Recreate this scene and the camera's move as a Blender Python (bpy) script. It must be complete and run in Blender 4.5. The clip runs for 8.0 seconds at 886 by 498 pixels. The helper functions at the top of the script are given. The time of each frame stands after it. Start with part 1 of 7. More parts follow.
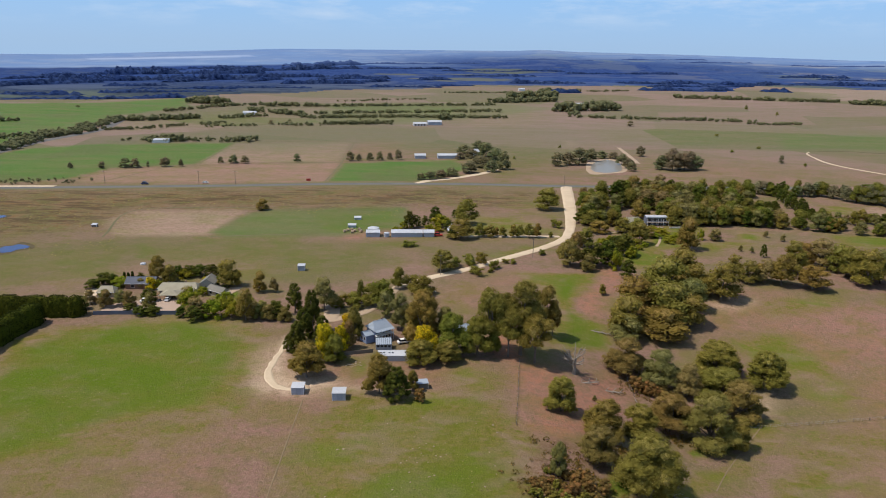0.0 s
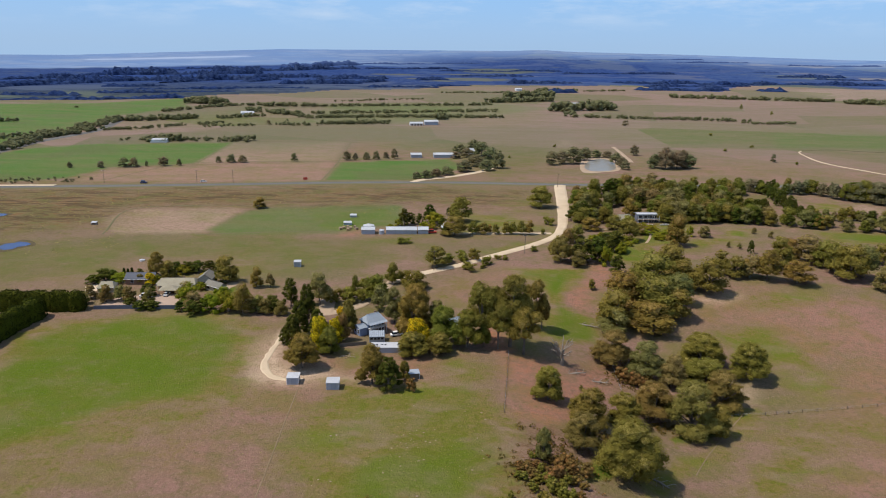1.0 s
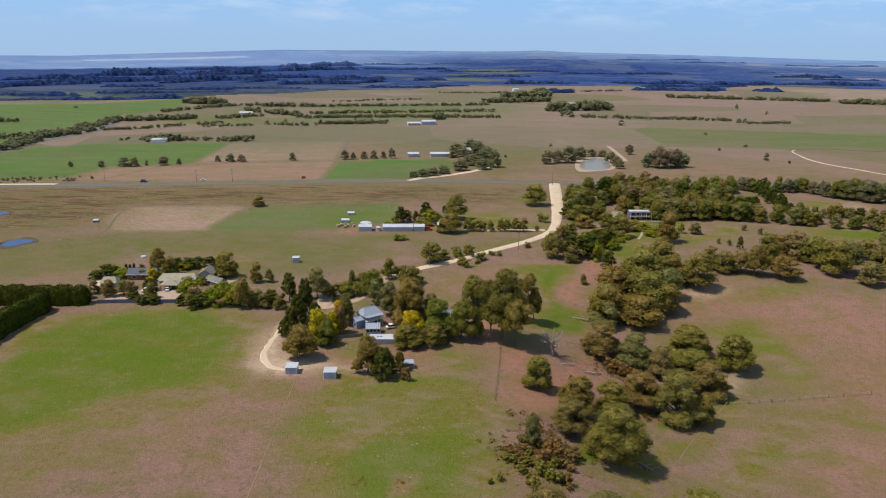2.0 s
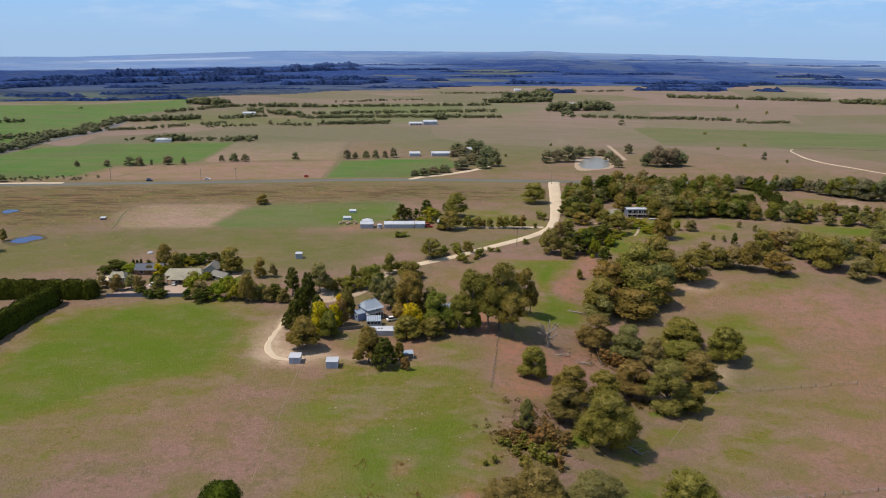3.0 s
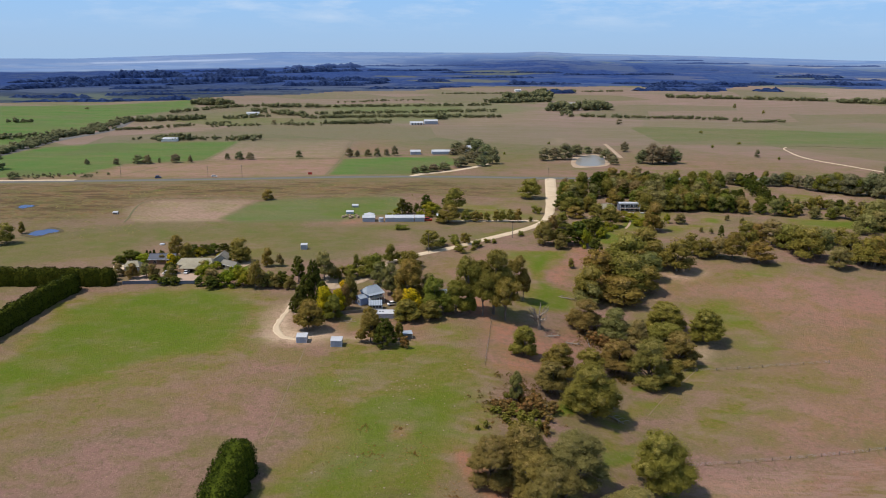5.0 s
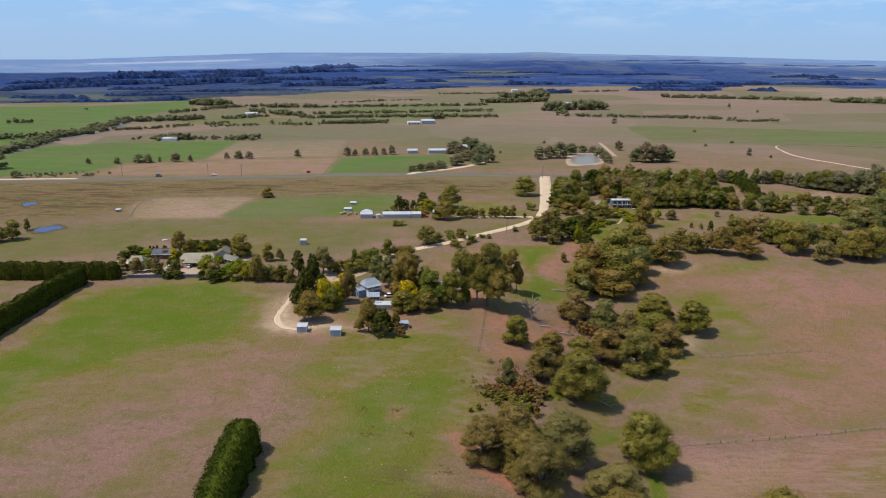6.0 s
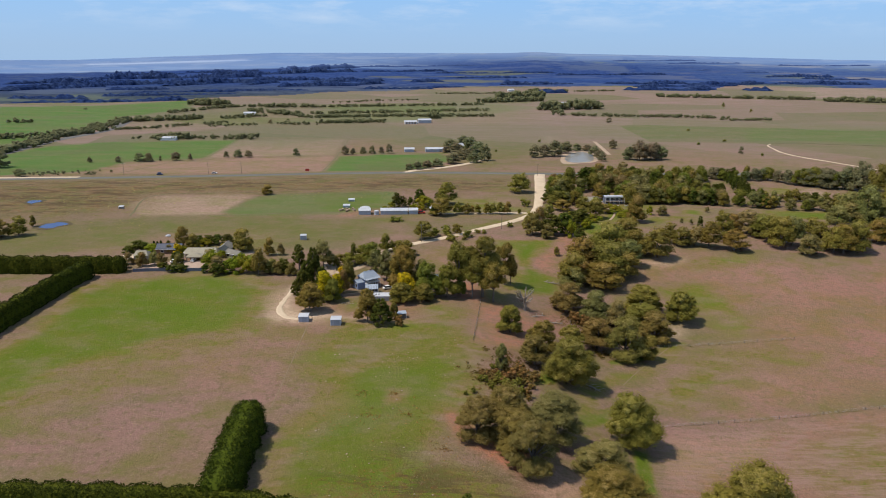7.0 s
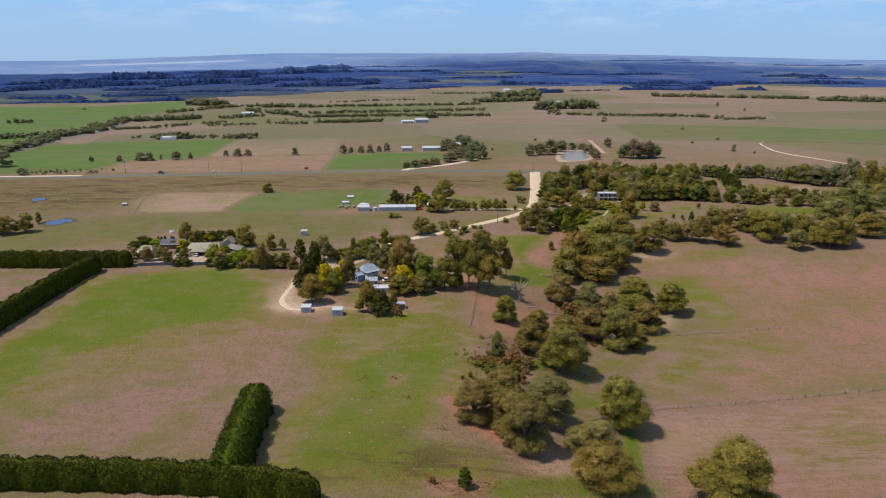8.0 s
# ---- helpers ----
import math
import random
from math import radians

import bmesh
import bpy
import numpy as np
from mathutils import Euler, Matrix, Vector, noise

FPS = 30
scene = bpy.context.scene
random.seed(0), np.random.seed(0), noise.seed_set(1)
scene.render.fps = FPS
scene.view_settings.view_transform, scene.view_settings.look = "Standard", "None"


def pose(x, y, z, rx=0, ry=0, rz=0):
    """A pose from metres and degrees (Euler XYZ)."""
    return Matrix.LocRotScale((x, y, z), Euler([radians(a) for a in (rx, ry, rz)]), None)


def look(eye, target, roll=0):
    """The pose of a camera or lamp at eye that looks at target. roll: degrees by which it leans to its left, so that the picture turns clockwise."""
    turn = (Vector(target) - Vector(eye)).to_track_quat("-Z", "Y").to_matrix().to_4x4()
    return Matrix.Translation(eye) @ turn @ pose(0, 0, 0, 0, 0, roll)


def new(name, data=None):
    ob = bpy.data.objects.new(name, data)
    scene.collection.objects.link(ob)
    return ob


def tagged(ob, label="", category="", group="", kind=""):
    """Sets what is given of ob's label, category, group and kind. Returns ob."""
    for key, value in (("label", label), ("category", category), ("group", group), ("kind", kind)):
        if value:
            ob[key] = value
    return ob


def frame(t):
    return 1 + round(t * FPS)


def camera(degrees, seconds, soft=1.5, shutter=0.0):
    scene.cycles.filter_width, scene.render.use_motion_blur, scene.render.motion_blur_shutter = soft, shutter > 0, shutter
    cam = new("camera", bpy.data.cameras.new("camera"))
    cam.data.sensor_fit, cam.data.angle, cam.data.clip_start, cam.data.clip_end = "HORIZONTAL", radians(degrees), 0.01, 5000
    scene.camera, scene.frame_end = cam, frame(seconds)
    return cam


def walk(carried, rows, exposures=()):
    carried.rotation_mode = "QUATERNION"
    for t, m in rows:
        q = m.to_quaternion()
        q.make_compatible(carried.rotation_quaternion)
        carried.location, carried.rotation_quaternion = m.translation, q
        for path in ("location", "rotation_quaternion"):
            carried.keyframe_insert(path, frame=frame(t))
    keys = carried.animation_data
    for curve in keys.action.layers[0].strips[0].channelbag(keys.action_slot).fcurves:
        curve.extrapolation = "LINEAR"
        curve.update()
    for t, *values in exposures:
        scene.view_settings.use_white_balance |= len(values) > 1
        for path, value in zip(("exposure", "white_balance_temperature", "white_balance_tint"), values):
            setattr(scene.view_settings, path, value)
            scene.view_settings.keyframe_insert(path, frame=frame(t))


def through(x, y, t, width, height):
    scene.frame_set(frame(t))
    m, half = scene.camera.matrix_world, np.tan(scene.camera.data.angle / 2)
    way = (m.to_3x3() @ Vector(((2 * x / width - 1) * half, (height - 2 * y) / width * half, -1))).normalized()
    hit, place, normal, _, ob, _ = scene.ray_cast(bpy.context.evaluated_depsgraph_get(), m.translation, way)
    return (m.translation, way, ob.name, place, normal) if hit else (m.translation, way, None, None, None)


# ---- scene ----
cam = camera(62.95, 8.0, soft=1.0)
walk(cam, [
    (0.0, look((-2.335, 0.316, 104.063), (-3.131, 96.577, 76.983), 0.918)),
    (0.5, look((-1.002, -3.289, 104.206), (-1.645, 92.976, 77.141), 0.884)),
    (1.0, look((0.248, -6.978, 104.255), (-0.342, 89.290, 77.195), 0.856)),
    (1.5, look((1.146, -10.849, 104.289), (0.809, 85.424, 77.246), 0.810)),
    (3.0, look((3.481, -23.096, 104.334), (2.721, 73.206, 77.401), 0.712)),
    (3.5, look((4.033, -27.309, 104.287), (3.113, 68.995, 77.366), 0.648)),
    (4.0, look((4.577, -31.662, 104.216), (3.530, 64.653, 77.339), 0.641)),
    (4.5, look((5.013, -36.195, 104.168), (3.914, 60.130, 77.327), 0.614)),
    (6.0, look((6.657, -50.923, 103.904), (5.919, 45.430, 77.156), 0.510)),
    (6.5, look((6.938, -56.230, 103.845), (6.391, 40.126, 77.102), 0.487)),
    (7.0, look((7.125, -61.544, 103.813), (6.777, 34.819, 77.093), 0.456)),
    (7.5, look((7.164, -66.762, 103.673), (6.995, 29.608, 76.972), 0.418)),
    (8.0, look((6.954, -71.848, 103.542), (7.024, 24.526, 76.857), 0.364)),
])

# ---- light ----
SUN_AZIMUTH, SUN_HEIGHT = -98.0, 61.0
sun_way = Vector((math.sin(radians(SUN_AZIMUTH)) * math.cos(radians(SUN_HEIGHT)),
                  math.cos(radians(SUN_AZIMUTH)) * math.cos(radians(SUN_HEIGHT)), math.sin(radians(SUN_HEIGHT))))
sun = new("sun", bpy.data.lights.new("sun", "SUN"))
sun.data.energy, sun.data.angle, sun.data.color = 3.85, radians(0.55), (1.0, 0.900, 0.800)
sun.matrix_world = look(sun_way * 300, (0, 0, 0))
scene.view_settings.exposure = 0.0


def wire(tree, a, b):
    tree.links.new(a, b)


def sky_world():
    world = bpy.data.worlds.new("sky")
    world.use_nodes = True
    scene.world = world
    t = world.node_tree
    back = t.nodes["Background"]
    sky = t.nodes.new("ShaderNodeTexSky")
    sky.sky_type, sky.sun_disc = "NISHITA", False
    sky.sun_elevation, sky.sun_rotation = radians(SUN_HEIGHT), radians(SUN_AZIMUTH)
    sky.air_density, sky.dust_density, sky.ozone_density = 1.0, 0.6, 3.0
    # blue haze low over the land, all round
    where = t.nodes.new("ShaderNodeTexCoord")
    split = t.nodes.new("ShaderNodeSeparateXYZ")
    wire(t, where.outputs["Generated"], split.inputs[0])
    low = t.nodes.new("ShaderNodeMapRange")
    low.inputs["From Min"].default_value, low.inputs["From Max"].default_value = 0.0, 0.075
    haze = t.nodes.new("ShaderNodeMix")
    haze.data_type = "RGBA"
    haze.inputs["A"].default_value, haze.inputs["B"].default_value = (2.19, 3.37, 5.03, 1), (1.77, 3.40, 5.84, 1)
    much = t.nodes.new("ShaderNodeMapRange")
    for key, v in (("From Min", 0.06), ("From Max", 0.35), ("To Min", 0.92), ("To Max", 0.0)):
        much.inputs[key].default_value = v
    tint = t.nodes.new("ShaderNodeMix")
    tint.data_type = "RGBA"
    wire(t, split.outputs["Z"], low.inputs["Value"])
    wire(t, split.outputs["Z"], much.inputs["Value"])
    wire(t, low.outputs[0], haze.inputs["Factor"])
    wire(t, much.outputs[0], tint.inputs["Factor"])
    deep = t.nodes.new("ShaderNodeVectorMath")
    deep.operation = "SCALE"
    deep.inputs["Scale"].default_value = 0.85
    wire(t, sky.outputs[0], deep.inputs[0])
    wire(t, deep.outputs[0], tint.inputs["A"])
    wire(t, haze.outputs["Result"], tint.inputs["B"])
    # thin streaks of high cloud
    stretch = t.nodes.new("ShaderNodeMapping")
    stretch.inputs["Scale"].default_value = (5.0, 5.0, 24.0)
    puffs = t.nodes.new("ShaderNodeTexNoise")
    puffs.inputs["Scale"].default_value, puffs.inputs["Detail"].default_value = 1.6, 7.0
    puffs.inputs["Roughness"].default_value = 0.62
    ramp = t.nodes.new("ShaderNodeMapRange")
    ramp.inputs["From Min"].default_value, ramp.inputs["From Max"].default_value = 0.48, 0.95
    lift = t.nodes.new("ShaderNodeMapRange")
    lift.inputs["From Min"].default_value, lift.inputs["From Max"].default_value = 0.015, 0.06
    both = t.nodes.new("ShaderNodeMath")
    both.operation = "MULTIPLY"
    cloud = t.nodes.new("ShaderNodeMix")
    cloud.data_type = "RGBA"
    cloud.inputs["B"].default_value = (5.1, 5.4, 5.8, 1)
    wire(t, where.outputs["Generated"], stretch.inputs["Vector"])
    wire(t, stretch.outputs[0], puffs.inputs["Vector"])
    wire(t, puffs.outputs[0], ramp.inputs["Value"])
    wire(t, split.outputs["Z"], lift.inputs["Value"])
    wire(t, ramp.outputs[0], both.inputs[0])
    wire(t, lift.outputs[0], both.inputs[1])
    wire(t, both.outputs[0], cloud.inputs["Factor"])
    wire(t, tint.outputs["Result"], cloud.inputs["A"])
    wire(t, cloud.outputs["Result"], back.inputs["Color"])
    back.inputs["Strength"].default_value = 0.16


sky_world()


# ---- materials ----
class Nodes:
    """Short hand for building one node material."""

    def __init__(self, name):
        self.mat = bpy.data.materials.new(name)
        self.mat.use_nodes = True
        self.t = self.mat.node_tree
        self.bsdf = self.t.nodes["Principled BSDF"]
        self.place = self.t.nodes.new("ShaderNodeNewGeometry").outputs["Position"]

    def noise(self, scale, detail=4.0, stretch=None, rough=0.6, warp=0.0):
        n = self.t.nodes.new("ShaderNodeTexNoise")
        n.inputs["Scale"].default_value, n.inputs["Detail"].default_value, n.inputs["Roughness"].default_value = scale, detail, rough
        n.inputs["Distortion"].default_value = warp
        source = self.place
        if stretch:
            m = self.t.nodes.new("ShaderNodeMapping")
            m.inputs["Scale"].default_value, m.inputs["Rotation"].default_value = stretch[:3], (0, 0, radians(stretch[3]))
            wire(self.t, source, m.inputs["Vector"])
            source = m.outputs[0]
        wire(self.t, source, n.inputs["Vector"])
        return n.outputs[0]

    def span(self, value, a, b, lo=0.0, hi=1.0):
        n = self.t.nodes.new("ShaderNodeMapRange")
        for key, v in (("From Min", a), ("From Max", b), ("To Min", lo), ("To Max", hi)):
            n.inputs[key].default_value = v
        wire(self.t, value, n.inputs["Value"])
        return n.outputs[0]

    def math(self, kind, a, b):
        n = self.t.nodes.new("ShaderNodeMath")
        n.operation = kind
        for i, v in enumerate((a, b)):
            if isinstance(v, (int, float)):
                n.inputs[i].default_value = v
            else:
                wire(self.t, v, n.inputs[i])
        return n.outputs[0]

    def mix(self, f, a, b, kind="MIX"):
        n = self.t.nodes.new("ShaderNodeMix")
        n.data_type, n.blend_type = "RGBA", kind
        for key, v in (("Factor", f), ("A", a), ("B", b)):
            if isinstance(v, (int, float)):
                n.inputs[key].default_value = v
            elif isinstance(v, tuple):
                n.inputs[key].default_value = (*v, 1)
            else:
                wire(self.t, v, n.inputs[key])
        return n.outputs["Result"]

    def bump(self, value, strength, distance):
        n = self.t.nodes.new("ShaderNodeBump")
        n.inputs["Strength"].default_value, n.inputs["Distance"].default_value = strength, distance
        wire(self.t, value, n.inputs["Height"])
        wire(self.t, n.outputs[0], self.bsdf.inputs["Normal"])

    def done(self, colour, rough=0.9, metal=0.0, gloss=0.3):
        if isinstance(colour, tuple):
            self.bsdf.inputs["Base Color"].default_value = (*colour, 1)
        else:
            wire(self.t, colour, self.bsdf.inputs["Base Color"])
        self.bsdf.inputs["Roughness"].default_value = rough
        self.bsdf.inputs["Metallic"].default_value = metal
        self.bsdf.inputs["Specular IOR Level"].default_value = gloss
        return self.mat


def plain(name, a, b, scale=0.8, rough=0.85, metal=0.0, gloss=0.3, bump=0.0, ribs=None):
    """A worn two-tone surface: broad stains and fine grain; ribs: (direction in degrees, per metre) of folded sheet."""
    n = Nodes(name)
    stains = n.span(n.noise(scale * 0.25, 5), 0.35, 0.65)
    grain = n.span(n.noise(scale * 6, 3), 0.3, 0.7)
    colour = n.mix(n.math("ADD", n.math("MULTIPLY", stains, 0.65), n.math("MULTIPLY", grain, 0.35)), a, b)
    if ribs:
        m = n.t.nodes.new("ShaderNodeMapping")
        m.vector_type, m.inputs["Rotation"].default_value = "TEXTURE", (0, 0, radians(ribs[0]))
        w = n.t.nodes.new("ShaderNodeTexWave")
        w.inputs["Scale"].default_value = ribs[1]
        wire(n.t, n.place, m.inputs["Vector"])
        wire(n.t, m.outputs[0], w.inputs["Vector"])
        n.bump(w.outputs["Fac"], 0.5, 0.03)
        colour = n.mix(n.span(w.outputs["Fac"], 0.0, 0.35, 0.18, 0.0), colour, (0.1, 0.1, 0.1))
    elif bump:
        n.bump(n.noise(scale * 5, 4), bump, 0.08)
    return n.done(colour, rough, metal, gloss)


def foliage(name, dark, light, tip, through=0.22, tip_share=0.12):
    n = Nodes(name)
    info = n.t.nodes.new("ShaderNodeObjectInfo").outputs["Random"]
    geo = n.t.nodes.new("ShaderNodeNewGeometry").outputs["Random Per Island"]
    broad = n.span(n.noise(0.16, 3), 0.32, 0.68)
    tuft = n.span(n.noise(0.75, 3), 0.30, 0.70)
    f = n.math("ADD", n.math("MULTIPLY", geo, 0.22), n.math("ADD", n.math("MULTIPLY", broad, 0.40), n.math("MULTIPLY", tuft, 0.38)))
    colour = n.mix(f, dark, light)
    colour = n.mix(n.span(n.math("FRACT", n.math("MULTIPLY", geo, 7.31), 0), 1.0 - tip_share, 1.0), colour, tip)
    combine = n.t.nodes.new("ShaderNodeCombineXYZ")
    wire(n.t, n.span(info, 0, 1, 0.88, 1.14), combine.inputs[0])
    wire(n.t, n.span(n.math("FRACT", n.math("MULTIPLY", info, 5.7), 0), 0, 1, 0.90, 1.12), combine.inputs[1])
    wire(n.t, n.span(info, 0, 1, 0.9, 1.0), combine.inputs[2])
    colour = n.mix(1.0, colour, combine.outputs[0], "MULTIPLY")
    n.done(colour, 0.8, 0.0, 0.06)
    lucent = n.t.nodes.new("ShaderNodeBsdfTranslucent")
    wire(n.t, n.mix(0.35, colour, light), lucent.inputs["Color"])
    both = n.t.nodes.new("ShaderNodeMixShader")
    both.inputs[0].default_value = through
    wire(n.t, n.bsdf.outputs[0], both.inputs[1])
    wire(n.t, lucent.outputs[0], both.inputs[2])
    wire(n.t, both.outputs[0], n.t.nodes["Material Output"].inputs["Surface"])
    return n.mat


def ground_material():
    """Grazed pasture: dry grass, green growth, red soil, straw, ploughed lines and rough tussock, by the cover of each place."""
    n = Nodes("pasture")
    a = n.t.nodes.new("ShaderNodeAttribute")
    a.attribute_name = "cover"
    c = n.t.nodes.new("ShaderNodeSeparateColor")
    wire(n.t, a.outputs["Color"], c.inputs[0])
    b = n.t.nodes.new("ShaderNodeAttribute")
    b.attribute_name = "texture"
    d = n.t.nodes.new("ShaderNodeSeparateColor")
    wire(n.t, b.outputs["Color"], d.inputs[0])
    broad, middle, fine, tuft = n.noise(0.012, 5), n.noise(0.07, 6), n.noise(0.45, 6, rough=0.7), n.noise(1.5, 5, rough=0.7)
    streak = n.noise(0.05, 5, (0.25, 1.0, 1.0, 12.0))
    dry = n.mix(n.span(middle, 0.38, 0.62), (0.256, 0.148, 0.117), (0.231, 0.142, 0.105))
    dry = n.mix(n.span(broad, 0.40, 0.62), dry, (0.214, 0.143, 0.090))
    drift = n.noise(0.03, 6, (0.55, 1.0, 1.0, 20.0), 0.65)
    dry = n.mix(n.span(drift, 0.50, 0.62, 0.0, 0.75), dry, (0.158, 0.136, 0.062))
    dry = n.mix(n.span(drift, 0.46, 0.34, 0.0, 0.6), dry, (0.280, 0.165, 0.134))
    dry = n.mix(n.span(fine, 0.50, 0.62, 0.0, 0.6), dry, (0.140, 0.116, 0.055))
    dry = n.mix(n.span(tuft, 0.46, 0.34, 0.0, 0.6), dry, (0.345, 0.225, 0.165))
    grass = n.mix(n.span(fine, 0.38, 0.62), (0.134, 0.130, 0.018), (0.198, 0.150, 0.048))
    grass = n.mix(n.span(drift, 0.50, 0.66, 0.0, 0.65), grass, (0.215, 0.165, 0.070))
    blot, blush = n.noise(0.085, 5, (0.7, 1.0, 1.0, 15.0), 0.55, 0.4), n.noise(0.11, 5, (0.6, 1.0, 1.0, -20.0), 0.6, 0.4)
    dry = n.mix(n.span(blot, 0.48, 0.66, 0.0, 0.62), dry, (0.144, 0.138, 0.030))
    grass = n.mix(n.span(blush, 0.47, 0.66, 0.0, 0.85), grass, (0.255, 0.172, 0.118))
    grass = n.mix(n.span(blot, 0.50, 0.66, 0.0, 0.75), grass, (0.124, 0.152, 0.014))
    lush = n.mix(n.math("MULTIPLY", n.span(middle, 0.3, 0.6, 0.35, 1.0), n.span(c.outputs[0], 0.6, 0.95)), grass, (0.098, 0.142, 0.010))
    # green comes through in patches where the cover is thin
    rag = n.math("ADD", n.math("MULTIPLY", n.span(middle, 0.28, 0.72), 0.4), n.math("MULTIPLY", n.span(fine, 0.3, 0.7), 0.35))
    rag = n.math("ADD", rag, n.math("MULTIPLY", n.span(streak, 0.3, 0.7), 0.25))
    show = n.span(n.math("SUBTRACT", n.math("MULTIPLY", c.outputs[0], 1.35), rag), -0.22, 0.26)
    show = n.math("MAXIMUM", show, n.math("MULTIPLY", n.span(middle, 0.50, 0.68), n.span(fine, 0.45, 0.62, 0.0, 0.55)))
    straw = n.mix(n.span(fine, 0.3, 0.7), (0.62, 0.47, 0.33), (0.46, 0.335, 0.22))
    red = n.mix(n.span(fine, 0.35, 0.65), (0.420, 0.160, 0.085), (0.310, 0.145, 0.095))
    colour = n.mix(n.math("MULTIPLY", c.outputs[1], n.span(rag, 0.25, 0.6, 1.0, 0.55)), dry, red)
    colour = n.mix(n.math("MULTIPLY", c.outputs[2], n.span(rag, 0.3, 0.7, 1.0, 0.65)), colour, straw)
    colour = n.mix(show, colour, lush)
    # short dull olive grazing
    dull = n.mix(n.span(middle, 0.38, 0.62), (0.112, 0.122, 0.036), (0.146, 0.128, 0.052))
    dull = n.mix(n.span(fine, 0.50, 0.66, 0.0, 0.6), dull, (0.106, 0.112, 0.034))
    colour = n.mix(n.math("MULTIPLY", d.outputs[2], n.span(rag, 0.2, 0.8, 1.0, 0.7)), colour, dull)
    # beyond the highway the paddocks differ from one to the next, with haze greying and bluing their colours
    m = n.t.nodes.new("ShaderNodeMapping")
    m.inputs["Scale"].default_value, m.inputs["Rotation"].default_value = (0.0042, 0.0060, 0.0), (0, 0, radians(11))
    wire(n.t, n.place, m.inputs["Vector"])
    cells = n.t.nodes.new("ShaderNodeTexVoronoi")
    cells.inputs["Scale"].default_value, cells.inputs["Randomness"].default_value = 1.0, 0.7
    wire(n.t, m.outputs[0], cells.inputs["Vector"])
    tone = n.t.nodes.new("ShaderNodeSeparateColor")
    wire(n.t, cells.outputs["Color"], tone.inputs[0])
    lot = n.mix(n.span(tone.outputs[0], 0.45, 0.50), (0.128, 0.144, 0.084), (0.226, 0.176, 0.146))
    lot = n.mix(n.span(tone.outputs[1], 0.72, 0.76), lot, (0.116, 0.142, 0.066))
    lot = n.mix(n.span(tone.outputs[2], 0.78, 0.82), lot, (0.262, 0.190, 0.168))
    lot = n.mix(n.span(streak, 0.42, 0.60, 0.0, 0.6), lot, (0.170, 0.152, 0.092))
    colour = n.mix(n.math("MULTIPLY", a.outputs["Alpha"], 0.6), colour, lot)
    # watered crops and sown pasture
    crop = n.mix(n.span(streak, 0.36, 0.64), (0.060, 0.158, 0.022), (0.100, 0.164, 0.034))
    crop = n.mix(n.span(drift, 0.50, 0.64, 0.0, 0.7), crop, (0.140, 0.150, 0.055))
    crop = n.mix(n.span(broad, 0.50, 0.62, 0.0, 0.6), crop, (0.105, 0.130, 0.045))
    colour = n.mix(n.math("MULTIPLY", b.outputs["Alpha"], n.span(rag, 0.1, 0.8, 1.0, 0.75)), colour, crop)
    # tussocks and bracken
    clump = n.span(n.math("ADD", fine, n.math("MULTIPLY", tuft, 0.6)), 0.74, 0.92)
    rough = n.mix(n.span(middle, 0.4, 0.6), (0.100, 0.070, 0.026), (0.200, 0.090, 0.032))
    colour = n.mix(n.math("MULTIPLY", clump, n.math("MULTIPLY", d.outputs[1], 0.8)), colour, rough)
    rush = n.span(n.noise(0.14, 8, (0.30, 1.0, 1.0, 8.0), 0.70, 0.6), 0.51, 0.57)
    colour = n.mix(n.math("MULTIPLY", rush, n.math("MULTIPLY", d.outputs[1], 0.80)), colour, (0.082, 0.052, 0.026))
    speck = n.span(tuft, 0.52, 0.70, 0.0, 0.34)
    colour = n.mix(speck, colour, (0.072, 0.066, 0.022))
    pale = n.span(n.noise(0.8, 5, rough=0.75), 0.56, 0.74, 0.0, 0.34)
    colour = n.mix(pale, colour, (0.36, 0.25, 0.17))
    # drill rows, broken and bent
    rows = n.math("ADD", n.math("MULTIPLY", n.noise(0.50, 4, (0.14, 1.0, 0.0, -66.0), 0.65, 1.6), 0.5), n.math("MULTIPLY", n.noise(0.16, 5, (0.24, 1.0, 0.0, -40.0), 0.65, 1.6), 0.5))
    furrow = n.math("MULTIPLY", n.span(rows, 0.47, 0.58), n.math("MULTIPLY", d.outputs[0], 0.6))
    colour = n.mix(furrow, colour, (0.315, 0.200, 0.160))
    n.bump(n.math("ADD", n.math("MULTIPLY", fine, 0.8), tuft), 0.8, 0.6)
    return n.done(colour, 0.95, 0.0, 0.1)


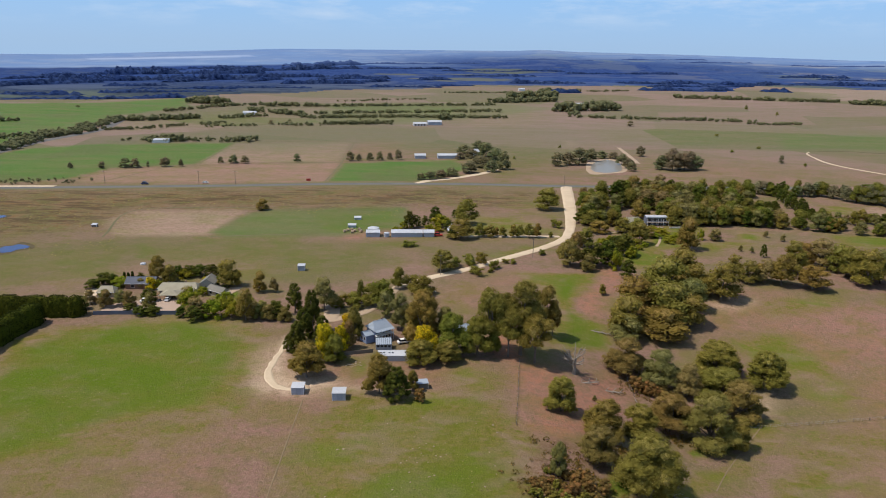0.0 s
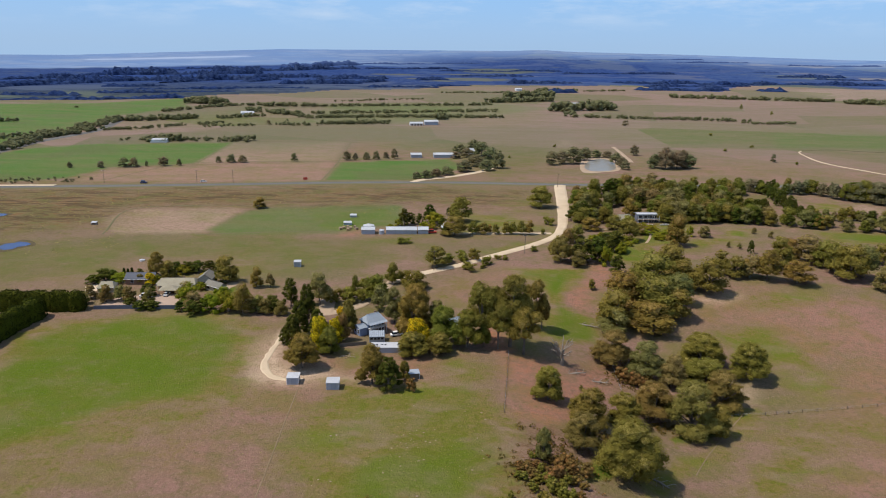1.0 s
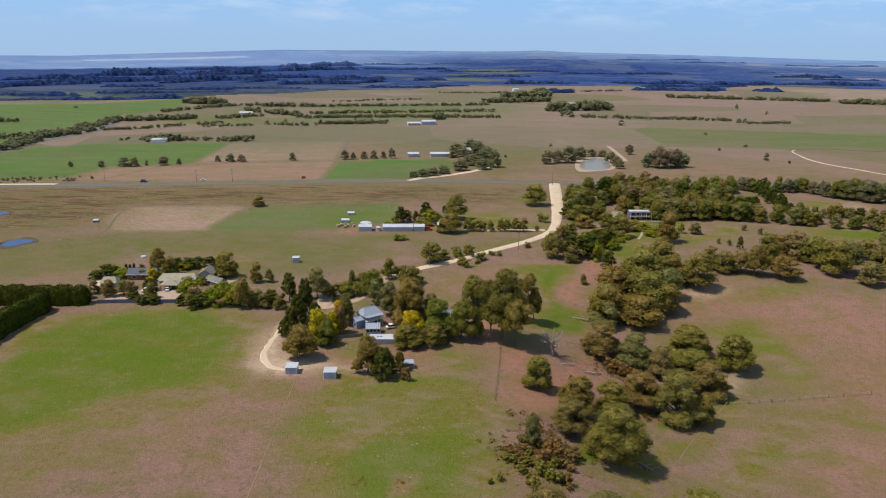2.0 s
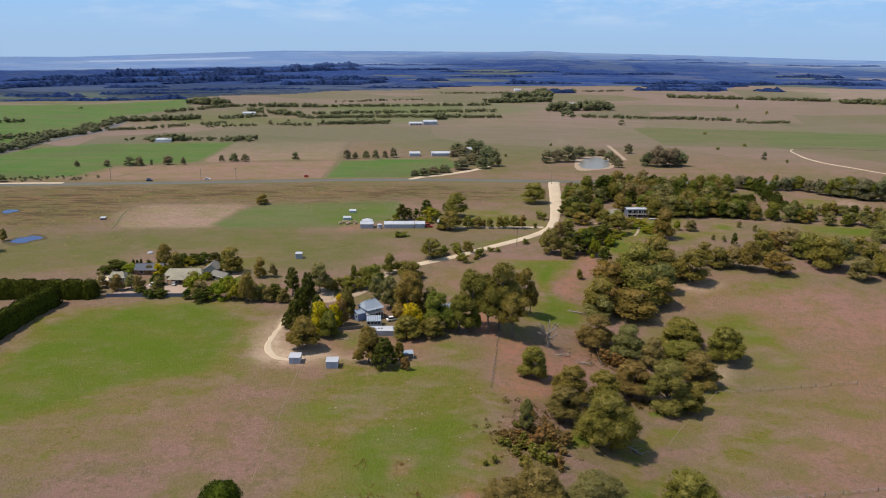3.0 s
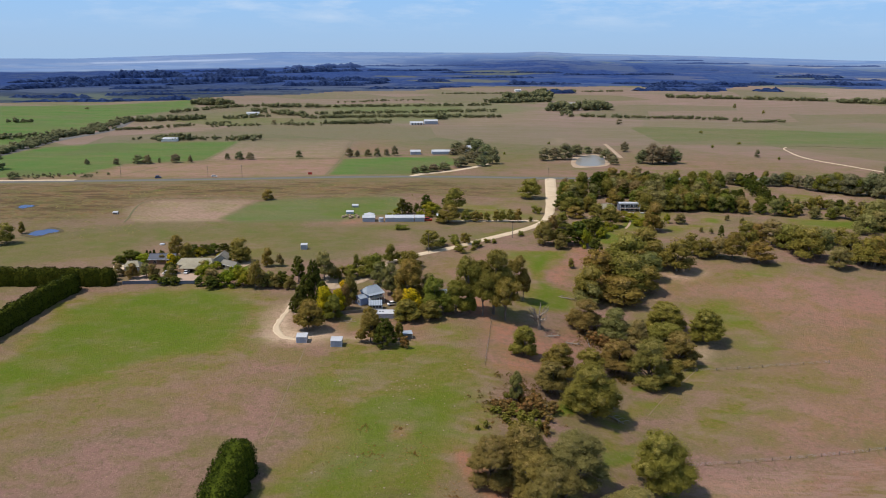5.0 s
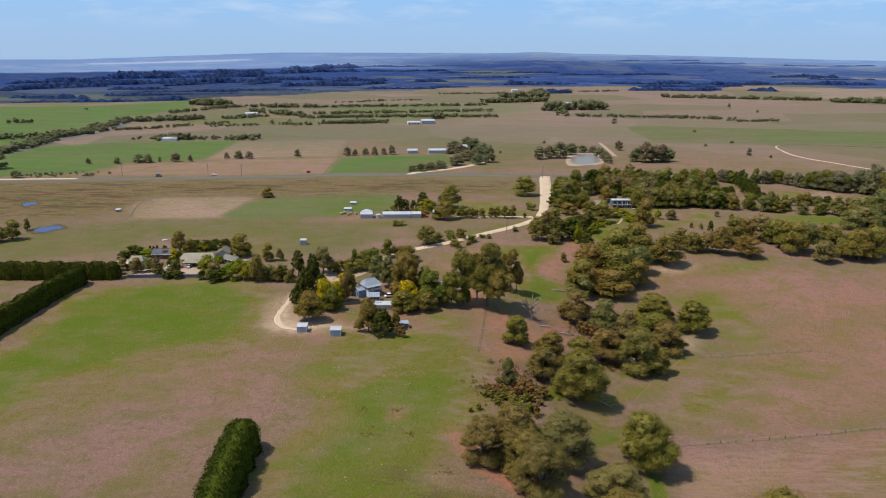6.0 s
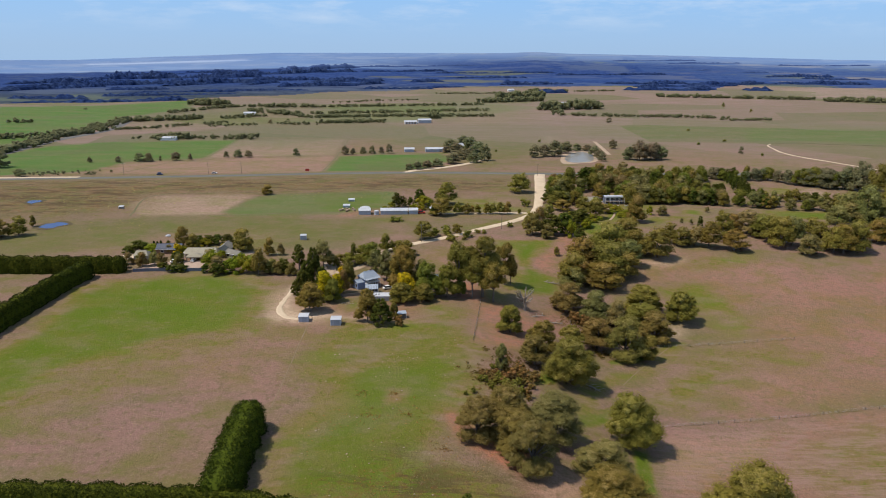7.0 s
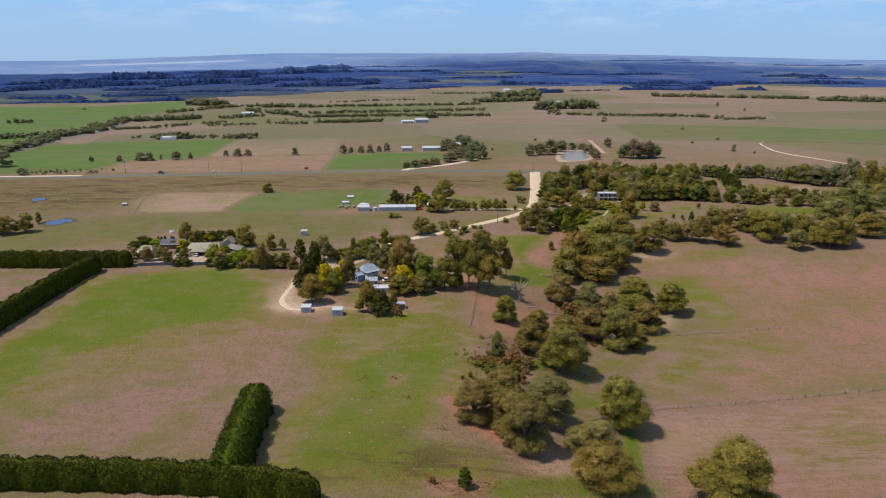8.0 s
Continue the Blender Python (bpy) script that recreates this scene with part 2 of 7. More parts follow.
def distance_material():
    """The far plain towards the horizon: paddocks between tree belts, and woods. Haze and cloud shade are put into the
    colours: grey, navy, then pale.
    """
    n = Nodes("hazed_plain")
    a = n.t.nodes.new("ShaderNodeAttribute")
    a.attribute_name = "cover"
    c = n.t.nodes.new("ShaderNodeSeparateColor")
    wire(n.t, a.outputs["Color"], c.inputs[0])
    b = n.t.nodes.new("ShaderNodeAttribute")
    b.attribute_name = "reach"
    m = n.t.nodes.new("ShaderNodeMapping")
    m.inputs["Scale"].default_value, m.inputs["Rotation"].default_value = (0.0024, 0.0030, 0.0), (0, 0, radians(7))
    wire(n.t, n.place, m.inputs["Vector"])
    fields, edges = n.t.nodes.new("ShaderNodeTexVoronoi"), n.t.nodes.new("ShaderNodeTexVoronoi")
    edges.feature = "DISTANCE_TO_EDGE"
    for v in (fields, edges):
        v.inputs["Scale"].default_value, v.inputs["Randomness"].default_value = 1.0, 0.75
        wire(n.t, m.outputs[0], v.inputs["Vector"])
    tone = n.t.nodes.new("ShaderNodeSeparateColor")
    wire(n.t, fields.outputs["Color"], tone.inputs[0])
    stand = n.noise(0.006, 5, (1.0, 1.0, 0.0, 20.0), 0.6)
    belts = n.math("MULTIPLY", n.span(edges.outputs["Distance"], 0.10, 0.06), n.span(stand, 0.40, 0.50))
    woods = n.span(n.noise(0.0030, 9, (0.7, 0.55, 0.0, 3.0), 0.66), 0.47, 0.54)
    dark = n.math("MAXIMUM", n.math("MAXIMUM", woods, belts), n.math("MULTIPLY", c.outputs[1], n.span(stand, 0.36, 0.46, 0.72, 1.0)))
    # paddock and wood tones already carry the blue of the haze
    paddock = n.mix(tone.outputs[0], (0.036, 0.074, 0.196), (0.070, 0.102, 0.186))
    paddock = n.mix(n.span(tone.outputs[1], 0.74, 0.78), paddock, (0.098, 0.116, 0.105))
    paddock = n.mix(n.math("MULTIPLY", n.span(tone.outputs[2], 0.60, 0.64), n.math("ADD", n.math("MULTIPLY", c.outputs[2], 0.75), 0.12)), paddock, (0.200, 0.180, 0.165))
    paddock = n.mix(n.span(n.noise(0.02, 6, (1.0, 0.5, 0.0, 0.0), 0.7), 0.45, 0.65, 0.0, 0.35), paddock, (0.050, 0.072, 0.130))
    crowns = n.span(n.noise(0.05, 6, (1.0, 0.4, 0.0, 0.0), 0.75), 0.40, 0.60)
    haze_blue = n.mix(n.math("MULTIPLY", dark, 0.9), paddock, n.mix(crowns, (0.018, 0.042, 0.142), (0.036, 0.070, 0.190)))
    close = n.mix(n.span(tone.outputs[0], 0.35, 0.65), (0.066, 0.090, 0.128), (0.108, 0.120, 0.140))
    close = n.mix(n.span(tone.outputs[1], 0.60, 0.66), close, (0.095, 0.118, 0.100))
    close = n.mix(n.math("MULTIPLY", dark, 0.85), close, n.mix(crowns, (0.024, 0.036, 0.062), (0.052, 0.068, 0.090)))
    haze_blue = n.mix(a.outputs["Alpha"], close, haze_blue)
    # pale tones towards the skyline: thicker haze, put into the colour
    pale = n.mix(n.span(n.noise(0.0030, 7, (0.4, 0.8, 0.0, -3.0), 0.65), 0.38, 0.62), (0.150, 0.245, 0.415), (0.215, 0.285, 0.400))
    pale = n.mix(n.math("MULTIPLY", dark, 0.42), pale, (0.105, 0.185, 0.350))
    colour = n.mix(b.outputs["Fac"], haze_blue, pale)
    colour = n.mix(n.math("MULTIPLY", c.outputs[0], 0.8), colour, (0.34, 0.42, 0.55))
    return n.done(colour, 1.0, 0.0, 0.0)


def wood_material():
    """Massed crowns seen from far off, the blue of the haze put into their colours."""
    n = Nodes("hazed_wood_leaf")
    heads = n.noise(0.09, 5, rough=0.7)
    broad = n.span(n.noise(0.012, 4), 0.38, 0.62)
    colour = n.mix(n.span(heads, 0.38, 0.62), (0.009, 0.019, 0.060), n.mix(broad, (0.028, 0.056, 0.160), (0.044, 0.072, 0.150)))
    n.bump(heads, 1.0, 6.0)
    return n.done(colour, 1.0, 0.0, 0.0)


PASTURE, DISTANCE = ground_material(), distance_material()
COURT = plain("court_gravel", (0.44, 0.33, 0.25), (0.35, 0.26, 0.20), 0.4, 0.95, bump=0.3)
GRAVEL = plain("gravel", (0.62, 0.50, 0.34), (0.50, 0.39, 0.26), 0.5, 0.95, bump=0.3)
TRACK = plain("worn_track", (0.25, 0.175, 0.105), (0.18, 0.14, 0.07), 0.5, 0.95, bump=0.3)
DIRT = plain("dirt", (0.44, 0.33, 0.22), (0.34, 0.25, 0.17), 0.4, 0.95, bump=0.3)
ASPHALT = plain("asphalt", (0.135, 0.135, 0.13), (0.17, 0.165, 0.155), 0.3, 1.0, gloss=0.0)
SHOULDER = plain("shoulder", (0.16, 0.135, 0.065), (0.115, 0.11, 0.045), 0.3, 0.95)
REEDS = plain("reeds", (0.060, 0.055, 0.022), (0.12, 0.085, 0.04), 2.0, 0.95, bump=0.5)
PAINT_WHITE = plain("white_paint", (0.80, 0.80, 0.78), (0.68, 0.68, 0.66), 0.8, 0.6)
ROOF_WHITE = plain("white_sheet_roof", (0.56, 0.58, 0.60), (0.44, 0.46, 0.48), 0.6, 0.55, ribs=(3, 6.0))
ROOF_GREY = plain("grey_sheet_roof", (0.36, 0.42, 0.48), (0.29, 0.34, 0.39), 0.5, 0.5, ribs=(42, 6.0))
ROOF_WING = plain("grey_tan_roof", (0.24, 0.225, 0.18), (0.17, 0.16, 0.13), 1.0, 0.8, ribs=(3, 4.0))
ROOF_TAN = plain("tan_tile_roof", (0.38, 0.345, 0.245), (0.30, 0.27, 0.19), 1.0, 0.9, ribs=(3, 4.0))
ROOF_DARK = plain("slate_grey_roof", (0.13, 0.14, 0.17), (0.09, 0.10, 0.12), 0.8, 0.8, ribs=(3, 4.0))
WALL_STEEL = plain("steel_wall", (0.42, 0.45, 0.50), (0.34, 0.37, 0.42), 0.6, 0.55, ribs=(3, 5.0))
DOOR_STEEL = plain("roller_door", (0.34, 0.37, 0.42), (0.28, 0.31, 0.36), 0.8, 0.6)
WALL_BLUE = plain("blue_weatherboard", (0.24, 0.30, 0.44), (0.19, 0.25, 0.38), 1.2, 0.8)
WALL_CREAM = plain("cream_wall", (0.44, 0.40, 0.32), (0.36, 0.325, 0.26), 0.8, 0.9)
BRICK = plain("brown_brick", (0.24, 0.15, 0.10), (0.18, 0.115, 0.085), 1.5, 0.95)
GLASS = plain("window_glass", (0.030, 0.036, 0.045), (0.022, 0.026, 0.034), 0.5, 0.08, gloss=0.6)
TIMBER = plain("grey_timber", (0.20, 0.17, 0.14), (0.13, 0.11, 0.09), 2.0, 0.9)
FENCE_SHEET = plain("slate_fence_sheet", (0.14, 0.16, 0.20), (0.11, 0.125, 0.16), 1.0, 0.7)
BARK = plain("eucalypt_bark", (0.19, 0.15, 0.12), (0.10, 0.08, 0.06), 1.5, 0.95, bump=0.4)
DEADWOOD = plain("bleached_wood", (0.32, 0.275, 0.22), (0.19, 0.16, 0.13), 1.5, 0.9, bump=0.4)
WATER_BLUE = plain("water", (0.045, 0.075, 0.19), (0.035, 0.055, 0.14), 0.05, 0.25, gloss=0.15)
WATER_MUD = plain("muddy_water", (0.24, 0.22, 0.175), (0.20, 0.185, 0.15), 0.05, 0.3, gloss=0.2)
SCRUB_LEAF = foliage("bracken", (0.20, 0.115, 0.036), (0.38, 0.195, 0.065), (0.52, 0.22, 0.08), 0.38)
GULLY_LEAF = foliage("gully_scrub_leaf", (0.095, 0.082, 0.018), (0.230, 0.170, 0.045), (0.42, 0.20, 0.07), 0.35)
RED_PAINT = plain("red_paint", (0.50, 0.05, 0.035), (0.40, 0.045, 0.03), 0.8, 0.5)
NAVY_PAINT = plain("navy_paint", (0.03, 0.04, 0.12), (0.025, 0.03, 0.08), 0.8, 0.4)
RUBBER = plain("rubber", (0.02, 0.02, 0.02), (0.03, 0.03, 0.03), 2, 0.9)
ROCK = plain("field_stone", (0.33, 0.26, 0.165), (0.23, 0.18, 0.12), 1.0, 0.95, bump=0.4)
LEAVES = {
    "gum": foliage("gum_leaf", (0.118, 0.100, 0.020), (0.320, 0.258, 0.058), (0.430, 0.330, 0.110), 0.36),
    "grey_gum": foliage("grey_gum_leaf", (0.130, 0.120, 0.040), (0.315, 0.272, 0.094), (0.410, 0.344, 0.150), 0.36),
    "bronze_gum": foliage("bronze_gum_leaf", (0.138, 0.112, 0.030), (0.305, 0.240, 0.070), (0.400, 0.300, 0.120), 0.36),
    "cypress": foliage("cypress_leaf", (0.040, 0.053, 0.009), (0.116, 0.130, 0.021), (0.198, 0.198, 0.039), 0.28),
    "hedge": foliage("hedge_leaf", (0.018, 0.024, 0.003), (0.054, 0.064, 0.006), (0.095, 0.105, 0.010), 0.12),
    "rust_bush": foliage("rust_leaf", (0.125, 0.088, 0.026), (0.280, 0.185, 0.062), (0.42, 0.23, 0.08), 0.35),
    "bush": foliage("shrub_leaf", (0.096, 0.104, 0.017), (0.260, 0.244, 0.046), (0.340, 0.300, 0.080), 0.36),
    "bright_bush": foliage("garden_leaf", (0.120, 0.140, 0.011), (0.27, 0.27, 0.024), (0.42, 0.38, 0.04), 0.34),
    "wattle": foliage("wattle_blossom", (0.085, 0.095, 0.010), (0.26, 0.24, 0.020), (0.98, 0.72, 0.02), 0.3, 0.75),
    "pencil": foliage("pencil_cypress_leaf", (0.024, 0.036, 0.008), (0.060, 0.076, 0.014), (0.09, 0.10, 0.02), 0.15),
    # paler, greyer leaf for distant trees: haze put into the colour
    "far": foliage("hazed_tree_leaf", (0.130, 0.136, 0.070), (0.250, 0.232, 0.118), (0.300, 0.254, 0.150), 0.35),
    # woods toward the skyline: haze put into the colour, paler for the farthest
    "pale_haze_woods": plain("pale_hazed_wood_leaf", (0.040, 0.072, 0.175), (0.056, 0.090, 0.195), 0.06, 1.0, gloss=0.0),
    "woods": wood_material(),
}


# ---- the lie of the land ----
MID_X, MID_Y, EYE_HEIGHT, RIM = 5.0, -37.0, 104.0, 4950.0


def ease(a, b, x):
    t = np.clip((np.asarray(x, float) - a) / (b - a), 0, 1)
    return t * t * (3 - 2 * t)


def land(x, y):
    """Height of the ground: a gentle paddock, a creek gully beyond x = 45, and far plains that climb to the skyline."""
    x, y = np.asarray(x, float), np.asarray(y, float)
    r = np.hypot(x - MID_X, y - MID_Y)
    close = 1 - ease(450, 900, r)
    z = close * (3.0 - 12.0 / (1 + np.exp(-np.clip((x - 45) / 12, -40, 40))) * (1 - ease(210, 320, y)))
    t = np.clip((r - 2000) / 2950, 0, 1)
    bow = np.interp(np.degrees(np.arctan2(x - MID_X, y - MID_Y)), [-27, -12.8, 8, 17.7, 27.7], [-0.67, -0.12, 0, -0.09, -0.25])
    bow = bow + 0.09 * np.exp(-(((np.degrees(np.arctan2(x - MID_X, y - MID_Y)) - 6.6) / 1.5) ** 2))
    far = EYE_HEIGHT * (1 - r * (1 / 2000 + t * (1 / 19600 - 1 / 2000))) + ease(0, 1, t) * r * np.tan(np.radians(bow))
    az = np.degrees(np.arctan2(x - MID_X, y - MID_Y))
    ridge = 9 * np.exp(-(((r - 3350) / 330) ** 2)) * (1 - ease(-9, -1, az)) * (0.85 + 0.10 * np.sin(az * 0.9) + 0.08 * np.sin(az * 2.9))
    roll = ease(2300, 2800, r) * (1 - ease(3600, 4300, r)) * (0.5 * np.sin(r / 95 + 3 * np.sin(az / 3.1)) + 0.4 * np.sin(az * 3.3 + r / 210))
    return np.where(r > 2000, far + ridge + roll, z)


def height(x, y):
    return float(land(x, y))


GREEN, RED, STRAW, PLOUGH, SCRUB, LAKE, DULL, CROP, BEYOND = range(9)
PATCHES = []


def patch(cover, amount, soft, *corners):
    """A paddock or stretch of soil: what covers it, how much, how soft its edge is in metres, and its corners."""
    PATCHES.append((cover, amount, soft, corners))


patch(GREEN, 0.5, 30, (-254, 324), (-182, 360), (-128, 375), (-55, 374), (-13, 371), (-28, 329), (-65, 301), (-90, 285), (-143, 322), (-164, 296), (-211, 265))
patch(GREEN, 0.95, 14, (-144, 248), (-103, 254), (-67, 247), (-61, 219), (-74, 190), (-92, 173), (-104, 155), (-116, 140), (-124, 123), (-128, 106), (-153, 144), (-149, 169))
patch(GREEN, 0.5, 20, (-62, 226), (-51, 192), (-64, 169), (-76, 145), (-93, 129), (-108, 113), (-119, 93), (-140, 124), (-121, 149), (-95, 182))
patch(GREEN, 0.7, 14, (-42, 199), (-26, 195), (-7, 201), (5, 223), (18, 221), (16, 185), (28, 174), (22, 157), (17, 149), (-27, 145), (-37, 145), (-40, 176))
patch(GREEN, 0.9, 14, (-30, 75), (-36, 94), (-36, 119), (-27, 150), (7, 171), (23, 169), (10, 131), (5, 113), (24, 90), (34, 80))
patch(GREEN, 0.85, 9, (-5, 151), (23, 174), (27, 171), (8, 135), (-2, 127))
patch(GREEN, 0.8, 6, (-35, 106), (-26, 109), (-21, 94), (-32, 86))
patch(GREEN, 0.9, 4, (-33, 216), (-29, 221), (-27, 210), (-32, 207))
patch(GREEN, 1.0, 8, (26, 324), (41, 318), (62, 317), (61, 300), (47, 275), (58, 261), (55, 246), (42, 243), (33, 253), (46, 283), (45, 301), (30, 307))
patch(GREEN, 1.0, 2.5, (40, 165), (48, 166), (44, 157), (37, 154))
patch(GREEN, 1.0, 2, (67, 186), (77, 192), (88, 195), (82, 188), (68, 182))
patch(GREEN, 0.95, 2, (55, 143), (64, 151), (57, 136), (46, 128), (47, 139))
patch(GREEN, 1.0, 1.5, (61, 123), (66, 124), (64, 112), (63, 101), (58, 99), (59, 110))
patch(GREEN, 0.95, 4, (18, 84), (39, 92), (47, 90), (54, 95), (67, 96), (65, 90), (17, 74))
patch(GREEN, 0.55, 5, (52, 157), (65, 174), (82, 193), (101, 213), (98, 200), (75, 171), (60, 149), (50, 126), (44, 122))
patch(CROP, 1.0, 3, (-97, 640), (-52, 659), (-1, 668), (15, 629), (-14, 564), (-49, 551), (-96, 546))
patch(CROP, 1.0, 3, (-432, 611), (-415, 713), (-363, 745), (-233, 776), (-224, 623), (-285, 599), (-296, 539), (-376, 512))
patch(CROP, 1.0, 12, (-846, 1185), (-605, 1262), (-502, 1414), (-437, 1201), (-479, 1053), (-439, 824), (-484, 666))
patch(CROP, 0.34, 10, (364, 802), (426, 805), (473, 790), (527, 782), (640, 945), (536, 955), (421, 948))
patch(CROP, 0.42, 25, (-199, 987), (-73, 988), (82, 1157), (182, 1294), (82, 1414), (-201, 1313), (-215, 1188))
patch(CROP, 0.62, 4, (-118, 443), (-30, 460), (-25, 408), (-62, 382), (-122, 375), (-134, 384), (-126, 432))
patch(GREEN, 0.85, 9, (-83, 426), (-37, 449), (-27, 415), (-64, 392), (-78, 397))
patch(GREEN, 0.7, 8, (10, 440), (54, 428), (50, 394), (9, 395))
patch(GREEN, 0.8, 5, (16, 349), (47, 369), (61, 408), (62, 388), (53, 369), (28, 347))
patch(GREEN, 0.6, 30, (180, 977), (335, 1092), (478, 1037), (713, 977), (570, 776), (382, 823), (222, 822), (170, 845))
patch(GREEN, 0.8, 9, (127, 419), (153, 427), (133, 381), (112, 369), (86, 332), (81, 341), (96, 373))
patch(GREEN, 0.9, 6, (163, 408), (179, 411), (168, 390), (153, 391))
patch(GREEN, 0.95, 8, (212, 397), (296, 413), (266, 368), (214, 382))
patch(GREEN, 0.55, 12, (131, 381), (171, 396), (167, 372), (131, 354))
patch(GREEN, 0.6, 8, (253, 493), (274, 499), (262, 465), (235, 463))
patch(GREEN, 0.85, 12, (104, 262), (124, 267), (133, 244), (140, 226), (130, 211), (128, 236), (110, 246))
patch(GREEN, 0.45, 14, (94, 202), (123, 211), (163, 198), (142, 169), (91, 172))
patch(GREEN, 0.65, 12, (133, 295), (173, 302), (162, 281), (128, 271))
patch(GREEN, 0.7, 12, (87, 178), (110, 195), (107, 174), (87, 150), (77, 149))
patch(GREEN, 0.6, 9, (94, 125), (112, 130), (128, 127), (137, 116), (127, 101), (117, 107), (112, 116), (97, 115))
patch(GREEN, 0.5, 40, (-221, 1189), (99, 1311), (178, 1163), (68, 885), (-17, 1041), (-176, 942))
patch(GREEN, 0.6, 30, (-1, 1044), (83, 1083), (71, 934), (21, 953))
patch(GREEN, 0.6, 40, (-360, 1162), (-231, 1243), (-189, 1013), (-288, 925), (-397, 847), (-446, 970))
patch(GREEN, 0.5, 40, (-733, 1587), (-624, 1729), (-528, 1490), (-665, 1390))
patch(GREEN, 0.6, 3, (-107, 291), (-98, 293), (-92, 283), (-99, 279))
patch(STRAW, 0.10, 3, (-281, 590), (-102, 646), (-98, 543), (-282, 528))
patch(RED, 0.14, 3, (-281, 590), (-102, 646), (-98, 543), (-282, 528))
patch(GREEN, 1.0, 2, (-100, 283), (-98, 296), (-93, 294), (-88, 285), (-90, 274), (-95, 273))
patch(GREEN, 1.0, 2, (89, 393), (99, 396), (96, 370), (100, 355), (111, 362), (100, 339), (89, 335), (85, 354))
patch(GREEN, 0.9, 3, (113, 398), (129, 403), (118, 378), (106, 377))
patch(RED, 0.3, 3, (-101, 803), (-52, 820), (-55, 696), (-104, 690))
patch(RED, 0.22, 8, (385, 772), (425, 782), (540, 756), (470, 600), (400, 610), (370, 720))
patch(RED, 0.12, 60, (329, 1882), (1038, 1435), (723, 991), (493, 1069), (346, 1128), (255, 1282))
patch(RED, 0.15, 40, (128, 790), (378, 813), (564, 767), (426, 572), (195, 625))
patch(GREEN, 0.34, 40, (-294, 995), (-31, 965), (164, 1072), (191, 822), (88, 628), (44, 565), (-22, 666), (-114, 806), (-233, 780))
patch(GREEN, 0.3, 30, (-369, 484), (-42, 520), (82, 521), (62, 414), (-30, 460), (-115, 446), (-197, 437), (-208, 394), (-267, 343))
patch(GREEN, 0.5, 20, (-13, 371), (49, 381), (66, 415), (54, 428), (9, 410), (-30, 359))
patch(GREEN, 0.45, 14, (-10, 290), (26, 333), (25, 307), (14, 291), (-3, 264))
patch(GREEN, 0.12, 14, (72, 133), (196, 157), (150, 93), (76, 91), (68, 101))
patch(RED, 0.65, 8, (22, 226), (36, 227), (46, 215), (60, 230), (57, 209), (33, 186), (29, 177), (19, 184))
patch(RED, 0.32, 8, (-42, 199), (-37, 216), (-19, 219), (-1, 222), (19, 225), (9, 213), (-6, 198), (-17, 189), (-31, 196))
patch(RED, 0.25, 10, (-70, 228), (-62, 243), (-45, 220), (-41, 196), (-44, 176), (-59, 188))
patch(RED, 0.25, 12, (-5, 290), (26, 324), (41, 316), (19, 292), (6, 264))
patch(RED, 0.9, 4, (14, 249), (22, 245), (24, 229), (17, 225), (11, 233))
patch(RED, 0.5, 6, (63, 326), (70, 335), (77, 318), (65, 276), (55, 267), (51, 279), (63, 300))
patch(RED, 1.0, 3, (6, 127), (10, 129), (15, 120), (26, 116), (34, 105), (34, 97), (28, 97), (19, 104), (12, 112))
patch(STRAW, 0.35, 4, (29, 99), (41, 106), (47, 95), (39, 84), (31, 89))
patch(RED, 0.6, 5, (29, 96), (41, 103), (45, 91), (37, 81), (31, 89))
patch(RED, 0.75, 3, (3, 82), (10, 85), (21, 85), (23, 81), (15, 76), (4, 77))
patch(RED, 0.8, 3, (-10, 140), (-5, 141), (-5, 133), (-10, 132))
patch(RED, 0.3, 20, (108, 299), (146, 298), (216, 276), (178, 220), (123, 243), (113, 262), (100, 274))
patch(RED, 0.15, 20, (-107, 173), (-79, 181), (-64, 195), (-55, 215), (-46, 189), (-42, 145), (-104, 143), (-112, 157))
patch(RED, 0.3, 20, (160, 272), (297, 298), (199, 161), (106, 151), (117, 189))
patch(RED, 0.35, 6, (67, 124), (74, 133), (106, 141), (196, 157), (150, 93), (68, 90), (64, 103))
patch(RED, 0.5, 6, (-50, 380), (-60, 380), (-53, 403), (-47, 393))
patch(STRAW, 0.3, 3, (-204, 406), (-196, 435), (-129, 443), (-134, 378), (-181, 373))
patch(STRAW, 0.2, 3, (-240, 765), (-113, 796), (-104, 656), (-222, 624))
patch(GREEN, 0.6, 8, (243, 461), (258, 486), (270, 486), (262, 464))
patch(GREEN, 0.55, 8, (208, 371), (227, 396), (254, 393), (245, 376))
patch(STRAW, 0.3, 5, (266, 469), (275, 484), (293, 488), (291, 468), (274, 453))
patch(GREEN, 0.42, 8, (95, 124), (117, 134), (152, 146), (135, 116), (106, 104), (97, 115))
patch(STRAW, 0.16, 5, (66, 122), (74, 133), (106, 142), (94, 125), (72, 105), (65, 101))
patch(STRAW, 0.7, 6, (105, 291), (121, 297), (134, 293), (119, 289))
patch(STRAW, 0.4, 4, (101, 224), (111, 228), (104, 213), (93, 209))
patch(STRAW, 0.9, 1.5, (-59, 206), (-61, 217), (-61, 227), (-61, 238), (-59, 240), (-57, 232), (-57, 223), (-57, 215), (-56, 207), (-52, 201), (-46, 206), (-43, 208), (-43, 202), (-46, 196), (-51, 196), (-62, 199), (-64, 205))
patch(STRAW, 0.6, 1.5, (-44, 207), (-28, 202), (-18, 201), (-19, 196), (-30, 199), (-42, 203))
patch(STRAW, 0.45, 5, (-35, 200), (-21, 199), (-7, 196), (-17, 189), (-32, 193))
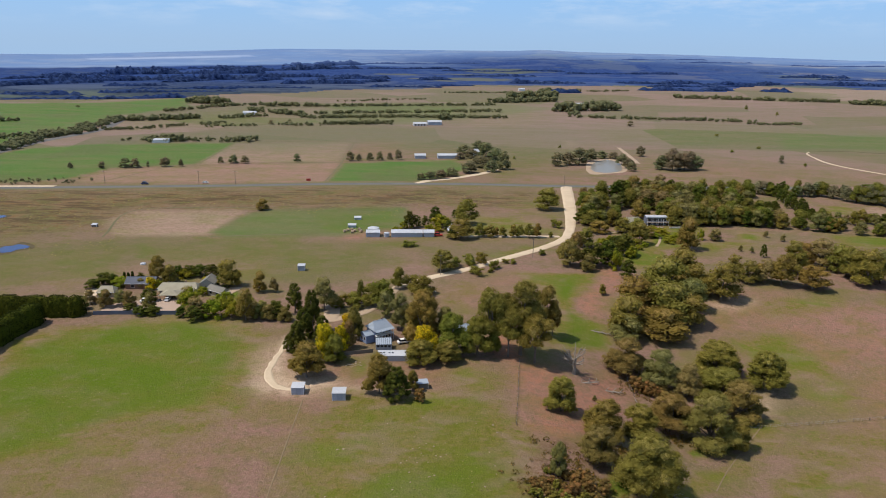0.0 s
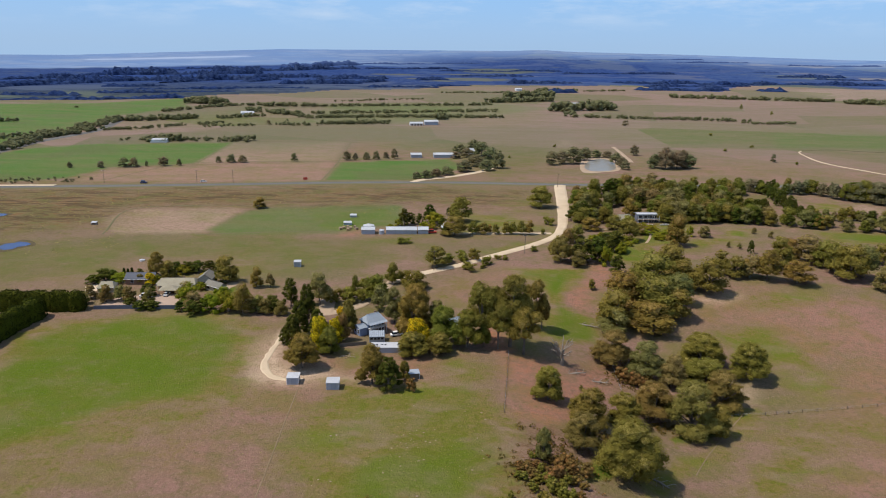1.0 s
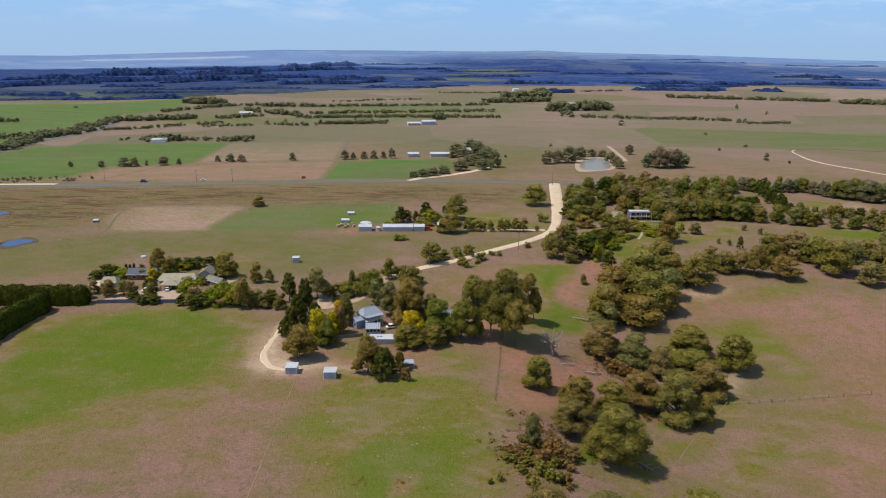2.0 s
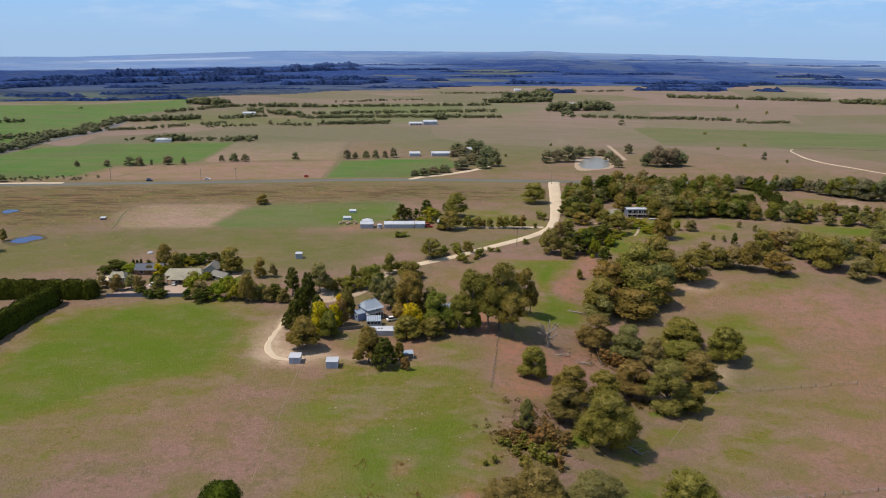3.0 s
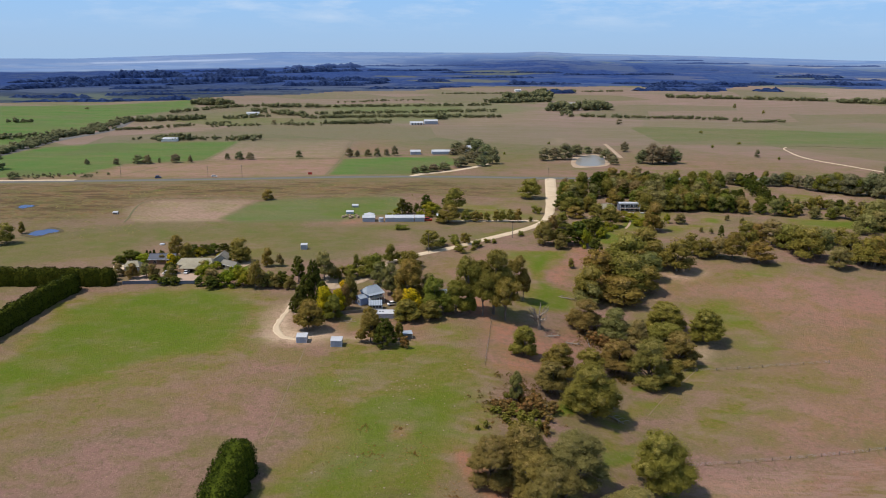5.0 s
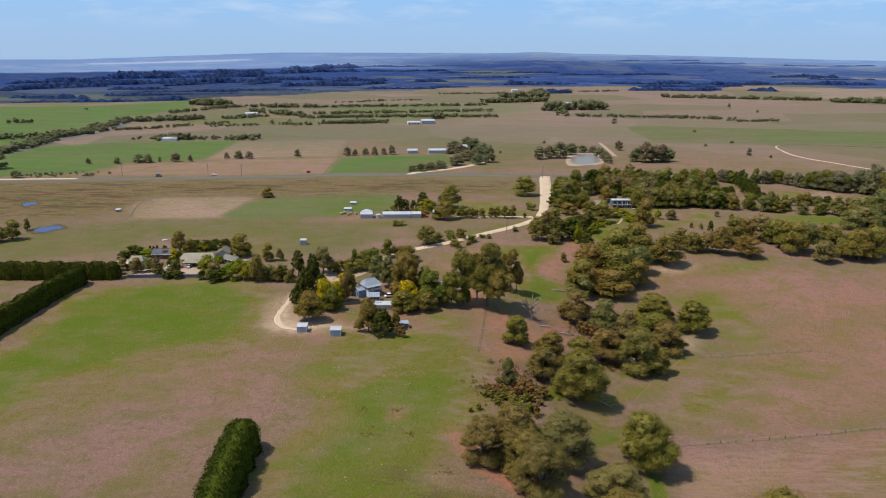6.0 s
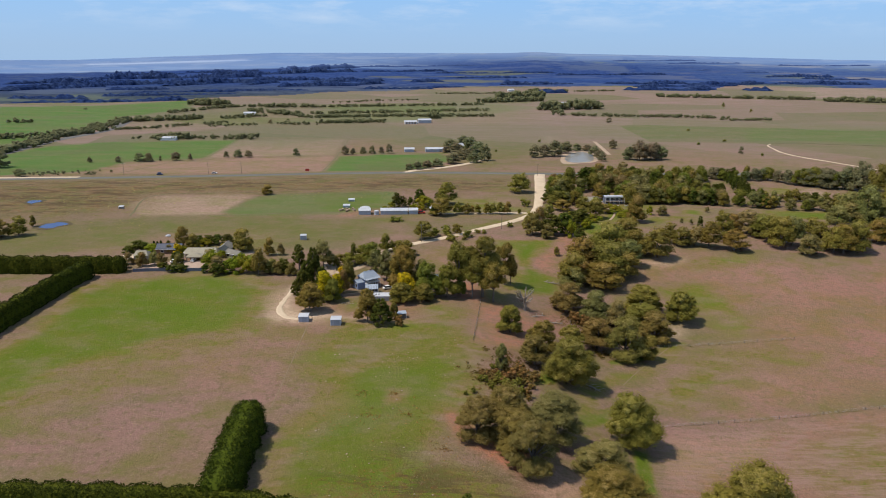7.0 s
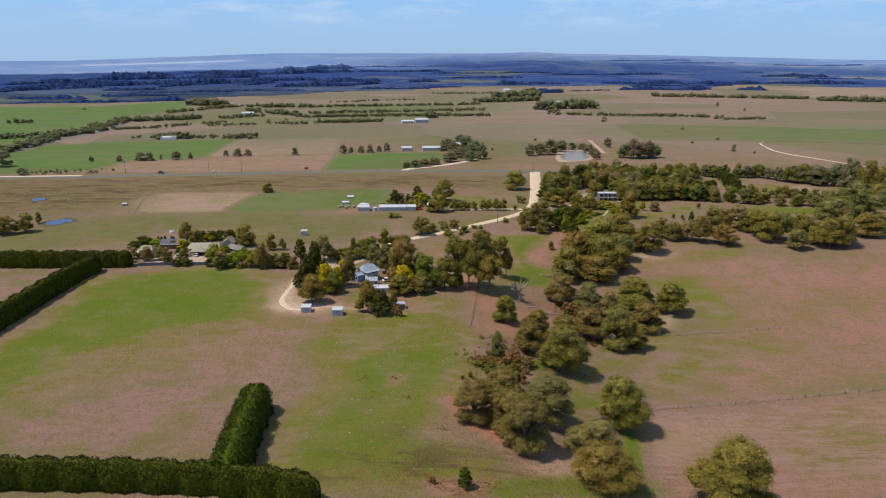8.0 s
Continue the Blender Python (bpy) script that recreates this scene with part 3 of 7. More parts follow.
patch(STRAW, 1.0, 4, (-59, 206), (-61, 219), (-60, 237), (-57, 234), (-56, 219), (-53, 209), (-43, 208), (-35, 203), (-42, 199), (-44, 196), (-50, 196), (-55, 199))
patch(STRAW, 0.65, 8, (-65, 210), (-61, 238), (-53, 219), (-44, 211), (-35, 204), (-36, 196), (-48, 196), (-57, 199))
patch(STRAW, 1.0, 10, (123, 818), (138, 840), (135, 800), (122, 789))
patch(STRAW, 0.42, 3, (-139, 269), (-109, 277), (-103, 267), (-106, 264), (-136, 261))
patch(STRAW, 0.4, 40, (988, 2172), (1744, 2564), (1213, 1774), (852, 1648))
patch(PLOUGH, 1.0, 4, (67, 125), (75, 135), (106, 142), (198, 159), (150, 93), (68, 90), (64, 103))
patch(PLOUGH, 0.6, 8, (-281, 590), (-102, 646), (-98, 543), (-282, 528))
patch(RED, 0.12, 25, (-371, 488), (62, 533), (56, 474), (-38, 474), (-129, 459), (-200, 443), (-209, 397), (-282, 364))
patch(SCRUB, 1.0, 30, (-369, 484), (-42, 520), (60, 508), (55, 469), (-38, 466), (-127, 452), (-198, 440), (-208, 394), (-275, 353))
patch(SCRUB, 0.8, 12, (-30, 75), (-12, 95), (-6, 106), (25, 98), (37, 81))
patch(SCRUB, 1.0, 7, (21, 161), (30, 175), (36, 166), (35, 153), (17, 148))
patch(SCRUB, 0.8, 8, (59, 233), (69, 243), (73, 225), (65, 212), (57, 217))
patch(DULL, 0.7, 14, (-259, 331), (-217, 359), (-178, 371), (-131, 375), (-61, 375), (-24, 368), (-28, 329), (-60, 302), (-90, 300), (-96, 325), (-147, 331), (-163, 304), (-211, 265))
patch(DULL, 0.6, 25, (-374, 492), (67, 538), (60, 475), (-30, 467), (-127, 452), (-197, 437), (-196, 370), (-267, 343))
patch(DULL, 0.55, 30, (-275, 927), (-30, 945), (158, 1031), (156, 843), (88, 628), (44, 565), (20, 653), (-52, 814), (-114, 806), (-233, 780))
patch(DULL, 0.4, 4, (-118, 443), (-30, 460), (-25, 408), (-62, 382), (-122, 375), (-134, 384), (-126, 432))
patch(DULL, 0.5, 12, (-25, 370), (49, 383), (55, 371), (28, 350), (-1, 331), (-17, 330))
patch(DULL, 0.5, 40, (188, 1021), (341, 1110), (485, 1053), (723, 991), (570, 776), (378, 813), (220, 812), (168, 834))
patch(LAKE, 1.0, 30, (-2017.1, 4077.9), (-1596.1, 4201.0), (-1177.3, 4308.0), (-1120.0, 4213.9), (-1544.3, 4062.3), (-1942.8, 3987.7))


def inside(px, py, corners):
    """Signed distance to a polygon, positive inside."""
    near, odd = np.full(px.shape, 1e9), np.zeros(px.shape, bool)
    for (ax, ay), (bx, by) in zip(corners, corners[1:] + corners[:1]):
        ex, ey = bx - ax, by - ay
        u = np.clip(((px - ax) * ex + (py - ay) * ey) / (ex * ex + ey * ey + 1e-9), 0, 1)
        near = np.minimum(near, np.hypot(px - ax - u * ex, py - ay - u * ey))
        odd ^= ((ay > py) != (by > py)) & (px < ex * (py - ay) / (ey + 1e-12) + ax)
    return np.where(odd, near, -near)


def far_edge(turn):
    """Where the home paddocks end and the plain with haze in its colours begins, by bearing."""
    return np.interp(turn, (-180, -20, -17, -12, -9, -3, 0, 9, 12, 14, 15.5, 19.5, 21, 180),
                     (1540, 1540, 1620, 1660, 1780, 1830, 2100, 2200, 2330, 2380, 2030, 2060, 2650, 2700))


def build_ground():
    fine = np.arange(-44, 44.01, 0.22)
    az = np.radians(np.concatenate([fine, np.arange(51, 316, 7.0)]))
    rings = 25 * (RIM / 25) ** (np.arange(391) / 390)
    r, a = np.meshgrid(rings, az, indexing="ij")
    x, y = (MID_X + r * np.sin(a)).ravel(), (MID_Y + r * np.cos(a)).ravel()
    x, y = np.append(x, MID_X), np.append(y, MID_Y)
    z = land(x, y)
    rows, cols = r.shape
    i = np.arange((rows - 1) * cols)
    j = (i // cols) * cols + (i % cols + 1) % cols
    quads = np.stack([i, i + cols, j + cols, j], 1)
    centre = len(x) - 1
    k = np.arange(cols)
    fan = np.stack([np.full(cols, centre), k, (k + 1) % cols], 1)
    me = bpy.data.meshes.new("ground")
    me.from_pydata(np.stack([x, y, z], 1).tolist(), [], quads[:, ::-1].tolist() + fan[:, ::-1].tolist())
    me.materials.append(PASTURE)
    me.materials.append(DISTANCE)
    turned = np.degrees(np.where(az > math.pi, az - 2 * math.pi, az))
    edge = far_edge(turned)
    # faces past the edge take the plain with painted haze
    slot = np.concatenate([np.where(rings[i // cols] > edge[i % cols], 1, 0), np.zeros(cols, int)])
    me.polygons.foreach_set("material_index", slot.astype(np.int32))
    me.polygons.foreach_set("use_smooth", np.ones(len(slot), bool))
    cover = np.zeros((len(x), 9))
    wx = x + 3.0 * np.sin(y / 11.0) + 2.0 * np.sin(x / 6.0 + y / 17.0)
    wy = y + 3.0 * np.sin(x / 13.0) + 2.0 * np.sin(y / 7.0 - x / 15.0)
    for kind, amount, soft, corners in PATCHES:
        crisp = soft <= 4
        f = ease(-soft, soft, inside(x if crisp else wx, y if crisp else wy, list(corners)))
        cover[:, kind] = np.maximum(cover[:, kind], f * amount)
        if kind == RED:
            cover[:, GREEN] *= 1 - 0.7 * f * amount
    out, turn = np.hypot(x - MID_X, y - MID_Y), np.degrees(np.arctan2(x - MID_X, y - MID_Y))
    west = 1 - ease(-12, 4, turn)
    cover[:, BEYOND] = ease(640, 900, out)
    # share of the painted pale haze, growing towards the skyline
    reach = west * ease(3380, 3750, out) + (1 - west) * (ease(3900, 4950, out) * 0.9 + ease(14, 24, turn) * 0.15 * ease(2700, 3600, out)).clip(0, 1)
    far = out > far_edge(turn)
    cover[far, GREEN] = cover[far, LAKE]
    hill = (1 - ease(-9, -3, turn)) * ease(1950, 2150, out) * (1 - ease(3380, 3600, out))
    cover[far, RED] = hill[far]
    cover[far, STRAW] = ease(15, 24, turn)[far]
    # how far the painted haze has gone from grey to navy
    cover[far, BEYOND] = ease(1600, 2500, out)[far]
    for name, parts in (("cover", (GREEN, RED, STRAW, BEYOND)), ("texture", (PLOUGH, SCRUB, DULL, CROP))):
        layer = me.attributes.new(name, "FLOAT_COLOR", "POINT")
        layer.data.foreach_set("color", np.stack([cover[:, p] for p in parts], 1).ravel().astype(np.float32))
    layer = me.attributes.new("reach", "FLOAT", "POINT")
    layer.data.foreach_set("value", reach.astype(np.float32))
    tagged(new("ground", me), "grazed pasture and paddocks reaching to a hazy skyline", "ground", kind="structure")


build_ground()


# ---- helpers for things ----
def mesh_object(name, verts, faces, material, parent=None, label="", smooth=False, kind=""):
    me = bpy.data.meshes.new(name)
    me.from_pydata([tuple(v) for v in verts], [], [tuple(f) for f in faces])
    me.materials.append(material)
    if smooth:
        me.polygons.foreach_set("use_smooth", np.ones(len(me.polygons), bool))
    ob = new(name, me)
    ob.parent = parent
    return tagged(ob, label, kind=kind)


def part(name, bm, material, parent, label="", bevel=0.0):
    if bevel:
        bmesh.ops.bevel(bm, geom=bm.edges[:], offset=bevel, segments=1, affect="EDGES")
    bmesh.ops.recalc_face_normals(bm, faces=bm.faces)
    me = bpy.data.meshes.new(name)
    bm.to_mesh(me)
    bm.free()
    me.materials.append(material)
    ob = new(name, me)
    ob.parent = parent
    return tagged(ob, label)


def box(bm, x0, x1, y0, y1, z0, z1):
    v = [bm.verts.new(p) for p in ((x0, y0, z0), (x1, y0, z0), (x1, y1, z0), (x0, y1, z0), (x0, y0, z1), (x1, y0, z1), (x1, y1, z1), (x0, y1, z1))]
    for f in ((3, 2, 1, 0), (4, 5, 6, 7), (0, 1, 5, 4), (1, 2, 6, 5), (2, 3, 7, 6), (3, 0, 4, 7)):
        bm.faces.new([v[i] for i in f])
    return bm


def boxed(*span):
    return box(bmesh.new(), *span)


def slab(bm, corners, thick):
    """A sloped sheet with thickness, from its top corners."""
    top = [bm.verts.new(c) for c in corners]
    low = [bm.verts.new((c[0], c[1], c[2] - thick)) for c in corners]
    n = len(corners)
    bm.faces.new(top)
    bm.faces.new(low[::-1])
    for i in range(n):
        bm.faces.new((top[i], low[i], low[(i + 1) % n], top[(i + 1) % n]))
    return bm


def thing(name, x, y, rz, label, category, group="", sink=0.0):
    ob = new(name)
    ob.matrix_world = pose(x, y, height(x, y) - sink, 0, 0, rz)
    return tagged(ob, label, category, group)


def spread(points, step):
    """Points at even steps along a smooth line through the given ones."""
    p = np.array(points, float)
    ext = np.vstack([2 * p[0] - p[1], p, 2 * p[-1] - p[-2]])
    made = []
    for a, b, c, d in zip(ext, ext[1:], ext[2:], ext[3:]):
        n = max(1, int(np.hypot(*(c - b)) / step))
        for t in np.arange(n) / n:
            made.append(0.5 * (2 * b + (c - a) * t + (2 * a - 5 * b + 4 * c - d) * t * t + (3 * b - a - 3 * c + d) * t ** 3))
    return np.array(made + [p[-1]])


def ribbon(name, points, width, material, label, category="road", lift=0.12, ragged=0.0, step=4.0, kind="structure"):
    """A road or track that lies on the ground, with a low crown and sides."""
    line = spread(points, step)
    side = np.gradient(line, axis=0)
    side = np.stack([side[:, 1], -side[:, 0]], 1) / np.maximum(np.hypot(*side.T), 1e-6)[:, None]
    rng = np.random.default_rng(len(line))
    half = 0.5 * (np.full(len(line), width) if np.isscalar(width) else np.interp(np.linspace(0, 1, len(line)), np.linspace(0, 1, len(width)), width))
    verts, faces = [], []
    offs = (-1.06, -1.0, -0.5, 0.0, 0.5, 1.0, 1.06)
    for i, p in enumerate(line):
        lo, hi = half[i] * (1 + ragged * rng.uniform(-1, 1)), half[i] * (1 + ragged * rng.uniform(-1, 1))
        for o in offs:
            q = p + side[i] * (lo if o < 0 else hi) * o
            up = -0.1 if abs(o) > 1 else lift * (1.0 + 0.35 * (1 - o * o))
            verts.append((q[0], q[1], height(*q) + up))
    w = len(offs)
    for i in range(len(line) - 1):
        for k in range(w - 1):
            faces.append((i * w + k, i * w + k + 1, (i + 1) * w + k + 1, (i + 1) * w + k))
    ob = mesh_object(name, verts, faces, material, smooth=True)
    return tagged(ob, label, category, kind=kind)


def banked(name, grow, material, label, corners, lift=0.06):
    """A bare or reedy bank that shows round a pool."""
    c = np.mean(np.array(corners), 0)
    pool(name, [tuple(c + (np.array(q) - c) * (grow + 0.16 * math.sin(1.9 * k))) for k, q in enumerate(corners)], material, label, lift)


def pool(name, corners, material, label, lift=0.4):
    ring = spread(list(corners) + [corners[0]], 2.5)[:-1]
    c = ring.mean(0)
    verts = [(c[0], c[1], height(*c) + lift)] + [(p[0], p[1], height(*p) + lift) for p in ring]
    n = len(ring)
    ob = mesh_object(name, verts, [(0, 1 + i, 1 + (i + 1) % n) for i in range(n)], material, smooth=True)
    return tagged(ob, label, name.split("_")[-1], kind="structure")


ribbon("gravel_road", ((86.5, 543.0), (85.1, 537.4), (78.1, 477.3), (70.8, 425.3), (64.9, 396.1), (58.2, 379.9), (45.8, 364.2), (35.0, 353.3), (23.3, 342.1), (7.6, 326.4), (-3.0, 317.5), (-12.7, 309.8), (-15.7, 306.0), (-23.9, 297.7)), (8.4, 8.4, 8.0, 7.0, 5.4, 5.0, 4.8, 4.6, 4.6), GRAVEL, "pale cream gravel road winding between paddocks", ragged=0.05)
ribbon("driveway", ((-23.9, 297.7), (-32.1, 271.2), (-39.8, 261.4), (-45.7, 257.5), (-52.1, 257.2)), 4.0, DIRT, "dusty dirt drive to the farmhouse", ragged=0.12)
ribbon("driveway", ((-49.3, 280.3), (-48.4, 270.3), (-46.8, 257.5)), 6.0, DIRT, "dusty dirt turning area by the farmhouse", ragged=0.15, lift=0.16)
ribbon("road_verge", ((-417.5, 491.2), (-283.5, 506.8), (-166.9, 522.9), (-85.9, 537.2), (-0.7, 545.3), (85.3, 544.4), (172.4, 549.0), (270.4, 555.4)), 15.0, SHOULDER, "grassy highway verge", lift=0.05, ragged=0.06, step=12)
ribbon("highway", ((-417.5, 491.2), (-283.5, 506.8), (-166.9, 522.9), (-85.9, 537.2), (-0.7, 545.3), (85.3, 544.4), (172.4, 549.0), (270.4, 555.4)), 7.0, ASPHALT, "straight grey asphalt highway", step=12)
ribbon("pull_off", ((-381.9, 502.2), (-313.4, 509.1), (-286.6, 511.1)), 5.0, GRAVEL, "pale gravel pull-off beside the highway", lift=0.2, step=12)
ribbon("far_road", ((-427.4, 605.4), (-431.5, 674.9), (-433.4, 714.9), (-435.9, 749.6), (-432.7, 788.2), (-427.1, 820.2), (-425.2, 878.0), (-449.0, 984.3)), 12.0, ASPHALT, "grey asphalt road beside a tree belt", step=12)
ribbon("driveway", ((-27.5, 545.1), (-18.4, 558.6), (-0.7, 571.0), (22.7, 595.8), (38.3, 621.9)), 6.0, GRAVEL, "pale gravel drive to the far farm", ragged=0.1)
ribbon("driveway", ((0.3, 386.4), (14.9, 386.2), (36.8, 387.8), (58.9, 389.4)), 3.5, GRAVEL, "pale gravel drive to the old farm sheds", ragged=0.1)
ribbon("yard_track", ((-58.2, 238.7), (-58.6, 231.2), (-59.1, 222.7), (-59.3, 215.6), (-59.1, 210.5), (-58.1, 206.9), (-56.0, 203.4), (-52.9, 200.5), (-48.5, 199.2), (-44.4, 200.1)), (1.2, 1.8, 2.2, 2.6, 2.4, 1.0), GRAVEL, "worn pale dirt track around the farmyard", ragged=0.35, step=2.0, lift=0.05)
ribbon("farm_track", ((412.0, 560.0), (385.6, 622.4), (378.8, 641.5), (365.9, 673.8), (362.2, 705.1), (366.9, 738.8), (370.9, 760.1), (375.6, 771.2), (381.8, 779.5)), (2.4, 2.6, 3.0, 3.0, 2.2, 1.4), GRAVEL, "pale curving farm track", ragged=0.15, step=6)
ribbon("field_edge", ((382.5, 781.4), (420.1, 790.7), (447.8, 781.1), (479.2, 776.0), (517.3, 767.7), (560.0, 758.0)), (0.8, 2.4, 2.6, 2.2), REEDS, "thin dark strip along a paddock edge", "grass", ragged=0.4, step=6)
ribbon("farm_track", ((179.8, 787.3), (176.8, 730.0), (172.7, 672.1)), 4.0, DIRT, "dirt track by the farm dam", ragged=0.1, step=8)
ribbon("wheel_track", ((-44.5, 193.4), (-44.1, 174.8), (-43.6, 157.0), (-43.2, 141.3), (-43.1, 129.3)), 0.34, TRACK, "worn pale stock path from the sheds", ragged=0.3, lift=0.05, step=2)
ribbon("wheel_track", ((97.1, 205.0), (86.6, 191.6), (76.8, 178.7), (69.1, 166.9)), 0.36, TRACK, "worn stock path down to the gully", ragged=0.4, lift=0.05, step=2)
pool("gravel_court", ((-138.2, 268.0), (-130.1, 273.1), (-115.5, 276.6), (-104.6, 275.1), (-101.3, 270.0), (-103.9, 263.5), (-118.6, 261.5), (-134.5, 260.1)), COURT, "pale gravel court before the low homestead", 0.12)
pool("gravel_court", ((-153.8, 284.2), (-150.8, 288.8), (-147.1, 286.1), (-146.9, 277.6), (-149.8, 276.0)), GRAVEL, "pale gravel patch beside a cottage", 0.12)
pool("garden_path", ((-96.9, 279.7), (-96.2, 287.5), (-94.9, 292.8), (-89.5, 292.3), (-92.3, 285.6), (-92.8, 277.8)), DIRT, "tan curved garden drive", 0.12)
ribbon("garden_path", ((66.0, 392.0), (84.0, 398.0), (100.0, 405.0), (112.0, 409.0), (119.0, 413.0)), 1.8, DIRT, "pale winding garden path to the hillside house", ragged=0.15, lift=0.08, step=2)
ribbon("garden_path", ((112.0, 409.0), (116.0, 398.0), (113.0, 384.0), (108.0, 372.0)), 1.4, DIRT, "pale garden path across the lawn", ragged=0.15, lift=0.08, step=2)
banked("dam_bank", 1.28, DIRT, "bare clay bank of the farm dam", ((120.6, 631.7), (129.6, 666.5), (143.8, 690.2), (152.4, 687.6), (153.8, 662.6), (147.2, 628.6), (134.4, 614.7), (122.6, 616.3)))
pool("farm_dam", ((120.6, 631.7), (129.6, 666.5), (143.8, 690.2), (152.4, 687.6), (153.8, 662.6), (147.2, 628.6), (134.4, 614.7), (122.6, 616.3)), WATER_MUD, "muddy farm dam ringed with trees", 0.16)
banked("reed_bank", 1.42, REEDS, "dark reeds round a water hole", ((-226.6, 340.5), (-226.9, 344.8), (-226.5, 349.1), (-223.2, 350.7), (-222.1, 353.7), (-217.3, 352.4), (-213.5, 349.5), (-213.7, 346.6), (-216.9, 343.6), (-217.4, 339.3), (-220.6, 337.8)))
pool("water_hole", ((-226.6, 340.5), (-226.9, 344.8), (-226.5, 349.1), (-223.2, 350.7), (-222.1, 353.7), (-217.3, 352.4), (-213.5, 349.5), (-213.7, 346.6), (-216.9, 343.6), (-217.4, 339.3), (-220.6, 337.8)), WATER_BLUE, "blue water hole in a paddock", 0.12)
banked("reed_bank", 1.42, REEDS, "dark reeds round a water hole", ((-271.9, 409.0), (-273.2, 414.8), (-271.2, 416.9), (-268.1, 416.9), (-264.3, 415.0), (-263.8, 411.1), (-265.4, 409.1), (-266.4, 405.2)))
pool("water_hole", ((-271.9, 409.0), (-273.2, 414.8), (-271.2, 416.9), (-268.1, 416.9), (-264.3, 415.0), (-263.8, 411.1), (-265.4, 409.1), (-266.4, 405.2)), WATER_BLUE, "small blue water hole in a paddock", 0.12)
pool("garden_pool", ((85.1, 382.7), (88.9, 389.0), (90.9, 385.5), (89.4, 377.2), (85.2, 374.6)), WATER_BLUE, "small blue garden pool by the hillside house", 0.15)

# rank grass along the paddock boundaries
for margin in (
    ((-264, 534), (-223, 627), (-100, 646)),
    ((-98, 546), (-100, 646), (-108, 797)),
    ((-222, 627), (-234, 776)),
    ((-187, 371), (-196, 437), (-126, 449)),
    ((-137, 374), (-99, 382), (-59, 387)),
    ((-317, 496), (-219, 499), (-123, 511), (-17, 523)),
    ((-234, 776), (-151, 801), (-64, 808)),
    ((-354, 751), (-343, 937), (-180, 963), (-62, 983)),
):
    ribbon("field_margin", margin, 1.1, SHOULDER, "dark rank grass along a paddock boundary", "grass", lift=0.06, ragged=0.4, step=10)


# ---- trees ----
def tube(verts, faces, path, radii, sides=6):
    """A tapered limb along a path."""
    base = len(verts)
    for i, (p, r) in enumerate(zip(path, radii)):
        d = (Vector(path[min(i + 1, len(path) - 1)]) - Vector(path[max(i - 1, 0)])).normalized()
        u = d.orthogonal().normalized()
        v = d.cross(u)
        for k in range(sides):
            a = 2 * math.pi * k / sides
            verts.append(tuple(Vector(p) + r * (math.cos(a) * u + math.sin(a) * v)))
    for i in range(len(path) - 1):
        for k in range(sides):
            a, b = base + i * sides + k, base + i * sides + (k + 1) % sides
            faces.append((a, b, b + sides, a + sides))
    faces.append(tuple(base + (len(path) - 1) * sides + k for k in range(sides)))


ICO = bmesh.new()
bmesh.ops.create_icosphere(ICO, subdivisions=1, radius=1.0)
ICO_V = np.array([v.co[:] for v in ICO.verts])
ICO_F = np.array([[v.index for v in f.verts] for f in ICO.faces])
ICO.free()


def unit(v):
    return v / np.maximum(np.linalg.norm(v, axis=1), 1e-9)[:, None]


def leaf_cards(rng, centre, normal, size):
    """Small four-cornered sprays of leaves, one at each centre."""
    n = len(centre)
    nn = unit(normal + 0.75 * rng.normal(size=(n, 3)))
    u = unit(np.cross(nn, rng.normal(size=(n, 3))))
    v = np.cross(nn, u)
    s = (size * rng.uniform(0.6, 1.25, n))[:, None]
    flat = rng.uniform(0.45, 0.9, n)[:, None]
    return np.stack([centre - u * s * 0.55, centre - v * s * flat * 0.5 + nn * s * 0.1, centre + u * s * 0.55, centre + v * s * flat * 0.5 + nn * s * 0.1], 1).reshape(-1, 3)


def leaf_sprays(rng, centre, normal, size):
    """Small three-cornered sprays of leaves, one at each centre."""
    n = len(centre)
    nn = unit(normal + 0.42 * rng.normal(size=(n, 3)))
    u = unit(np.cross(nn, rng.normal(size=(n, 3))))
    v = np.cross(nn, u)
    s = (size * rng.uniform(0.6, 1.25, n))[:, None]
    wide = rng.uniform(0.45, 0.8, n)[:, None]
    return np.stack([centre - u * s * 0.6, centre + u * s * 0.4 - v * s * wide * 0.6, centre + u * s * 0.35 + v * s * wide * 0.6 + nn * s * 0.15], 1).reshape(-1, 3)


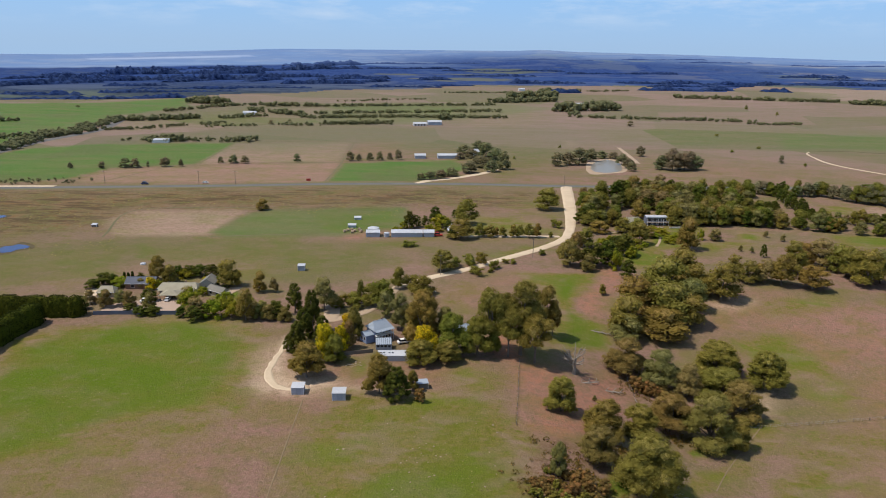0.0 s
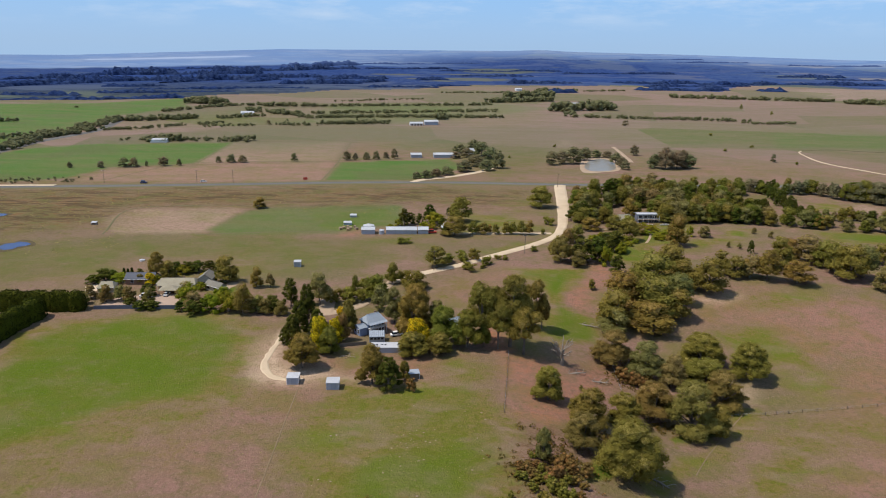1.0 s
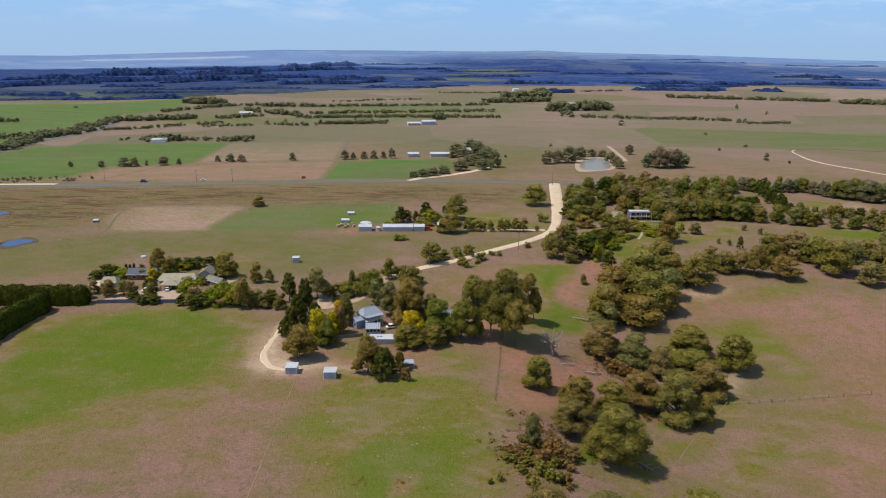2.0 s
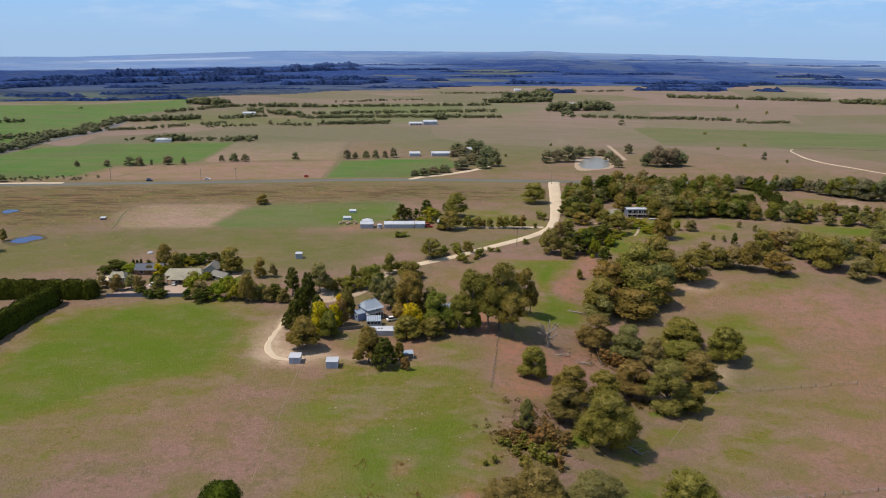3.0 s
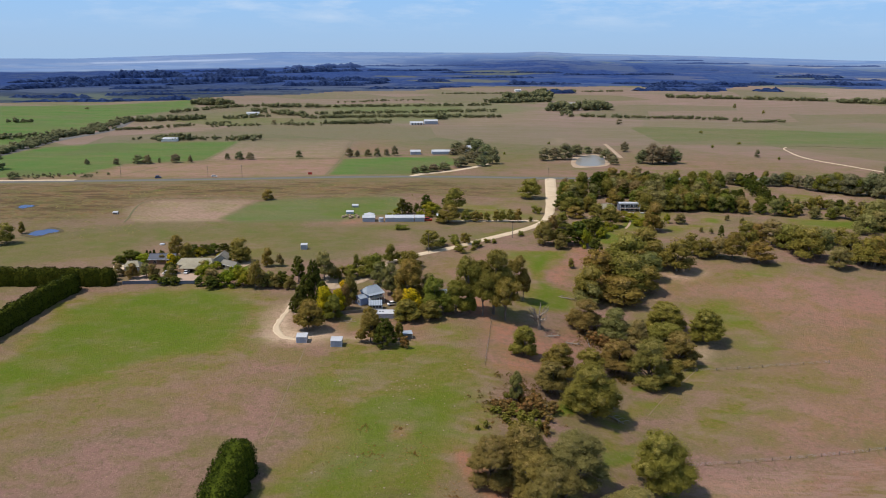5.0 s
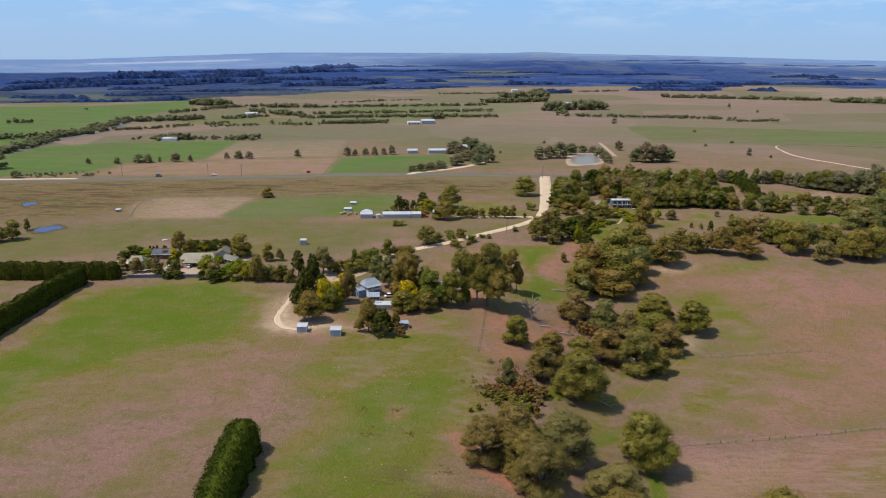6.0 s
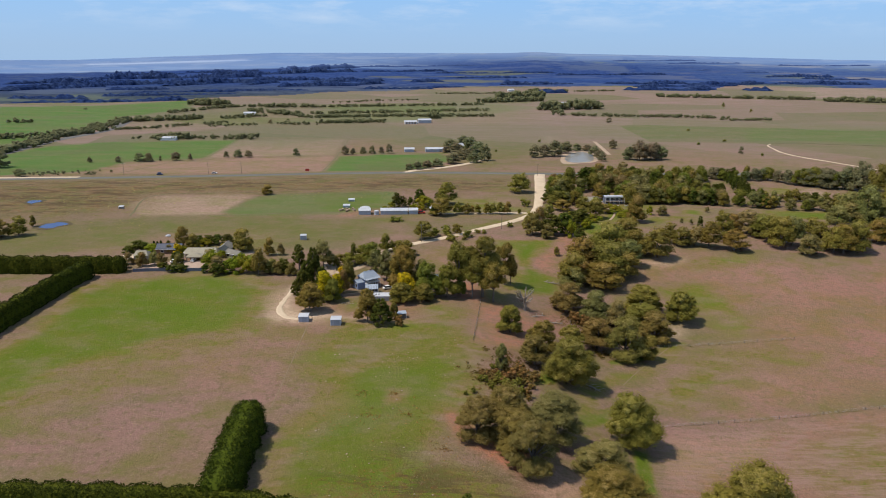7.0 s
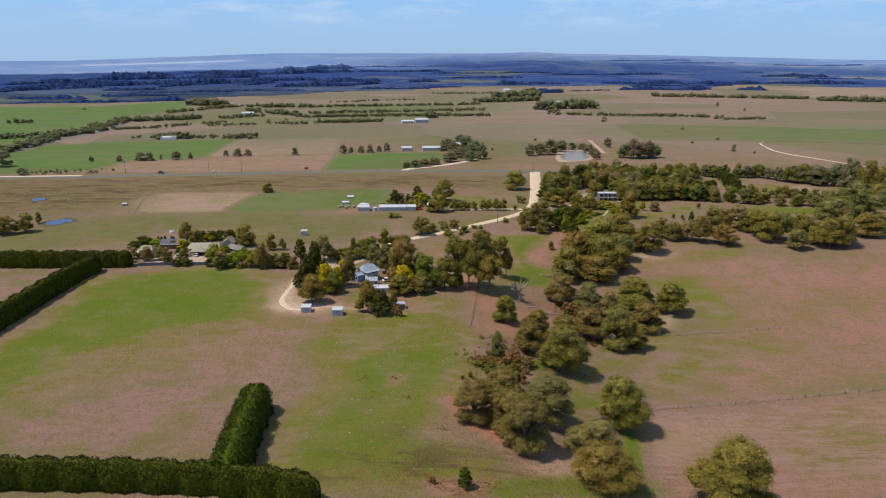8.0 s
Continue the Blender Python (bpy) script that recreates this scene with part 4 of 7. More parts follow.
def crown_mesh(name, clumps, cards, size, material, rng, core=0.48, drop=0.55):
    """Clumps (x, y, z, radius, flatness) as rough cores clothed in leaf cards on their outer side."""
    clumps = np.array(clumps, float)
    verts, faces, total = [], [], 0
    for cx, cy, cz, r, f in clumps:
        v = ICO_V * (r * core * rng.uniform(0.82, 1.12, (len(ICO_V), 1))) * (1, 1, f) + (cx, cy, cz)
        verts.append(v)
        faces += (ICO_F + total).tolist()
        total += len(v)
    area = clumps[:, 3] ** 2
    pick = rng.choice(len(clumps), cards * 2, p=area / area.sum())
    out = unit(rng.normal(size=(cards * 2, 3)))
    out[:, 2] = np.where(out[:, 2] < -0.45, -out[:, 2], out[:, 2])
    c = clumps[pick]
    pos = c[:, :3] + out * (c[:, 3] * rng.uniform(0.74, 1.1, cards * 2))[:, None] * np.stack([np.ones(len(c)), np.ones(len(c)), c[:, 4]], 1)
    deep = np.zeros(len(pos), bool)
    for i, (cx, cy, cz, r, f) in enumerate(clumps):
        d = np.sqrt(((pos - (cx, cy, cz)) ** 2 / (1, 1, f * f)).sum(1))
        deep |= (d < r * 0.78) & (pick != i)
    pos, out = pos[~deep][:cards], out[~deep][:cards]
    k = np.arange(len(pos)) * 3 + total
    faces += np.stack([k, k + 1, k + 2], 1).tolist()
    verts.append(leaf_sprays(rng, pos, out + (0, 0, drop), size))
    me = bpy.data.meshes.new(name)
    me.from_pydata(np.concatenate(verts).tolist(), [], faces)
    me.materials.append(material)
    return me


def shell(rng, n, width, low, high, puff, flat=0.8, cone=0.0, lobes=1):
    """Clumps spread over a crown of that width between two heights; broad crowns have several domes."""
    made = []
    for k in range(lobes):
        turn = k * 6.283 / lobes + rng.uniform(-0.5, 0.5)
        off = 0.0 if lobes == 1 else width * rng.uniform(0.14, 0.23)
        ox, oy = off * math.cos(turn), off * math.sin(turn)
        wide = width if lobes == 1 else width * rng.uniform(0.56, 0.70)
        top = high if k == 0 else low + (high - low) * rng.uniform(0.66, 1.0)
        count = max(5, n // lobes)
        for i in range(count):
            t = (i + 0.5) / count
            z = low + (top - low) * min(1.0, max(0.0, t + rng.uniform(-1, 1) / count))
            bulge = math.sqrt(max(0.05, 1 - (1.5 * t - 0.6) ** 2))
            if cone:
                bulge = bulge * (1 - cone) + cone * (1.05 - t)
            r = puff * width * rng.uniform(0.7, 1.2) * (0.75 + 0.25 * bulge)
            reach = max(0.0, wide / 2 * bulge - r * 0.7) * rng.uniform(0.8, 1.12)
            a = i * 2.39996 + rng.uniform(-0.5, 0.5)
            made.append((ox + reach * math.cos(a), oy + reach * math.sin(a), z, r, flat * rng.uniform(0.85, 1.15)))
        made.append((ox, oy, low + (top - low) * 0.5, wide * 0.30, 1.1))
    return made


def domes(rng, n, width, low, high, lobes, detail, full=1.0):
    """A eucalypt's crown: tiers of broad domes at uneven heights, each a cauliflower of small leafy heads, open between them."""
    made = []
    tall = high - low
    tiers = [(0.0, 0.05, 0.80)] + [(k * 6.283 / lobes, rng.uniform(0.24, 0.35), rng.uniform(0.10, 0.34)) for k in range(lobes)]
    tiers += [(k * 6.283 / (lobes - 1) + 0.7, rng.uniform(0.17, 0.29), rng.uniform(0.40, 0.70)) for k in range(lobes - 1)]
    for k, (turn, off, lift) in enumerate(tiers):
        turn += rng.uniform(-0.45, 0.45)
        big = width * (rng.uniform(0.19, 0.24) if k == 0 else rng.uniform(0.13, 0.20)) * full
        flat = rng.uniform(0.70, 0.95)
        cx, cy, cz = off * width * math.cos(turn), off * width * math.sin(turn), low + lift * tall
        cz = min(cz, high - big * flat)
        made.append((cx, cy, cz, big * 1.30, flat))
        heads = max(4, int(n * (big / (0.17 * width)) ** 2))
        for i in range(heads):
            up = 1 - 1.62 * (i + 0.5) / heads
            ring, a = math.sqrt(max(0.0, 1 - up * up)), i * 2.39996 + turn
            r = big * rng.uniform(0.26, 0.52) * (1.25, 1.2, 1.0, 0.95)[detail]
            reach = big * rng.uniform(0.66, 1.20)
            made.append((cx + reach * ring * math.cos(a), cy + reach * ring * math.sin(a), cz + reach * up * flat, r, rng.uniform(0.60, 0.95)))
    return made


LEAVES["tall_gum"] = LEAVES["gum"]

# nominal height and width, clumps, their size and flatness, lowest and highest clump, cone, domes
SHAPES = {
    "gum": (16.0, 14.0, 11, 0.100, 0.80, 0.07, 0.98, 0.0, 6),
    "tall_gum": (16.0, 14.0, 11, 0.100, 0.80, 0.34, 0.98, 0.0, 6),
    "grey_gum": (16.0, 13.0, 9, 0.100, 0.82, 0.10, 0.98, 0.0, 6),
    "bronze_gum": (16.0, 14.0, 11, 0.100, 0.80, 0.06, 0.98, 0.0, 6),
    "round_tree": (11.0, 11.0, 10, 0.100, 0.80, 0.05, 0.97, 0.0, 5),
    "cypress": (14.0, 9.0, 46, 0.12, 0.95, 0.08, 0.92, 0.35, 1),
    "bush": (5.0, 6.0, 26, 0.14, 0.8, 0.10, 0.86, 0.0, 2),
    "rust_bush": (5.0, 6.0, 24, 0.14, 0.8, 0.10, 0.86, 0.0, 2),
    "bright_bush": (5.0, 5.5, 22, 0.15, 0.85, 0.10, 0.86, 0.0, 1),
    "wattle": (9.0, 9.0, 9, 0.13, 0.8, 0.05, 0.95, 0.0, 5),
    "pencil": (9.0, 1.8, 9, 0.42, 1.6, 0.12, 0.90, 0.3, 1),
}
NAMES = {"gum": "gum_tree", "tall_gum": "gum_tree", "grey_gum": "grey_gum_tree", "bronze_gum": "bronze_gum_tree", "round_tree": "garden_tree", "cypress": "cypress_tree", "rust_bush": "shrub", "bush": "shrub", "bright_bush": "shrub",
         "wattle": "wattle_tree", "pencil": "pencil_cypress"}
DOMED = ("far_gum", "gum", "tall_gum", "grey_gum", "bronze_gum", "round_tree", "wattle")
LEAVES["round_tree"] = LEAVES["bush"]
# the same gum in the leaf colour that has haze mixed in
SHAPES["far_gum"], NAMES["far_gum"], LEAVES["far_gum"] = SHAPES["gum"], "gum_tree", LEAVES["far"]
MODELS = {}


def tree_model(kind, variant, detail):
    """Shared meshes of one tree: its trunk and its crown. detail: 0 far, 1 middle, 2 near, 3 nearest."""
    key = (kind, variant, detail)
    if key not in MODELS:
        rng = np.random.default_rng(17 * variant + 101 * detail + 7 * sorted(SHAPES).index(kind))
        h, w, n, puff, flat, low, high, cone, lobes = SHAPES[kind]
        if kind in DOMED:
            clumps = domes(rng, (4, n // 3, n, n)[detail], w, low * h, high * h, (3, lobes, lobes, lobes)[detail], detail, 0.78 if kind == "tall_gum" else 1.0)
        else:
            clumps = shell(rng, (max(6, n // 4), n // 2, n, n)[detail], w, low * h, high * h * 0.95, puff * (1.6, 1.3, 1.0, 1.0)[detail], flat, cone, (1, lobes, lobes, lobes)[detail])
        small = h < 7
        cards = ((300, 1900, 9000, 14000), (160, 800, 2400, 3200))[small][detail]
        size = (1.9, 0.70, 0.34, 0.29)[detail] * (0.45 if small else 0.85 if kind in ("wattle", "cypress", "round_tree") else 1.0)
        crown = crown_mesh("crown", clumps, cards, size, LEAVES[kind], rng, (0.62, 0.74, 0.80, 0.82)[detail])
        verts, faces = [], []
        girth = 0.026 * h
        fork = (rng.uniform(-0.3, 0.3), rng.uniform(-0.3, 0.3), h * max(low, 0.22) * 0.9)
        tube(verts, faces, [(0, 0, -0.6), (0.05, 0, h * low * 0.3), fork], [girth * 1.25, girth, girth * 0.8], (5, 6, 8, 8)[detail])
        for c in (clumps[:: max(1, len(clumps) // (3, 4, 8, 10)[detail])]):
            mid = tuple(0.5 * (a + b) + rng.uniform(-0.4, 0.4) for a, b in zip(fork, c[:3]))
            tube(verts, faces, [fork, mid, c[:3]], [girth * 0.62, girth * 0.42, girth * 0.14], (3, 4, 5, 5)[detail])
        trunk = bpy.data.meshes.new("trunk")
        trunk.from_pydata(verts, [], faces)
        trunk.materials.append(BARK)
        trunk.polygons.foreach_set("use_smooth", np.ones(len(trunk.polygons), bool))
        MODELS[key] = trunk, crown
    return MODELS[key]


PICK = random.Random(5)


def tree(kind, x, y, h, w, label, group):
    r = math.hypot(x - MID_X, y - MID_Y)
    if kind == "bush" and h > 7.5:
        kind = "round_tree"
    # distant gums change to the leaf colour with haze in it
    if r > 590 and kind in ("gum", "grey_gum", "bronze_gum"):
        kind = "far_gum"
    detail = 3 if r < 205 else 2 if r < 300 else 1 if r < 860 else 0
    trunk, crown = tree_model(kind, PICK.randrange(3), detail)
    nh, nw = SHAPES[kind][:2]
    root = new(NAMES[kind])
    root.matrix_world = pose(x, y, height(x, y) - 0.05, 0, 0, PICK.uniform(0, 360)) @ Matrix.Diagonal((w / nw, w / nw, h / nh, 1))
    tagged(root, label, "shrub" if NAMES[kind] == "shrub" else "tree", group)
    for name, me in (("trunk", trunk), ("crown", crown)):
        new(name, me).parent = root


def grove(kind, label, group, rows):
    for x, y, h, w in rows:
        tree(kind, x, y, h, w, label, group)


grove("gum", "olive-green eucalypt with a clumpy crown beside the farmhouse", "farmhouse trees", (
    (-46.3, 207.9, 12.2, 11.1), (-35.3, 239.1, 12.4, 6.7), (-10.8, 219.6, 8.8, 11.0), (-2.0, 221.9, 7.8, 9.2),
    (-22.5, 198.2, 13.1, 9.6), (-12.4, 200.3, 7.2, 4.2), (-11.3, 238.2, 20.0, 14.6), (-13.6, 243.5, 12.4, 8.9),
))
grove("grey_gum", "grey-green eucalypt with thin foliage near the farmhouse", "farmhouse trees", (
    (-50.6, 267.1, 14.0, 11.2), (-26.3, 262.2, 10.5, 7.2), (-19.3, 249.4, 14.4, 8.4), (-3.5, 239.3, 13.4, 8.4),
))
grove("bronze_gum", "bronze-leaved tree beside the farmhouse wall", "farmhouse trees", (
    (-36.2, 231.0, 10.2, 5.6),
))
grove("cypress", "dark green dense conifer by the farmhouse drive", "farmhouse conifers", (
    (-61.7, 264.3, 13.6, 7.2), (-51.4, 245.6, 17.5, 7.7), (-52.6, 236.0, 14.1, 7.5), (-52.8, 225.9, 12.5, 7.2),
    (-55.9, 227.6, 6.9, 4.7), (-45.8, 234.3, 11.5, 6.6), (-16.9, 194.7, 11.2, 8.7),
))
grove("round_tree", "broad dark olive garden tree by the farmhouse", "farmhouse trees", (
    (-0.0, 228.3, 15.0, 13.2), (7.9, 228.3, 13.6, 11.5), (13.5, 229.8, 10.2, 6.4), (-39.2, 219.5, 9.5, 8.3),
))
grove("wattle", "wattle tree covered in bright yellow blossom", "wattles", (
    (-42.8, 222.5, 12.1, 9.6), (-38.3, 228.5, 9.2, 6.8), (-38.5, 244.4, 7.7, 5.9), (-9.9, 226.8, 10.4, 10.6),
    (-127.7, 288.6, 5.5, 5.3), (-106.3, 294.4, 4.1, 4.4),
))
grove("bush", "rounded dark green shrub beside the farm drive", "drive shrubs", (
    (-43.9, 271.1, 6.8, 6.4), (-39.2, 272.5, 6.9, 11.4), (-37.4, 276.4, 9.9, 4.5), (-32.4, 274.2, 9.1, 9.9),
    (-28.2, 274.0, 11.3, 11.4), (-23.9, 296.6, 9.3, 7.4), (-18.7, 298.9, 6.8, 6.9), (-13.4, 290.0, 7.8, 12.0),
    (-46.2, 270.0, 4.6, 5.9),
))
grove("tall_gum", "spreading eucalypt with a tall open crown over bare trunks", "paddock gums", (
    (12.9, 232.6, 22.6, 14.7), (23.0, 231.6, 27.0, 19.9), (34.2, 251.1, 19.4, 10.6), (27.4, 226.5, 18.3, 14.0),
    (18.6, 228.8, 18.6, 11.1), (36.8, 252.0, 12.4, 7.0),
))
grove("bush", "rounded dark green shrub along the gravel road", "roadside shrubs", (
    (7.5, 331.5, 6.5, 8.6), (13.5, 334.6, 7.1, 7.6), (1.5, 329.3, 5.6, 8.1), (19.4, 326.7, 5.3, 6.9),
    (10.5, 317.5, 4.9, 9.3), (25.4, 336.3, 2.8, 4.4), (28.9, 335.6, 2.8, 4.4), (45.0, 351.4, 3.5, 5.1),
    (60.2, 410.2, 6.1, 8.6), (-22.7, 362.7, 3.6, 10.0), (54.0, 387.8, 3.8, 3.7), (17.2, 321.3, 2.2, 4.2),
))
grove("gum", "lone eucalypt with a rounded crown in the paddock", "paddock gums", (
    (32.0, 195.1, 11.7, 10.4), (64.1, 295.8, 5.1, 3.6), (-119.8, 442.5, 7.2, 8.9), (60.8, 459.0, 14.5, 17.6),
))
grove("gum", "olive-green eucalypt crowding the creek gully", "gully gums", (
    (103.4, 312.4, 14.8, 18.4), (89.9, 297.2, 17.0, 22.5), (74.6, 278.7, 16.5, 20.3), (87.4, 274.6, 16.0, 24.0),
    (66.5, 262.8, 15.7, 15.8), (93.7, 270.9, 12.8, 14.9), (80.7, 261.9, 11.1, 22.0), (93.1, 237.0, 12.9, 17.7),
    (107.7, 228.7, 14.0, 14.4), (89.0, 219.3, 12.6, 18.0), (42.8, 185.3, 10.8, 12.6), (54.6, 190.1, 9.9, 10.9),
    (83.3, 190.3, 10.4, 9.6), (107.2, 326.8, 11.6, 16.5), (114.7, 295.0, 16.3, 17.8), (105.0, 299.3, 12.8, 14.7),
))
grove("gum", "large olive eucalypt on the gully bank", "gully gums", (
    (48.5, 160.0, 17.2, 18.8), (61.2, 125.6, 16.7, 16.5), (48.6, 91.8, 11.0, 18.3), (80.5, 88.1, 18.4, 22.0),
))
grove("grey_gum", "grey-green eucalypt on the creek gully bank", "gully gums", (
    (70.4, 227.4, 13.7, 14.0), (78.2, 221.3, 12.6, 9.8), (26.0, 159.1, 10.0, 4.2), (37.8, 118.3, 14.8, 16.2),
    (49.2, 106.8, 10.0, 15.1), (65.7, 259.0, 10.0, 13.0), (98.5, 284.0, 14.0, 14.0),
))
grove("bronze_gum", "bronze-brown eucalypt in the creek gully", "gully gums", (
    (59.6, 233.5, 12.8, 15.4), (91.3, 209.1, 12.2, 14.1), (65.8, 197.3, 12.8, 14.4), (75.3, 190.3, 16.4, 16.3),
    (38.4, 169.5, 11.1, 11.3), (16.2, 114.2, 12.8, 12.8), (23.7, 116.5, 16.2, 17.0), (29.6, 101.7, 15.2, 13.4), (27.0, 109.0, 13.0, 12.0),
))
grove("rust_bush", "low rust-brown scrub tree at the head of the gully", "gully scrub", (
    (21.8, 151.5, 3.4, 4.9), (27.7, 150.1, 5.5, 6.7), (32.7, 156.6, 4.7, 5.6), (27.7, 159.3, 3.2, 4.2),
    (19.3, 153.8, 2.3, 3.3), (61.3, 222.2, 5.4, 6.8), (65.4, 219.7, 5.8, 6.4), (4.8, 81.3, 2.3, 1.9),
    (30.8, 157.3, 4.2, 5.8), (36.5, 155.3, 4.2, 5.4),
))
grove("bush", "low olive scrub bush at the head of the gully", "gully scrub", (
    (19.6, 149.7, 2.6, 3.7), (23.2, 149.9, 2.9, 4.3), (15.9, 140.9, 2.2, 2.4), (23.5, 160.0, 2.0, 2.7),
    (26.0, 148.5, 3.8, 5.1), (27.8, 145.5, 4.7, 5.6), (21.7, 145.6, 2.8, 3.6), (24.0, 139.5, 4.3, 5.4),
    (30.5, 150.7, 3.9, 4.6), (13.7, 139.2, 1.5, 1.9), (29.8, 143.3, 4.1, 5.5), (36.4, 157.4, 2.3, 2.4),
    (24.8, 154.4, 2.3, 2.9),
))
grove("rust_bush", "low rust-red scrub bush at the head of the gully", "gully scrub", (
    (33.1, 150.5, 3.2, 4.0), (32.3, 143.1, 3.8, 4.1), (21.2, 155.2, 2.0, 3.2), (23.7, 156.2, 2.0, 2.9),
    (33.0, 154.6, 2.3, 2.9), (35.0, 149.2, 2.3, 2.8), (33.1, 141.5, 2.2, 3.0), (66.4, 223.8, 3.5, 6.8),
    (70.9, 223.2, 3.9, 7.2),
))
grove("rust_bush", "small rust-brown bush in front of the weathered hut", "", (
    (-10.2, 193.1, 5.3, 4.2),
))
grove("cypress", "small dark round tree alone in the pasture", "pasture sapling", (
    (12.6, 80.2, 6.0, 3.8),
))
grove("gum", "olive eucalypt beside the far creek paddock", "creek paddock gums", (
    (133.2, 313.6, 10.5, 10.7), (147.3, 310.8, 15.1, 12.8), (162.3, 331.7, 14.8, 13.5), (159.3, 306.9, 11.6, 15.1),
    (182.9, 333.0, 13.4, 13.5), (185.5, 322.7, 14.9, 14.5), (129.0, 319.4, 11.1, 9.6), (139.9, 317.6, 8.1, 7.4),
    (172.5, 343.4, 11.1, 11.7), (210.0, 317.5, 13.2, 13.1), (215.0, 303.9, 15.5, 15.8), (225.6, 311.5, 10.8, 12.9),
    (243.9, 323.2, 12.6, 13.9), (260.3, 334.0, 12.0, 14.2), (303.2, 415.2, 14.8, 20.2),
))
grove("grey_gum", "grey-green eucalypt beside the far creek paddock", "creek paddock gums", (
    (141.0, 314.0, 11.4, 10.8), (179.7, 340.1, 13.7, 16.1), (189.0, 319.6, 14.4, 10.9), (193.8, 315.3, 16.4, 12.9),
    (193.3, 344.7, 10.4, 9.3), (244.4, 368.0, 11.7, 14.7), (256.7, 374.7, 11.8, 15.0), (268.3, 385.0, 12.0, 18.3),
    (195.7, 300.2, 11.2, 12.6), (280.9, 395.8, 13.6, 15.6),
))
grove("gum", "eucalypt in the garden of the hillside house", "hillside house trees", (
    (97.2, 399.7, 9.2, 11.6), (104.7, 404.1, 8.0, 9.7), (132.0, 419.8, 6.9, 8.1), (122.3, 367.1, 17.3, 13.3),
    (99.6, 376.7, 12.5, 12.1), (69.1, 369.0, 10.7, 10.7), (82.9, 399.9, 7.2, 13.5), (80.6, 415.8, 10.2, 12.7),
    (108.0, 391.6, 6.5, 9.4),
))
grove("cypress", "dark conifer in the garden of the hillside house", "hillside house trees", (
    (86.8, 354.1, 11.8, 12.6), (74.1, 333.8, 14.0, 13.0), (67.0, 335.2, 13.0, 15.3), (79.6, 316.7, 9.7, 8.8),
    (157.1, 354.6, 7.7, 4.0), (85.3, 366.8, 7.6, 10.1),
))
grove("bronze_gum", "bronze eucalypt at the bend of the gravel road", "hillside house trees", (
    (56.0, 333.5, 13.0, 12.6), (62.5, 357.7, 11.0, 8.7), (54.6, 349.1, 7.4, 7.0), (63.1, 325.9, 8.3, 8.0),
))
grove("bright_bush", "bright lime-green garden shrub", "garden shrubs", (
    (77.0, 328.5, 10.5, 7.0), (88.5, 349.2, 6.4, 6.2), (78.9, 371.9, 4.6, 7.8), (118.2, 402.5, 3.3, 8.4),
    (115.3, 407.5, 3.3, 5.9), (119.0, 386.3, 3.2, 7.5), (85.2, 380.4, 4.1, 5.5), (-91.0, 257.5, 8.0, 9.0),
    (-84.6, 257.9, 8.4, 8.6), (-104.2, 267.3, 8.7, 9.4), (-141.7, 291.5, 4.8, 9.6), (-124.4, 300.3, 5.2, 7.4),
    (-118.5, 304.6, 4.2, 7.5), (96.8, 365.4, 3.0, 5.3), (136.4, 387.5, 6.4, 4.4), (118.0, 397.4, 3.9, 8.9),
    (112.4, 390.7, 3.2, 6.9), (124.5, 389.1, 4.2, 9.4), (101.2, 371.2, 3.1, 4.8), (117.3, 380.3, 3.2, 9.2),
))
grove("bright_bush", "bright lime-green garden shrub", "garden shrubs", (
    (89.0, 370.3, 4.0, 6.6), (78.5, 359.8, 4.2, 5.8), (-126.6, 290.2, 4.5, 5.8), (-103.7, 282.8, 4.2, 5.2),
    (-91.9, 271.2, 5.9, 7.7), (-82.4, 261.6, 6.5, 7.4), (-94.8, 265.9, 4.7, 6.2), (-81.9, 271.8, 4.8, 5.4),
))
grove("grey_gum", "small grey eucalypt on the hillside", "hillside saplings", (
    (144.0, 386.9, 6.7, 8.1), (44.4, 207.4, 2.0, 1.6), (175.9, 396.5, 3.9, 3.2), (181.3, 387.1, 4.2, 3.1),
    (154.6, 362.8, 3.6, 2.9), (149.8, 365.7, 3.4, 2.4), (199.0, 379.0, 3.1, 2.4),
))
grove("gum", "eucalypt around the old farm sheds", "farm shed trees", (
    (7.6, 414.5, 15.9, 15.0), (4.0, 381.8, 11.4, 16.0), (14.2, 385.0, 8.0, 6.2), (20.5, 385.4, 7.0, 6.2),
    (27.3, 385.9, 6.4, 4.7), (33.0, 386.3, 7.7, 5.0), (36.7, 386.6, 7.4, 5.0), (41.3, 385.7, 8.3, 5.6),
    (46.0, 386.0, 8.3, 5.6), (-4.6, 321.7, 10.9, 12.1), (17.5, 387.6, 5.1, 4.4), (23.7, 388.1, 5.1, 3.8),
))
grove("cypress", "dark bushy tree around the old farm sheds", "farm shed trees", (
    (-25.0, 402.5, 10.9, 8.4), (-21.2, 405.5, 8.0, 6.5), (-10.6, 413.1, 11.5, 9.3), (-16.4, 408.5, 6.7, 5.3),
    (-2.3, 398.9, 6.6, 7.1), (-0.7, 381.5, 6.3, 6.8), (1.0, 431.5, 5.3, 4.8),
))
grove("bright_bush", "garden shrub around the old farm sheds", "farm shed trees", (
    (-7.2, 406.5, 8.4, 12.4), (-28.1, 400.9, 4.3, 5.8), (-13.5, 398.1, 4.3, 5.8), (-8.6, 395.8, 3.9, 6.4),
    (-32.4, 394.1, 3.3, 4.4),
))
